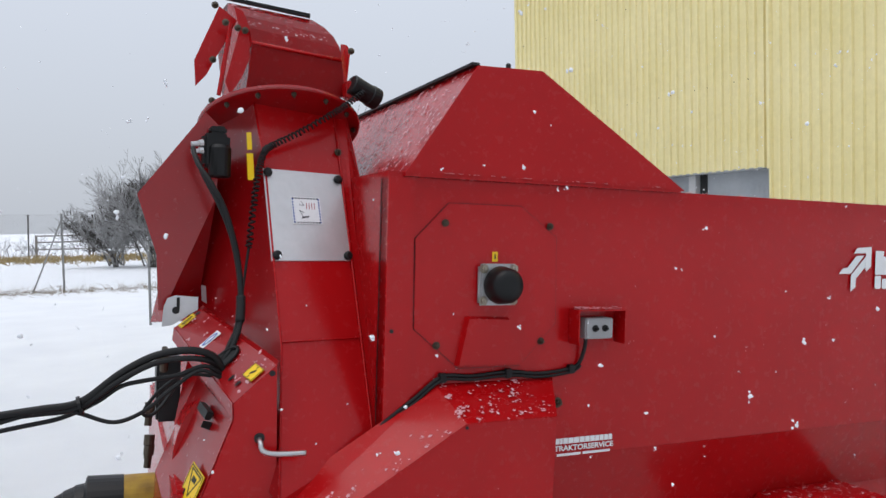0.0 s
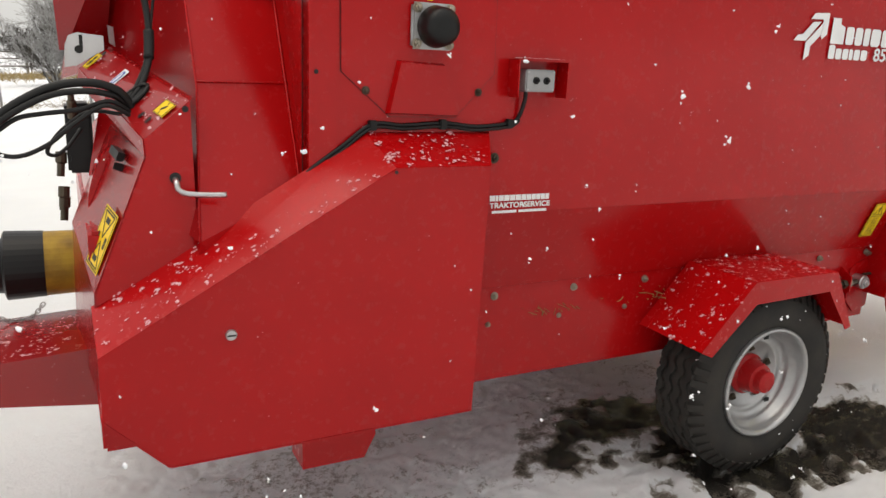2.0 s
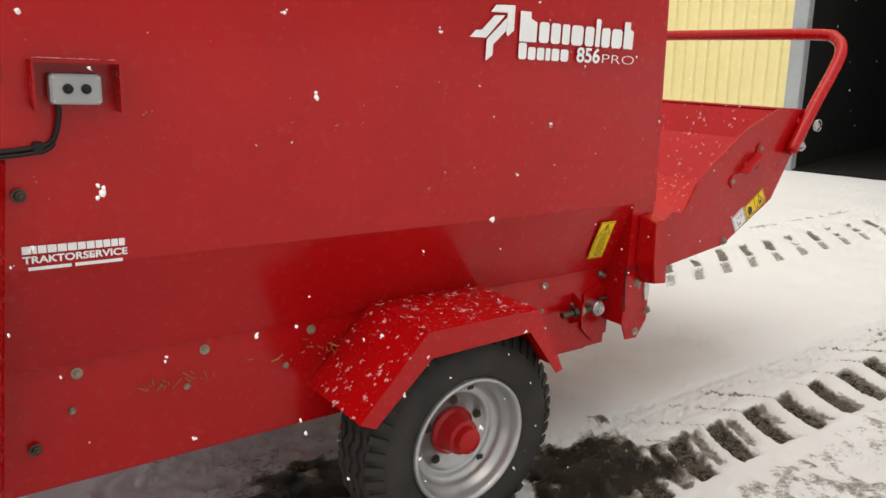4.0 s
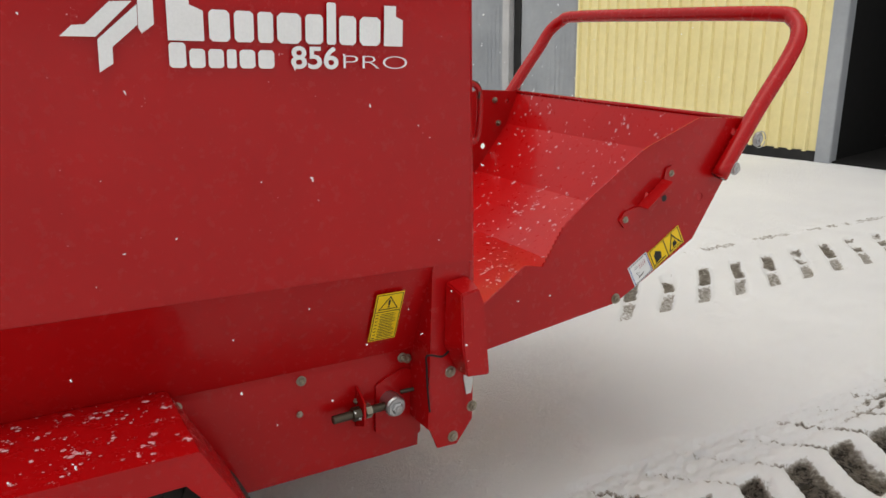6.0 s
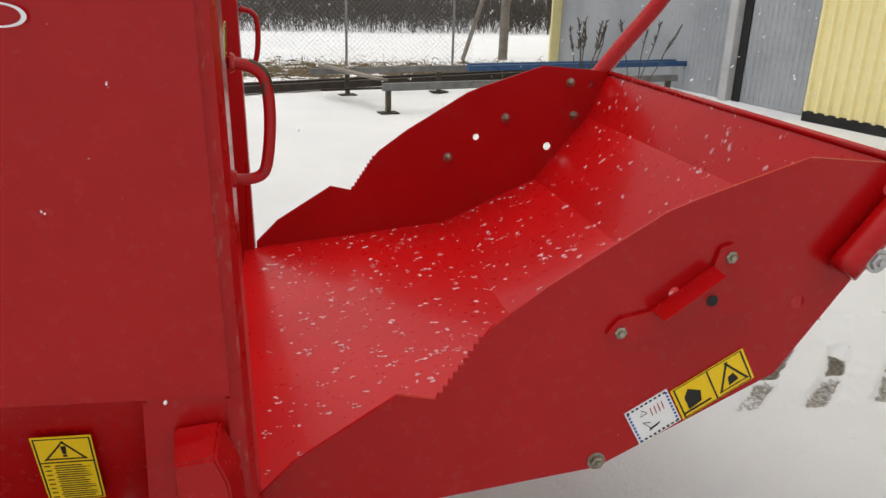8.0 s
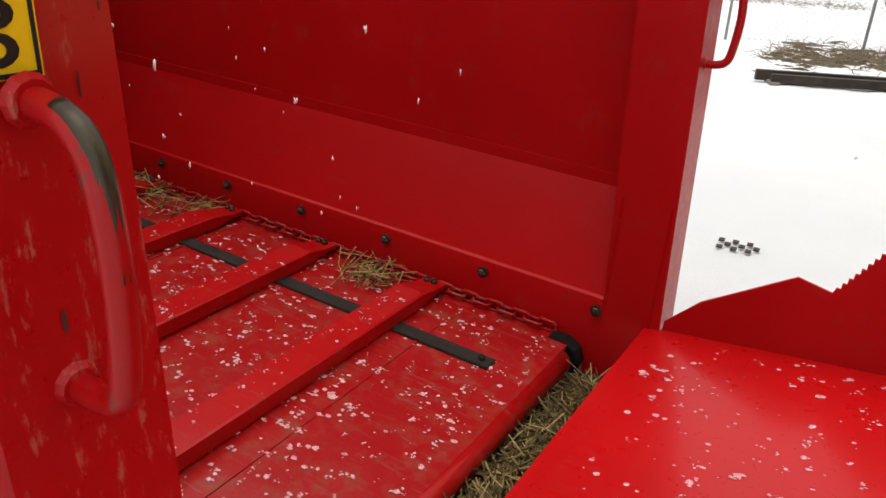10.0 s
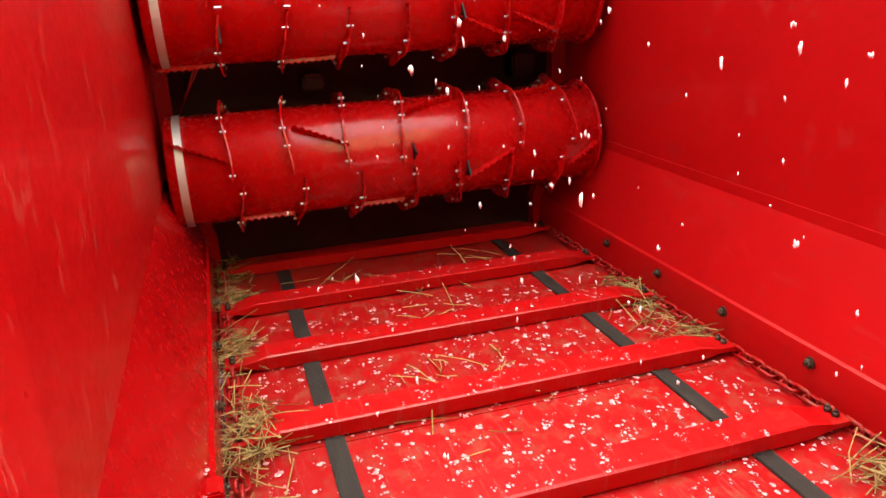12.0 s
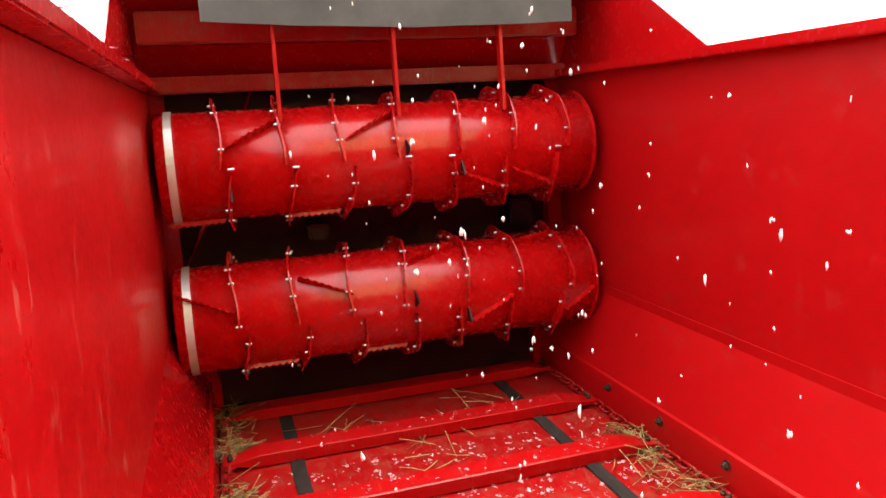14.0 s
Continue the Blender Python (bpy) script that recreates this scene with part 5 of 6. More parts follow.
# stepped guards in front of the rotor
g1 = [(1.278, -0.032, 1.439), (1.168, -0.032, 1.344), (1.046, 0.34, 1.500), (1.118, 0.36, 1.553)]
ug = part("upper_guard", plate(g1, -0.004), RED_FRONT, mc, "red stepped belt guard dusted with snow")
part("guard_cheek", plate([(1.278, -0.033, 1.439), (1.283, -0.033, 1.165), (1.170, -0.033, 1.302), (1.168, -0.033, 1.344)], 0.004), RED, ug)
part("guard_lip", plate([(1.168, -0.032, 1.344), (1.170, -0.032, 1.302), (1.042, 0.34, 1.462), (1.046, 0.34, 1.500)], 0.004), RED_FRONT, ug)
part("guard_lip", plate([(1.118, 0.36, 1.553), (1.278, -0.032, 1.439), (1.29, 0.0, 1.445), (1.13, 0.40, 1.56)], 0.003), RED_FRONT, ug)
part("drilled_hole", lathe((1.266, -0.0375, 1.418), (0, -1, 0), [(0, 0.008), (0.002, 0.008)], 12), INK, ug)


def belt_mark(q):
    frame_marks(q, INK, t=0.03)
    q("pictogram_oval", [(0.5 + 0.09 * math.cos(i * 0.524) + 0.12 * math.sin(i * 0.524), 0.5 + 0.22 * math.sin(i * 0.524)) for i in range(12)], INK)
    q("pictogram_bar", [(0.47, 0.78), (0.53, 0.78), (0.53, 0.92), (0.47, 0.92)], INK)
    q("pictogram_bar", [(0.47, 0.08), (0.53, 0.08), (0.53, 0.22), (0.47, 0.22)], INK)


def logo_oval(q):
    q("blue_oval", [(0.5 + 0.42 * math.cos(i * 0.4189), 0.5 + 0.36 * math.sin(i * 0.4189)) for i in range(15)], BLUE_INK)
    q("white_oval", [(0.5 + 0.30 * math.cos(i * 0.4189), 0.5 + 0.16 * math.sin(i * 0.4189)) for i in range(15)], WHITE)


gu = (Vector(g1[3]) - Vector(g1[0])).normalized()
gv = (Vector(g1[0]) - Vector(g1[1])).normalized()
gnrm = gu.cross(gv).normalized()
gsgn = 1 if gnrm.z > 0 else -1


def on_guard(a, b):
    p = Vector(g1[1]).lerp(Vector(g1[2]), a).lerp(Vector(g1[0]).lerp(Vector(g1[3]), a), b)
    return p + gnrm * gsgn * 0.005


fgu = gu if gsgn > 0 else -gu


def plain_bars(q):
    frame_marks(q, INK, t=0.02)
    for b in (0.3, 0.55):
        q("bar", [(0.15, b), (0.85, b), (0.85, b + 0.14), (0.15, b + 0.14)], INK)


def guard_sticker(a, b, w, h, mat, label, draw, name, across=False):
    ux, uz = (gv, -fgu) if across else (fgu, gv)
    sticker(name, on_guard(a, b) - ux * (w / 2) - uz * (h / 2), ux, uz, w, h, mat, mc, label, draw)


guard_sticker(0.08, 0.62, 0.046, 0.046, YELLOW, "square yellow belt warning sticker", belt_mark, "belt_sticker")
guard_sticker(0.62, 0.50, 0.066, 0.022, WHITE, "narrow white sticker with a blue oval", logo_oval, "maker_sticker", True)
guard_sticker(0.955, 0.42, 0.055, 0.024, YELLOW, "narrow yellow warning sticker", plain_bars, "belt_sticker", True)
for a, b in ((0.18, 0.26), (0.10, 0.28), (0.955, 0.80)):
    c = on_guard(a, b)
    part("vent_slot", plate([c + gv * (0.011 * math.cos(i * 0.785)) + gu * (0.0045 * math.sin(i * 0.785)) for i in range(8)], 0.001), INK, mc)
c = on_guard(0.36, 0.42)
part("hose_grommet", plate([c + gv * (0.046 * math.cos(i * 0.524)) + gu * (0.024 * math.sin(i * 0.524)) for i in range(12)], 0.004), BLACK_RUBBER, mc, "black rubber grommet round the hoses")
part("grommet_rim", tube([c + gnrm * gsgn * 0.003 + gv * (0.046 * math.cos(i * 0.524)) + gu * (0.024 * math.sin(i * 0.524)) for i in range(13)], 0.0055, 6), BLACK_RUBBER, mc, smooth=True)
g2 = [(1.171, -0.030, 1.301), (1.037, -0.030, 0.960), (1.002, 0.34, 1.070), (1.118, 0.345, 1.345)]
lg = part("lower_guard", plate(g2, 0.004), RED_FRONT, mc, "red sloping lower belt guard with a black pull")
part("guard_cheek", plate([(1.171, -0.031, 1.301), (1.283, -0.031, 1.166), (1.285, -0.031, 1.06), (1.037, -0.031, 0.930), (1.037, -0.031, 0.960)], 0.004), RED, lg)
part("guard_front_sheet", plate([(1.037, -0.030, 0.960), (1.027, -0.030, 0.70), (0.992, 0.36, 0.72), (1.002, 0.34, 1.070)], 0.004), RED_FRONT, lg)
q2u = (Vector(g2[3]) - Vector(g2[0])).normalized()
q2v = (Vector(g2[0]) - Vector(g2[1])).normalized()
q2n = q2u.cross(q2v).normalized()
if q2n.x > 0:
    q2n = -q2n
c = Vector(g2[0]).lerp(Vector(g2[3]), 0.32) - q2v * 0.062 + q2n * 0.004
hw = q2n * 0.026
part("pull_handle", plate([c - q2v * 0.014, c + q2v * 0.008, c + q2v * 0.006 + hw, c - q2v * 0.012 + hw][::-1], -0.002), BLACK_PLASTIC, lg)
part("pull_handle", plate([c + q2v * 0.010 + hw * 0.3, c + q2v * 0.010 + hw, c + q2u * 0.085 + q2v * 0.010 + hw, c + q2u * 0.085 + q2v * 0.010 + hw * 0.3], 0.024, bevel=0.003), BLACK_PLASTIC, lg, "small black block pull")


def triangle_card(q):
    """Two warning triangles tip to tip and rows of small marks."""
    frame_marks(q, INK, t=0.02)
    for ax, ay, sg in ((0.5, 0.53, 1), (0.5, 0.47, -1)):
        pts = [(ax, ay), (0.86, ay + 0.40 * sg), (0.14, ay + 0.40 * sg)]
        for (x0, y0), (x1, y1) in zip(pts, pts[1:] + pts[:1]):
            dx, dy = x1 - x0, (y1 - y0) * 1.65
            ln = math.hypot(dx, dy)
            nx, ny = -dy / ln * 0.022, dx / ln * 0.013
            q("triangle_line", [(x0 - nx, y0 - ny), (x1 - nx, y1 - ny), (x1 + nx, y1 + ny), (x0 + nx, y0 + ny)], INK)
        q("pictogram_bar", [(0.36, ay + 0.24 * sg), (0.64, ay + 0.24 * sg), (0.64, ay + 0.33 * sg), (0.36, ay + 0.33 * sg)][::sg], INK)
    for x in (0.16, 0.72):
        q("pictogram_bar", [(x, 0.40), (x + 0.12, 0.40), (x + 0.12, 0.58), (x, 0.58)], INK)


sn = Vector((-0.9106, -0.2388, 0.3374))
o = Vector((1.026, 0.089, 1.017)) + sn * 0.004
sticker("warning_sticker", o, (0.019, -0.097, -0.017), (0.060, -0.017, 0.151), 0.099, 0.163, YELLOW, mc, "long yellow sticker with two black triangles", triangle_card)
part("spring_pin", tube(smooth_path([(1.236, -0.033, 1.245), (1.236, -0.055, 1.238), (1.240, -0.062, 1.222), (1.258, -0.065, 1.212), (1.30, -0.066, 1.207), (1.355, -0.066, 1.205)], 6), 0.0075, 10), STEEL, mc, "bent bare-steel locking pin", smooth=True)
part("pin_grommet", lathe((1.236, -0.034, 1.247), (0, -1, 0), [(0, 0.016), (0.004, 0.014)], 14), INK, mc)
# valves behind the guard
va = part("valve_block", box(1.00, 1.07, 0.40, 0.52, 1.20, 1.40, bevel=0.008), BLACK_PLASTIC, mc, "black hydraulic valve block with couplings")
for z in (1.13, 1.16, 1.26):
    part("coupling", lathe((0.985, 0.42, z), (-0.1, -0.2, -1), [(0, 0.016), (0.03, 0.016), (0.034, 0.011), (0.07, 0.011)], 10), RUSTY, va)
part("coupling", lathe((1.02, 0.40, 1.36), (0, -0.4, 1), [(0, 0.013), (0.05, 0.013), (0.055, 0.009), (0.08, 0.009)], 10), RUSTY, va)

# power take-off shaft
pt = part("drive_shaft_shield", lathe((1.01, 0.55, 0.900), (-1, 0, 0), [(0, 0.098), (0.095, 0.100), (0.10, 0.096)], 36), PTO_YELLOW, mc, "grimy yellow drive-shaft shield", smooth=False)
part("shield_cup", lathe((0.915, 0.55, 0.900), (-1, 0, 0.01), [(0, 0.102), (0.105, 0.106), (0.11, 0.098), (0.112, 0.085)], 36), BLACK_PLASTIC, pt, smooth=False)
part("shield_cone", lathe((0.805, 0.55, 0.901), (-1, 0, 0.01), [(0, 0.088), (0.004, 0.084), (0.03, 0.080), (0.034, 0.076), (0.062, 0.066), (0.066, 0.061), (0.088, 0.050), (0.094, 0.040), (0.096, 0.036), (0.14, 0.034), (0.142, 0.031), (0.6, 0.031)], 30), BLACK_PLASTIC, pt, smooth=False)
ch_pts = smooth_path([(0.735, 0.47, 0.885), (0.742, 0.46, 0.83), (0.775, 0.46, 0.775), (0.82, 0.46, 0.752), (0.87, 0.46, 0.76), (0.905, 0.46, 0.80)], 5)
bm = bmesh.new()
for i, p in enumerate(ch_pts[:-1]):
    d = (ch_pts[i + 1] - p).normalized()
    _, u, w = basis(d)
    s = u if i % 2 else w
    add_tube(bm, [p + d * (0.010 * math.cos(k * 0.785)) + s * (0.006 * math.sin(k * 0.785)) for k in range(9)], 0.0018, 5)
part("safety_chain", bm, STEEL, pt, "thin bright safety chain", smooth=True)
part("chain_hook", tube(smooth_path([(0.735, 0.455, 0.885), (0.728, 0.45, 0.91), (0.74, 0.45, 0.925), (0.75, 0.45, 0.905)], 4), 0.003, 6), STEEL, pt)
# drawbar
part("drawbar", prism_y([(1.03, 0.760), (0.60, 0.735), (-0.6, 0.66), (-0.6, 0.56), (0.674, 0.64), (1.03, 0.592)], 0.13, 0.50), RED_FRONT, mc, "wide red box-section drawbar, dull and dusted with snow")
part("front_frame", box(1.03, 1.30, 0.05, mirror(0.05), 0.48, 1.10, bevel=0.01), RED, mc)
part("rotor_housing", lathe((1.30, 0.25, 1.12), (0, 1, 0), [(0, 0.20), (0.002, 0.26), (0.9, 0.26), (0.902, 0.2)], 40), RED, mc)
part("jack_leg", box(0.10, 0.17, 0.60, 0.67, -0.02, 0.60, bevel=0.005), RED, mc, "red parking jack under the drawbar")

# ---------------------------------------------------------------- ground
def grid_lines(a, b, step, far):
    core = list(np.arange(a, b + 1e-6, step))
    s, up, dn = step, [b], [a]
    while up[-1] < far:
        s *= 1.35
        up.append(up[-1] + s)
        dn.append(dn[-1] - s)
    return np.array(dn[:0:-1] + core + up[1:])


GX, GYS = grid_lines(-0.6, 10.6, 0.019, 1600), grid_lines(-1.3, 2.3, 0.017, 1600)
XX, YY = np.meshgrid(GX, GYS, indexing="ij")
rs = np.random.RandomState(3)


def value_noise(x, y, scale, seed):
    r = np.random.RandomState(seed).rand(256, 256)
    u, v = x * scale + 1000.0, y * scale + 1000.0
    i, j = np.floor(u).astype(int), np.floor(v).astype(int)
    fu, fv = u - i, v - j
    fu, fv = fu * fu * (3 - 2 * fu), fv * fv * (3 - 2 * fv)
    i0, j0, i1, j1 = i % 256, j % 256, (i + 1) % 256, (j + 1) % 256
    return (r[i0, j0] * (1 - fu) + r[i1, j0] * fu) * (1 - fv) + (r[i0, j1] * (1 - fu) + r[i1, j1] * fu) * fv


def soft(a, b, x):
    t = np.clip((x - a) / (b - a), 0, 1)
    return t * t * (3 - 2 * t)


N1, N2, N3, N4 = value_noise(XX, YY, 1.1, 1), value_noise(XX, YY, 4.0, 2), value_noise(XX, YY, 13.0, 4), value_noise(XX, YY, 26.0, 6)
rough_n = 0.5 * N2 + 0.3 * N3 + 0.2 * N4
near = soft(60, 12, np.hypot(XX - 4, YY))
ZZ = near * (0.030 * (N1 - 0.5) + 0.016 * (N2 - 0.5) + 0.008 * (N3 - 0.5))
bare = np.zeros_like(XX)
# tractor track beside the machine: curved lug prints
yc = -0.14 - 0.05 * (XX - 4.7)
run = soft(2.6, 3.1, XX) * soft(11.5, 9.0, XX)
d = YY - yc
# near half of the tread: broad curved lugs, printed twice; far half: thin bars leaning the other way
wob = 0.03 * (N2 - 0.5)
lugm = np.zeros_like(XX)
for shift, wide in ((0.0, 0.50), (0.13 + 0.05 * np.sin(XX * 1.3), 0.30)):
    lug = np.mod((XX - 0.75 * d - 0.9 * d * d + wob + shift) / 0.265, 1.0)
    lm = soft(0.04, 0.11, lug) * soft(wide + 0.07, wide, lug) * soft(-0.30, -0.27, d + wob) * soft(0.03, 0.0, d + wob)
    lugm = np.maximum(lugm, lm * (1.0 if wide > 0.4 else 0.75 * soft(0.42, 0.56, N2)))
lugm *= soft(0.06, 0.24, N2 + 0.25 * N3)
bare = np.maximum(bare, (0.56 + 0.16 * N3) * run * lugm)
ZZ -= 0.030 * run * lugm
bar = np.mod((XX + 0.95 * d + wob) / 0.265, 1.0)
barm = soft(0.06, 0.11, bar) * soft(0.24, 0.18, bar) * soft(-0.10, -0.04, d) * soft(0.30, 0.24, d)
bare = np.maximum(bare, run * barm * (0.34 + 0.22 * soft(0.40, 0.6, N2)))
ZZ -= 0.018 * run * barm
# wavy side ribs along the far edge of the print
for k in range(4):
    dk = d - 0.12 - 0.055 * k + 0.010 * np.sin(XX * 2 * np.pi / 0.085 + k)
    rib = soft(0.022, 0.008, np.abs(dk)) * run
    ZZ -= 0.016 * rib
    bare = np.maximum(bare, rib * (0.16 + 0.5 * soft(6.2, 6.9, XX) * soft(0.25, 0.15, d) * soft(0.35, 0.55, N2)))
# second, shallower track crossing behind
d2 = YY - (1.44 - 0.07 * (XX - 7.5)) + 0.03 * (N2 - 0.5)
run2 = soft(6.1, 6.7, XX) * soft(10.6, 10.1, XX)
for side, lean, pitch, lo, hi in ((1, -1.0, 0.33, 0.02, 0.29), (-1, -1.1, 0.33, 0.0, 0.21)):
    e = side * d2
    lg2 = np.mod((XX + lean * d2 + 0.02 * (N3 - 0.5)) / pitch, 1.0)
    m2 = soft(0.05, 0.12, lg2) * soft(0.46, 0.38, lg2) * soft(lo - 0.02, lo + 0.02, e) * soft(hi + 0.02, hi - 0.02, e) * run2
    bare = np.maximum(bare, (0.52 if side > 0 else 0.40) * m2 * soft(0.10, 0.34, N2))
    ZZ -= 0.024 * m2
fine_line = soft(0.05, 0.03, np.abs(d2 - 0.62)) * run2
ZZ -= 0.010 * fine_line * (0.5 + 0.5 * np.sin(XX * 2 * np.pi / 0.09))
bare = np.maximum(bare, 0.32 * fine_line * soft(0.4, 0.6, N3))
# churned slush round the wheels and thin grey slush under the machine
dw = np.hypot((XX - 3.60) / 0.85, (YY + 0.05) / 0.36) + 0.6 * (N3 - 0.5)
bare = np.maximum(bare, 0.85 * soft(1.05, 0.55, dw) * soft(0.30, 0.52, rough_n))
dw = np.hypot((XX - 3.15) / 0.60, (YY - 0.30) / 0.36)
bare = np.maximum(bare, 1.0 * soft(1.15, 0.45, dw + 0.7 * (N3 - 0.5)) * soft(0.26, 0.50, rough_n))
dw = np.hypot((XX - 4.15) / 0.62, (YY + 0.10) / 0.30) + 0.8 * (N3 - 0.5)
bare = np.maximum(bare, 0.8 * soft(1.1, 0.5, dw) * soft(0.36, 0.56, rough_n))
under = soft(0.9, 1.4, XX) * soft(4.3, 3.9, XX) * soft(-0.1, 0.15, YY) * soft(1.8, 1.5, YY)
bare = np.maximum(bare, under * (0.13 + 0.14 * soft(0.44, 0.64, rough_n)))
fringe = soft(0.3, 1.2, XX) * soft(3.6, 2.9, XX) * soft(-0.75, -0.25, YY) * soft(0.2, -0.05, YY)
bare = np.maximum(bare, fringe * 0.20 * soft(0.22, 0.55, rough_n))
gr = soft(-1.3, -0.75, YY) * soft(-0.42, -0.6, YY) * soft(2.6, 3.6, XX) * soft(9, 7, XX)
bare = np.maximum(bare, gr * (0.17 + 0.20 * soft(0.40, 0.66, N4 * 0.6 + N3 * 0.4)) * soft(0.25, 0.5, N1 * 0.6 + N2 * 0.4))
ZZ += near * 0.024 * (N4 - 0.5) * soft(0.0, 0.4, bare + under + fringe + gr)
# field rises gently far off
ZZ += 0.012 * np.clip(np.hypot(XX, YY) - 70, 0, 400) * soft(10, 40, YY)
nx, ny = len(GX), len(GYS)
verts = np.stack([XX.ravel(), YY.ravel(), ZZ.ravel()], 1)
idx = np.arange(nx * ny).reshape(nx, ny)
faces = np.stack([idx[:-1, :-1].ravel(), idx[1:, :-1].ravel(), idx[1:, 1:].ravel(), idx[:-1, 1:].ravel()], 1)
gm = bpy.data.meshes.new("ground")
gm.from_pydata(verts.tolist(), [], faces.tolist())
att = gm.attributes.new("slush", 'FLOAT', 'POINT')
att.data.foreach_set("value", bare.ravel().astype(np.float32))
gm.shade_smooth()
GROUND, nt, b = material("snow_ground")
at = nt.nodes.new("ShaderNodeAttribute")
at.attribute_name = "slush"
v3 = texco(nt)
fn = noise_node(nt, v3, 55, 6, 0.75)
md = noise_node(nt, v3, 7, 4)
lg3 = noise_node(nt, v3, 0.7, 3)
snowc = ramp(nt, lg3, [(0.3, (0.79, 0.81, 0.84)), (0.7, (0.85, 0.87, 0.89))])
earth = ramp(nt, md, [(0.3, (0.022, 0.018, 0.015)), (0.7, (0.062, 0.050, 0.040))])
gran = noise_node(nt, v3, 38, 7, 0.8)
add = nt.nodes.new("ShaderNodeMath")
add.operation = 'MULTIPLY_ADD'
nt.links.new(gran, add.inputs[0])
add.inputs[1].default_value = 1.05
nt.links.new(at.outputs["Fac"], add.inputs[2])
half = nt.nodes.new("ShaderNodeMath")
half.operation = 'MULTIPLY'
half.inputs[1].default_value = 0.4
nt.links.new(add.outputs[0], half.inputs[0])
mask = ramp(nt, half.outputs[0], [(0.292, grey(0.0)), (0.50, grey(1.0))])
slushc = ramp(nt, mask, [(0.0, (0.80, 0.82, 0.85)), (0.30, (0.40, 0.385, 0.365)), (0.60, (0.135, 0.118, 0.098)), (0.85, (0.060, 0.050, 0.041)), (1.0, (0.020, 0.017, 0.014))])
col = mix(nt, ramp(nt, mask, [(0.02, grey(0.0)), (0.2, grey(1.0))]), snowc, slushc)
nt.links.new(col, b.inputs["Base Color"])
rr = ramp(nt, mask, [(0.0, grey(0.8)), (0.6, grey(0.45)), (1.0, grey(0.22))])
nt.links.new(rr, b.inputs["Roughness"])
bump(nt, b, gran, 0.85, 0.03)
grain = nt.nodes.new("ShaderNodeBump")
grain.inputs["Strength"].default_value, grain.inputs["Distance"].default_value = 0.4, 0.012
nt.links.new(fn, grain.inputs["Height"])
nt.links.new(b.inputs["Normal"].links[0].from_socket, grain.inputs["Normal"])
nt.links.new(grain.outputs[0], b.inputs["Normal"])
b.inputs["Specular IOR Level"].default_value = 0.3
gm.materials.append(GROUND)
ground = tagged(new("ground", gm), "snow-covered yard with tractor tyre prints and dark wet slush", "ground", kind="structure")

# drain grate half under the snow
bm = bmesh.new()
for i in range(6):
    for j in range(3):
        if (i + j) % 2 == 0:
            add_box(bm, -0.12 + i * 0.04, -0.12 + i * 0.04 + 0.034, -0.09 + j * 0.06, -0.09 + j * 0.06 + 0.045, -0.005, 0.003)
lone("drain_grate", bm, BEAM_BLACK, "black iron drain grate showing through the snow", "drain", m=pose(4.205, 4.215, 0.012, 0, 0, 6))

# ---------------------------------------------------------------- sheet-clad building
WU = Vector((-0.131, 0.991, 0)).normalized()
WN = Vector((-WU.y, WU.x, 0))
BM = Matrix(((WU.x, WN.x, 0, 12.4), (WU.y, WN.y, 0, 3.75), (0, 0, 1, 0), (0, 0, 0, 1)))
bd = thing("storage_building", "tall yellow ribbed-sheet storage building with a dark doorway", "building", m=BM)


def ribbed(u0, u1, z0, z1, w, pitch=0.185, rib=0.075, depth=0.045):
    bm = bmesh.new()
    line = []
    u = u0
    while u < u1:
        line += [(u, w), (u + pitch - rib, w), (u + pitch - rib + 0.018, w + depth), (u + pitch - 0.018, w + depth)]
        u += pitch
    line = [(a, c) for a, c in line if a <= u1] + [(u1, w)]
    lo = [bm.verts.new((a, c, z0)) for a, c in line]
    hi = [bm.verts.new((a, c, z1)) for a, c in line]
    for i in range(len(line) - 1):
        bm.faces.new((lo[i], lo[i + 1], hi[i + 1], hi[i]))
    return bm


part("wall_sheet", ribbed(0.18, 4.24, 0.13, 12.0, 0.0), CLAD, bd, "yellow ribbed wall sheet with dirt at its foot")
part("wall_sheet", ribbed(4.24, 11.9, 2.93, 12.0, -0.06), CLAD, bd, "yellow ribbed wall sheet")
part("wall_sheet", ribbed(-8.0, 0.18, 4.8, 12.0, 0.0), CLAD, bd)
part("plinth", box(0.18, 4.26, -0.12, 0.03, -0.1, 0.14, bevel=0.008), BITUMEN, bd, "black bitumen plinth")
part("recess_wall", ribbed(4.26, 11.9, 0.0, 2.96, -0.30, 0.11, 0.014, 0.006), GREY_CLAD, bd, "weathered grey boarded wall under the yellow sheet")
part("corner_flashing", box(4.20, 4.27, -0.07, 0.06, 2.90, 12.0, bevel=0.006), CLAD, bd)
part("recess_soffit", box(4.27, 11.9, -0.36, -0.05, 2.92, 2.95), GREY_CLAD, bd)
part("recess_reveal", box(4.22, 4.26, -0.36, 0.0, 0.0, 2.92), GREY_CLAD, bd)
part("pale_post", box(6.05, 6.23, -0.30, -0.16, 0.0, 2.92, bevel=0.01), CONCRETE, bd, "pale concrete post")
part("dark_gap", box(5.86, 6.02, -0.292, -0.27, 0.0, 2.92), BITUMEN, bd)
part("door_jamb", box(-0.02, 0.18, -0.15, 0.03, 0.0, 4.8, bevel=0.01), GREY_CLAD, bd, "grey steel door jamb")
# room behind the doorway in near-black, its unlit depth put into the colour
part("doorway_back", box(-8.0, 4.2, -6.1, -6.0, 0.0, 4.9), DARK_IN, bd)
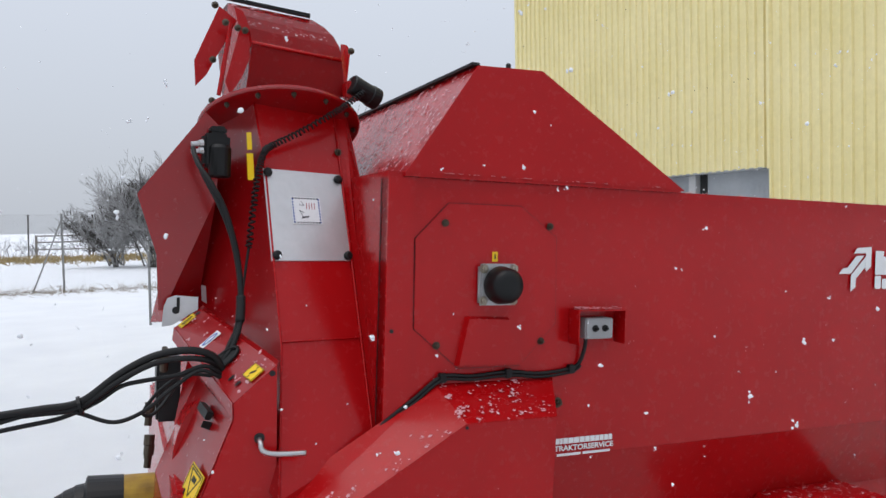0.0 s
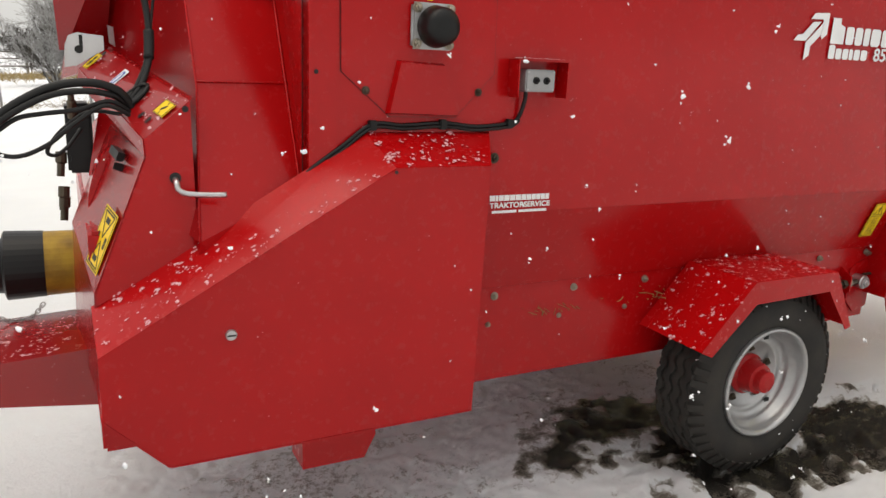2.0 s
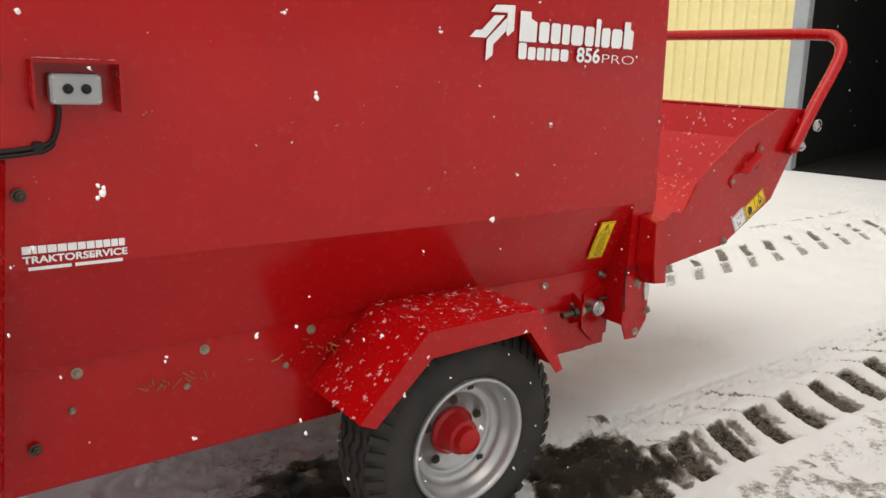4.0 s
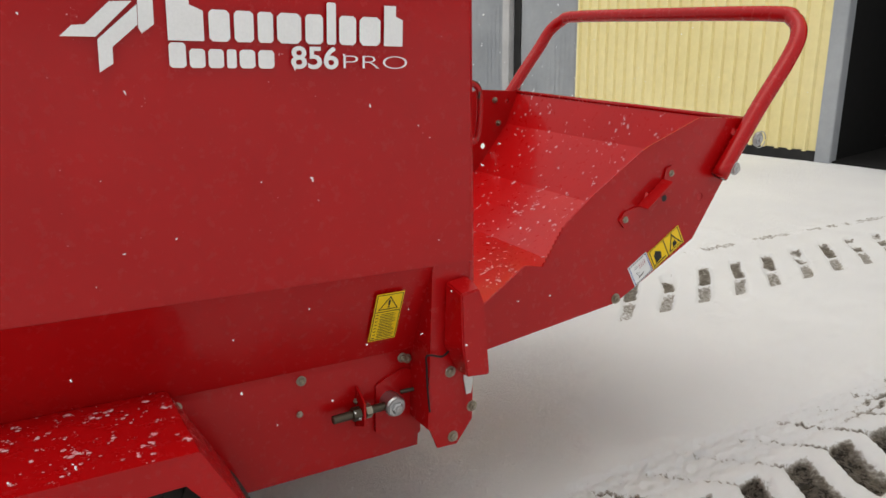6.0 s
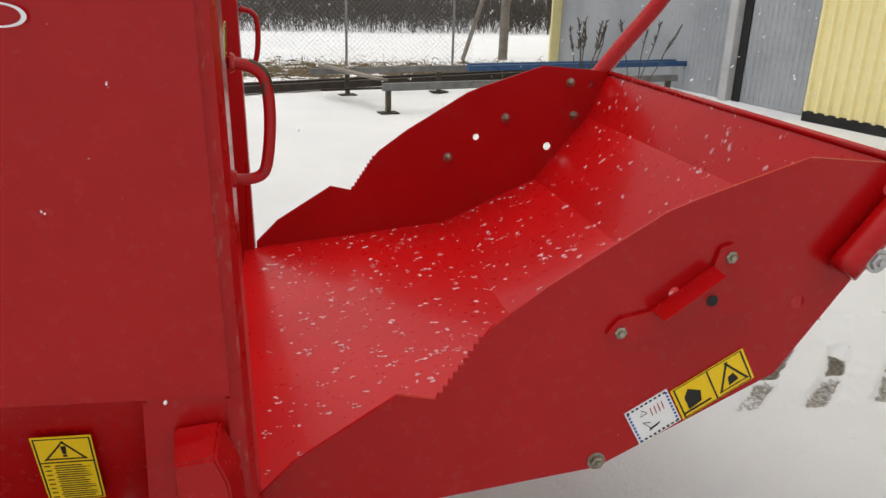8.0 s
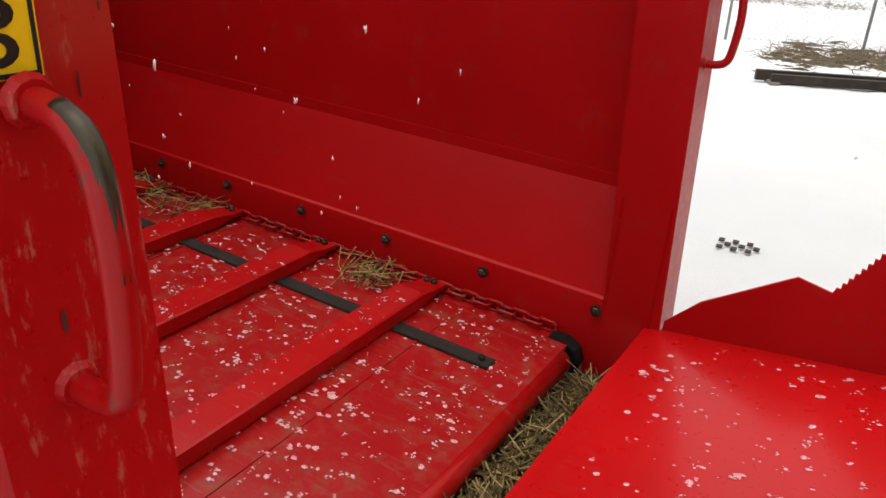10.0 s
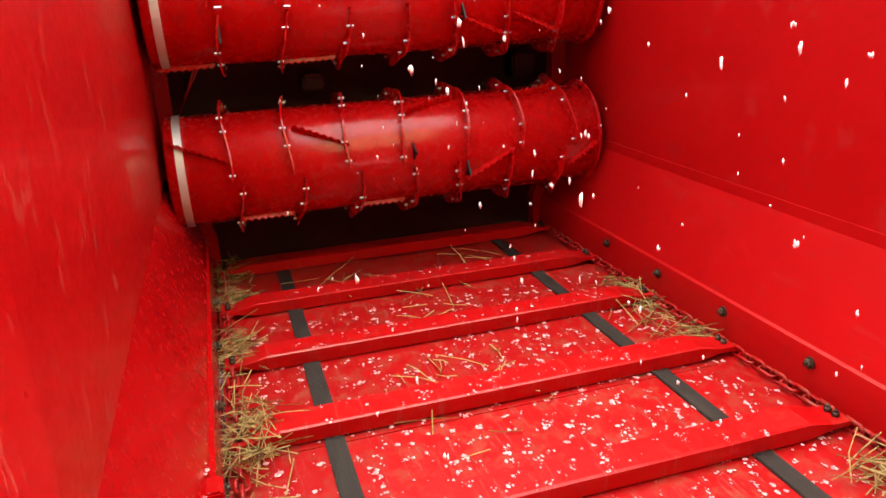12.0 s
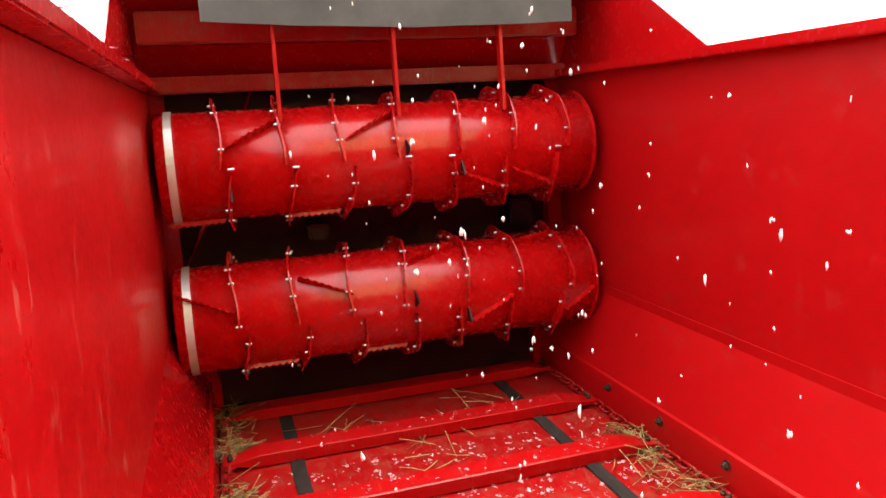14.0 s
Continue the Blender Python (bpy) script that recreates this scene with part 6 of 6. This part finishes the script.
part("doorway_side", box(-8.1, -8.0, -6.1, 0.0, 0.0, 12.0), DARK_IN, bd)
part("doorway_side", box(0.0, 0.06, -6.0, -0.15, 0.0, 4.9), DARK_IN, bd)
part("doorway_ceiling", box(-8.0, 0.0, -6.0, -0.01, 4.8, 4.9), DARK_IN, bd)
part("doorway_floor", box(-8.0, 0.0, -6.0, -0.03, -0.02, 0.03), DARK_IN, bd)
part("roof", box(-8.1, 12.0, -12.0, 0.15, 11.95, 12.2), BITUMEN, bd)
part("end_wall", box(11.86, 11.93, -12.0, -0.07, 0.0, 12.0), CLAD, bd)
bm = bmesh.new()
for k in range(24):
    for z in (4.6, 6.7):
        add_box(bm, 4.4 + k * 0.31, 4.415 + k * 0.31, -0.055, -0.045, z, z + 0.015)
part("sheet_screws", bm, BEAM_BLACK, bd)

# ---------------------------------------------------------------- fences
def fence(name, p0, p1, step, height, mesh, post_r, label, mat=WIRE, brace=()):
    f = thing(name, label, "fence", "yard fences")
    p0, p1 = Vector(p0), Vector(p1)
    ln = (p1 - p0).length
    d = (p1 - p0).normalized()
    n = int(ln / step)
    rng = random.Random(len(name) + int(ln))
    for i in range(n + 1):
        p = p0 + d * (i * step)
        part("fence_post", lathe(p, (rng.uniform(-.012, .012), rng.uniform(-.012, .012), 1), [(-0.1, post_r), (height, post_r), (height + 0.01, post_r * 0.6)], 8), mat, f)
    for i in brace:
        p = p0 + d * (i * step)
        part("fence_brace", tube([p + Vector((0, 0, height * 0.95)), p + d * (-0.95) + Vector((0, -0.2, 0))], post_r * 0.8, 6), mat, f)
    if mesh:
        bm = bmesh.new()
        k = int((ln + height) / mesh)
        for i in range(k):
            for s in (1, -1):
                a = i * mesh if s > 0 else i * mesh
                u0, u1 = (a - height, a) if s > 0 else (a, a - height)
                z0, z1 = 0.03, height - 0.02
                lo, hi = max(min(u0, u1), 0), min(max(u0, u1), ln)
                if hi <= lo:
                    continue
                def zz(u):
                    return z0 + (z1 - z0) * ((u - u0) / (u1 - u0))
                a3, b3 = p0 + d * lo + Vector((0, 0, zz(lo))), p0 + d * hi + Vector((0, 0, zz(hi)))
                add_tube(bm, [a3, b3], 0.0021, 3)
        for z in (0.05, height * 0.5, height - 0.03):
            add_tube(bm, [p0 + Vector((0, 0, z)), p1 + Vector((0, 0, z))], 0.0025, 3)
        tagged(part("wire_mesh", bm, WIRE, f), kind="stuff")
    return f


fence("wire_fence", (-15.45, 27.0, 0), (2.0, 27.0, 0), 7.35, 2.72, 0.11, 0.035, "grey chain-link fence with a braced post", brace=(2,))
fence("wire_fence", (1.58, 14.95, 0), (9.0, 15.2, 0), 2.32, 1.7, 0.11, 0.027, "grey chain-link fence behind a snowy bank")
fence("field_fence", (-12.5, 80.0, 0), (10.0, 80.0, 0), 5.65, 4.2, 0, 0.07, "dark posts of a field fence", mat=BARK)
grng = random.Random(31)
bm = bmesh.new()
for i in range(2600):
    p = Vector((grng.uniform(-16, 9), grng.gauss(68, 5.0), 0.0))
    h = grng.uniform(0.12, 0.5)
    tip = p + Vector((grng.gauss(0, 0.25), grng.gauss(0, 0.2), h))
    add_tube(bm, [p, p.lerp(tip, 0.6) + Vector((0, 0, 0.06)), tip], [0.035, 0.025, 0.006], 3)
lone("dead_grass", bm, STRAW, "pale dead grass poking through the snow by the field fence", "grass", kind="stuff")
gt = thing("field_gate", "grey wooden field gate in the far fence", "gate")
for z in (0.75, 1.45, 2.05):
    part("gate_rail", box(-6.2, 4.4, 79.0, 79.1, z, z + 0.12), WOOD_GREY, gt)
for x in (-6.2, -1.6, 4.3):
    part("gate_upright", box(x, x + 0.22, 78.9, 79.0, 0.0, 2.2), WOOD_GREY, gt)
# corner post of round timber with a leaning stay
cp = thing("timber_post", "leaning grey timber fence post with a diagonal stay", "post", m=pose(10.0, 16.2, 0))
part("post", lathe((0, 0, -0.1), (0.01, 0, 1), [(0, 0.11), (3.2, 0.10)], 12), WOOD_GREY, cp)
part("stay", tube([(-1.0, -0.1, 0.0), (-0.05, 0, 2.9)], 0.05, 8), WOOD_GREY, cp)

# ---------------------------------------------------------------- steel lying in the yard
sb = thing("steel_beam", "long dark rusty steel beams lying on the snow", "beam", m=pose(3.27, 10.22, 0.0, 0, 0, 21))
part("beam", box(0.0, 7.5, 0.0, 0.12, 0.03, 0.14, bevel=0.004), BEAM_BLACK, sb)
part("beam", box(-0.16, 7.0, 0.20, 0.30, 0.03, 0.16, bevel=0.004), BEAM_BLACK, sb)
part("beam_block", box(-0.02, 0.10, -0.05, 0.35, 0.0, 0.05), WOOD_GREY, sb)
fr = thing("steel_frame", "grey steel frame on low trestle feet with a blue beam", "steel frame", m=pose(6.05, 8.82, 0.0, 0, 0, 12))
part("frame_rail", box(0.0, 5.0, 0.0, 0.08, 0.30, 0.40, bevel=0.005), BEAM_GREY, fr)
part("frame_rail", box(-0.5, 5.0, 1.75, 1.82, 0.33, 0.42, bevel=0.005), BEAM_GREY, fr)
part("blue_beam", box(1.75, 6.5, 0.95, 1.05, 0.42, 0.50, bevel=0.005), BEAM_BLUE, fr, "faded blue painted beam")
part("blue_beam", box(1.9, 6.5, 1.25, 1.35, 0.42, 0.50, bevel=0.005), BEAM_BLUE, fr)
for x in (0.05, 1.6, 3.2, 4.8):
    for y in (0.0, 1.75):
        part("foot", box(x, x + 0.06, y, y + 0.07, 0.0, 0.32), RUSTY, fr)
        part("foot_plate", box(x - 0.10, x + 0.16, y - 0.06, y + 0.13, 0.0, 0.02), BEAM_BLACK, fr)
part("leaning_board", plate([(-0.40, 1.70, 0.46), (-0.22, 1.74, 0.45), (0.16, 0.25, 0.40), (-0.02, 0.2, 0.42)], 0.03), WOOD_GREY, fr)
part("cross_tie", box(-0.5, 0.5, 1.2, 1.25, 0.16, 0.19), BEAM_BLACK, fr)

# ---------------------------------------------------------------- bare trees, scrub and weeds
def twigs(bm, p, d, length, r, depth, rng, spread=0.55, sides=4, minr=0.004):
    steps = 3
    pts, rr = [p.copy()], [r]
    for i in range(steps):
        d = (d + Vector((rng.gauss(0, .13), rng.gauss(0, .13), rng.gauss(0.03, .08)))).normalized()
        p = p + d * (length / steps)
        pts.append(p.copy())
        rr.append(max(minr, r * (1 - 0.5 * (i + 1) / steps)))
    add_tube(bm, pts, rr, sides)
    if depth == 0:
        return
    for k in range(rng.choice((3, 3, 4))):
        a = pts[rng.choice((1, 2, 3, 3))]
        nd = (d + Vector((rng.gauss(0, spread), rng.gauss(0, spread), rng.gauss(0.12, spread * 0.7)))).normalized()
        twigs(bm, a, nd, length * rng.uniform(0.55, 0.8), rr[-1] * 0.8, depth - 1, rng, spread, 3, minr)


def frosted_shrub(x, y, h, seed, stems, wide):
    """A dense domed shrub: many stems that fan out from one root."""
    rng = random.Random(seed)
    t = thing("frosted_shrub", "dense leafless shrub with snow-frosted twigs beyond the fence", "shrub", "bare shrubs", m=pose(x, y, 0))
    part("root", lathe((0, 0, -0.1), (0, 0, 1), [(0, 0.22), (0.25, 0.16), (0.5, 0.10)], 10), BARK, t)
    for dark in (True, False):
        bm = bmesh.new()
        for k in range(stems // 2):
            a, lean = rng.uniform(0, 6.283), wide * math.sqrt(rng.random())
            twigs(bm, Vector((rng.gauss(0, .25), rng.gauss(0, .25), 0.1)), Vector((math.cos(a) * lean, math.sin(a) * lean, 1)).normalized(), h * rng.uniform(0.38, 0.5), 0.045, 5, rng, 0.42, 4, 0.009)
        tagged(part("crown", bm, BARK if dark else BARK_FROST, t, "" if dark else "fine twigs furred with frost"), kind="stuff")


frosted_shrub(3.0, 47.0, 5.4, 4, 22, 1.0)
frosted_shrub(0.9, 49.0, 3.4, 9, 16, 1.2)
frosted_shrub(5.4, 46.0, 5.6, 12, 16, 0.9)

rng = random.Random(21)
bm = bmesh.new()
for i in range(800):
    x, y = rng.uniform(6, 48), rng.uniform(34, 56)
    h = rng.uniform(3.5, 8)
    p = Vector((x, y, 0))
    twigs(bm, p, Vector((rng.gauss(0, .1), rng.gauss(0, .1), 1)).normalized(), h * 0.5, 0.05, 2, rng, 0.5, 3, 0.012)
lone("woodland", bm, BARK, "dark leafless woodland edge beyond the yard", "trees", kind="stuff")
bm = bmesh.new()
for i in range(900):
    x, y = rng.uniform(-70, 8), rng.uniform(64, 110)
    p = Vector((x, y, 0))
    twigs(bm, p, Vector((rng.gauss(0, .3), rng.gauss(0, .3), 1)).normalized(), rng.uniform(0.5, 1.5), 0.02, 1, rng, 0.7, 3, 0.012)
brush = bmesh.new()
for i in range(1100):
    p = Vector((rng.uniform(3.5, 18), rng.uniform(25.6, 32), 0))
    twigs(brush, p, Vector((rng.gauss(0, .3), rng.gauss(0, .3), 1)).normalized(), rng.uniform(0.35, 0.9), 0.012, 2, rng, 0.7, 3, 0.007)
lone("brushwood", brush, BARK, "dark leafless brushwood on the bank behind the fence", "scrub", kind="stuff")
lone("scrub", bm, BARK, "low dark scrub across the far field", "scrub", kind="stuff")
bm = bmesh.new()
for i in range(3600):
    if i % 3:
        x, y = rng.uniform(2.6, 13), rng.gauss(13.9, 0.75)
    else:
        x, y = rng.uniform(-14, 3), rng.gauss(26.6, 0.7)
    p = Vector((x, y, 0.0))
    d = Vector((rng.gauss(0, .7), rng.gauss(0, .7), rng.uniform(0.1, 0.8))).normalized()
    ln = rng.uniform(0.08, 0.35) * (1.0 if y < 20 else 1.6)
    add_tube(bm, [p, p + d * ln * 0.6, p + d * ln + Vector((0, 0, -ln * 0.25))], [0.006, 0.005, 0.003], 3)
lone("dead_grass", bm, WEED, "dead grass tufts along the fence foot", "grass", kind="stuff")

bm = bmesh.new()
for i in range(700):
    x, y = rng.uniform(2.7, 12), rng.gauss(13.7, 0.8)
    a, sq, r = rng.uniform(0, 6.3), rng.uniform(0.35, 0.8), abs(rng.gauss(0, 0.16)) + 0.05
    ring = [bm.verts.new((x + r * math.cos(a + k) * rng.uniform(0.6, 1.4), y + r * sq * math.sin(a + k) * rng.uniform(0.6, 1.4), -0.005)) for k in (0, 0.9, 1.8, 2.7, 3.6, 4.5, 5.4)]
    top = bm.verts.new((x, y, rng.uniform(0.015, 0.05)))
    for k in range(7):
        bm.faces.new((ring[k], ring[(k + 1) % 7], top))
lone("bare_turf", bm, SOIL, "brown dead turf showing through thin snow by the fence", "turf", kind="stuff")


def weed(x, y, h, seed):
    rng = random.Random(seed)
    t = thing("dry_weed", "tall dark dry weed stems standing in the snow", "weed", "dry weeds", m=pose(x, y, 0))
    bm = bmesh.new()
    for s in range(4):
        d = Vector((rng.gauss(0, .22), rng.gauss(0, .15), 1)).normalized()
        pts = [d * (h * k / 4) + Vector((rng.gauss(0, .02), 0, 0)) for k in range(5)]
        add_tube(bm, pts, 0.008, 4)
        for k in range(16):
            q = pts[-1] - d * (h * 0.3 * rng.random())
            e = (d + Vector((rng.gauss(0, .4), rng.gauss(0, .4), 0))).normalized()
            add_tube(bm, [q, q + e * 0.07], [0.013, 0.004], 3)
    part("stems", bm, BARK, t)


weed(9.0, 9.1, 1.25, 1)
weed(9.9, 9.3, 1.3, 2)
weed(9.3, 9.9, 1.1, 3)

# ---------------------------------------------------------------- straw
def straw_heap(name, c, sx, sy, n, h, seed, label, mat=STRAW, ln=(0.04, 0.16), r=0.0017):
    rng = random.Random(seed)
    bm = bmesh.new()
    for i in range(n):
        p = Vector((rng.gauss(0, sx), rng.gauss(0, sy) if sy > 0 else rng.uniform(sy, -sy), abs(rng.gauss(0, h)) + 0.004))
        a = rng.uniform(0, 2 * math.pi)
        d = Vector((math.cos(a), math.sin(a), rng.gauss(0, .25)))
        l = rng.uniform(*ln)
        q = p + d * l * 0.5
        q.z = max(q.z, 0.003)
        p2 = p - d * l * 0.5
        p2.z = max(p2.z, 0.003)
        m = (p2 + q) / 2 + Vector((rng.gauss(0, .004), rng.gauss(0, .004), rng.gauss(0, .004)))
        m.z = max(m.z, 0.003)
        add_tube(bm, [p2, m, q], r, 3)
    return lone(name, bm, mat, label, "straw", kind="stuff", m=TILT @ Matrix.Translation(c))


B0 = FZ + 0.004
for c, sx, sy, n, h, s in (((2.50, 0.165, B0), .06, .026, 120, .020, 1), ((2.98, 0.175, B0), .08, .034, 190, .026, 2), ((3.36, 0.160, B0), .06, .024, 120, .020, 3), ((2.08, 0.165, B0), .05, .022, 70, .014, 4), ((1.80, 0.170, B0), .06, .030, 70, .016, 9),
                           ((3.62, 1.42, B0), .040, .03, 70, .018, 5), ((2.90, 1.46, B0), .035, .024, 30, .012, 6), ((2.55, 1.46, B0), .06, .024, 70, .014, 7), ((2.70, 1.40, B0), .09, .05, 40, .006, 8)):
    straw_heap("straw_tuft", c, sx, sy, n, h, s, "tangled straw caught along the bed chain")
for c, s in (((2.90, 0.66, B0), 11), ((2.92, 0.86, B0), 12), ((2.00, 1.05, B0), 13), ((2.30, 0.80, B0), 14), ((2.05, 0.55, B0), 15)):
    straw_heap("loose_straw", c, .10, .07, 14, .003, s, "a few loose straws lying on the wet bed", ln=(0.05, 0.17))
straw_heap("packed_straw", (4.34, YC, 0.606), .028, -.62, 2600, .022, 31, "matted dark straw packed in the gap at the tailgate hinge", HAY, (0.04, 0.14), 0.0016)
straw_heap("packed_straw", (4.34, YC, 0.610), .028, -.62, 450, .026, 32, "matted straw packed in the gap at the tailgate hinge", STRAW, (0.04, 0.14), 0.0016)

# ---------------------------------------------------------------- snow: flakes lying on the machine
def flecks(quads, seed, label, name="snow_flakes", size=(0.003, 0.011), per=160, clump=0.5):
    """Irregular flat flakes scattered over quads given by three corners and a normal side."""
    rng = random.Random(seed)
    bm = bmesh.new()
    for a, b, c, dens in quads:
        a, b, c = Vector(a), Vector(b), Vector(c)
        u, w = b - a, c - a
        n = u.cross(w)
        area = n.length
        n.normalize()
        if n.z < 0:
            n = -n
        eu, ew = u.normalized(), n.cross(u.normalized())
        for i in range(int(area * per * dens)):
            p = a + u * rng.random() + w * rng.random() + n * 0.001
            for k in range(1 if rng.random() > clump else rng.choice((2, 3, 5, 7))):
                q = p + eu * rng.gauss(0, 0.006) * (k > 0) + ew * rng.gauss(0, 0.006) * (k > 0)
                s = rng.uniform(*size) * rng.choice((0.25, 0.35, 0.5, 0.7))
                m = rng.choice((5, 6, 7))
                st = rng.uniform(0.5, 1.0)
                ph = rng.uniform(0, 6.3)
                lo = [bm.verts.new(q + eu * (math.cos(ph + 6.283 * j / m) * s * rng.uniform(0.6, 1.3)) + ew * (math.sin(ph + 6.283 * j / m) * s * st * rng.uniform(0.6, 1.3))) for j in range(m)]
                top = bm.verts.new(q + n * s * rng.uniform(0.2, 0.4))
                for j in range(m):
                    bm.faces.new((lo[j], lo[(j + 1) % m], top))
    return lone(name, bm, WET_SNOW, label, "snow", kind="stuff", m=TILT)


flecks([((1.027, YG, 0.854), (1.772, YG, 1.285), (1.024, -0.018, 0.930), 7.0), ((1.772, YG, 1.285), (2.062, YG, 1.285), (1.745, -0.018, 1.362), 9.0)], 1, "wet snow flakes lying on the drive guard")
flecks([((2.925, 0.1, 0.617), (3.148, 0.1, 0.85), (2.925, -0.24, 0.617), 4.0), ((3.148, 0.1, 0.85), (3.585, 0.1, 0.85), (3.148, -0.24, 0.85), 6.0)], 2, "wet snow flakes lying on the mudguard")
flecks([((4.475, 0.10, 0.7965), (5.122, 0.10, 0.8895), (4.475, 1.50, 0.7965), 2.8), ((5.122, 0.10, 0.8895), (5.462, 0.10, 1.0585), (5.122, 1.50, 0.8895), 2.6), ((5.462, 0.10, 1.0585), (5.640, 0.10, 1.2975), (5.462, 1.50, 1.0585), 1.6), ((5.640, 0.10, 1.2975), (5.705, 0.10, 1.4625), (5.640, 1.50, 1.2975), 2.0)], 3, "wet snow flakes lying on the tailgate deck", size=(0.003, 0.012))
flecks([((2.3, 0.20, FZ + 0.001), (4.22, 0.20, FZ + 0.001), (2.3, 1.45, FZ + 0.001), 5.0)], 4, "half-melted snow flakes lying on the bed", size=(0.003, 0.012), clump=0.6)
flecks([((2.2225 + 0.4045 * k - 0.085, 0.3, FZ + 0.047), (2.2225 + 0.4045 * k - 0.006, 0.3, FZ + 0.047), (2.2225 + 0.4045 * k - 0.085, 1.34, FZ + 0.047), 5.0) for k in range(0, 5)], 5, "snow flakes lying on the slats", size=(0.002, 0.009))
flecks([((1.632, -0.026, 1.977), (1.853, -0.026, 2.309), (1.632, 1.2, 1.977), 9.0), ((1.262, 0.44, 2.455), (1.215, 0.60, 2.57), (1.556, 0.44, 2.43), 9.0)], 6, "snow flakes lying on the hood and spout")
flecks([(g1[1], g1[0], g1[2], 6.0), ((0.2, 0.14, 0.711), (0.60, 0.14, 0.736), (0.2, 0.49, 0.711), 8.0), ((0.60, 0.14, 0.736), (1.02, 0.14, 0.761), (0.60, 0.49, 0.736), 8.0)], 7, "snow flakes lying on the front guards and drawbar", size=(0.002, 0.009))
flecks([((2.205, -0.075, 1.579), (2.385, -0.075, 1.579), (2.205, -0.016, 1.579), 40.0), ((1.70, -0.034, 1.977), (2.6, -0.034, 1.977), (1.70, -0.012, 1.977), 55.0), ((2.6, -0.014, 1.968), (4.38, -0.014, 1.968), (2.6, 0.04, 1.968), 6.0)], 8, "crumbs of snow along the upper rims", size=(0.003, 0.012))
flecks([((1.66, -0.0155, 1.2), (4.3, -0.0155, 1.2), (1.66, -0.0135, 1.93), 0.55), ((1.2, YG - 0.002, 0.6), (2.0, YG - 0.002, 0.6), (1.2, YG - 0.002, 1.1), 0.4)], 9, "single snow flakes stuck to the side sheets", size=(0.0015, 0.004), clump=0.1)

# falling snow, caught in the air
rng = random.Random(77)
bm = bmesh.new()


PHI = (1 + 5 ** 0.5) / 2
ICO = [Vector(c).normalized() for a in (-1, 1) for b in (-PHI, PHI) for c in ((0, a, b), (a, b, 0), (b, 0, a))]
ICO_F = [(i, j, k) for i, j, k in itertools.combinations(range(12), 3) if max((ICO[i] - ICO[j]).length, (ICO[j] - ICO[k]).length, (ICO[i] - ICO[k]).length) < 1.1]


def air_flake(p, s, fall=1.0):
    """A ragged little clump of crystals."""
    for c in range(rng.choice((1, 2, 3, 4))):
        q = p + Vector((rng.gauss(0, s * 0.9), rng.gauss(0, s * 0.9), rng.gauss(0, s))) * (c > 0)
        st = rng.uniform(0.7, 1.5) * fall
        r = s * (1 if c == 0 else rng.uniform(0.4, 0.8))
        vs = []
        for v in ICO:
            w = v * r * rng.uniform(0.5, 1.35)
            vs.append(bm.verts.new(q + Vector((w.x, w.y, w.z * st))))
        for i, j, k in ICO_F:
            bm.faces.new((vs[i], vs[j], vs[k]))


for i in range(420):
    fx = rng.uniform(0.3, 4.6)
    air_flake(Vector((fx, rng.uniform(-1.15 if fx < 3.0 else -0.6, -0.30), rng.uniform(0.2, 2.5))), rng.choice((0.0018, 0.0022, 0.003, 0.0034, 0.0046)) * (1.0 if fx < 3.0 else 0.55))
for i in range(170):
    air_flake(Vector((rng.uniform(2.1, 4.0), rng.uniform(0.35, 1.5), rng.uniform(0.8, 2.3))), rng.uniform(0.0014, 0.0034), 2.6)
for i in range(900):
    air_flake(Vector((rng.uniform(-4, 14), rng.uniform(2.2, 9.0), rng.uniform(0.3, 5.5))), rng.uniform(0.003, 0.008))
bmesh.ops.recalc_face_normals(bm, faces=bm.faces)
lone("falling_snow", bm, SNOW, "scattered snow flakes drifting down through the air", "snow", kind="stuff", smooth=True)
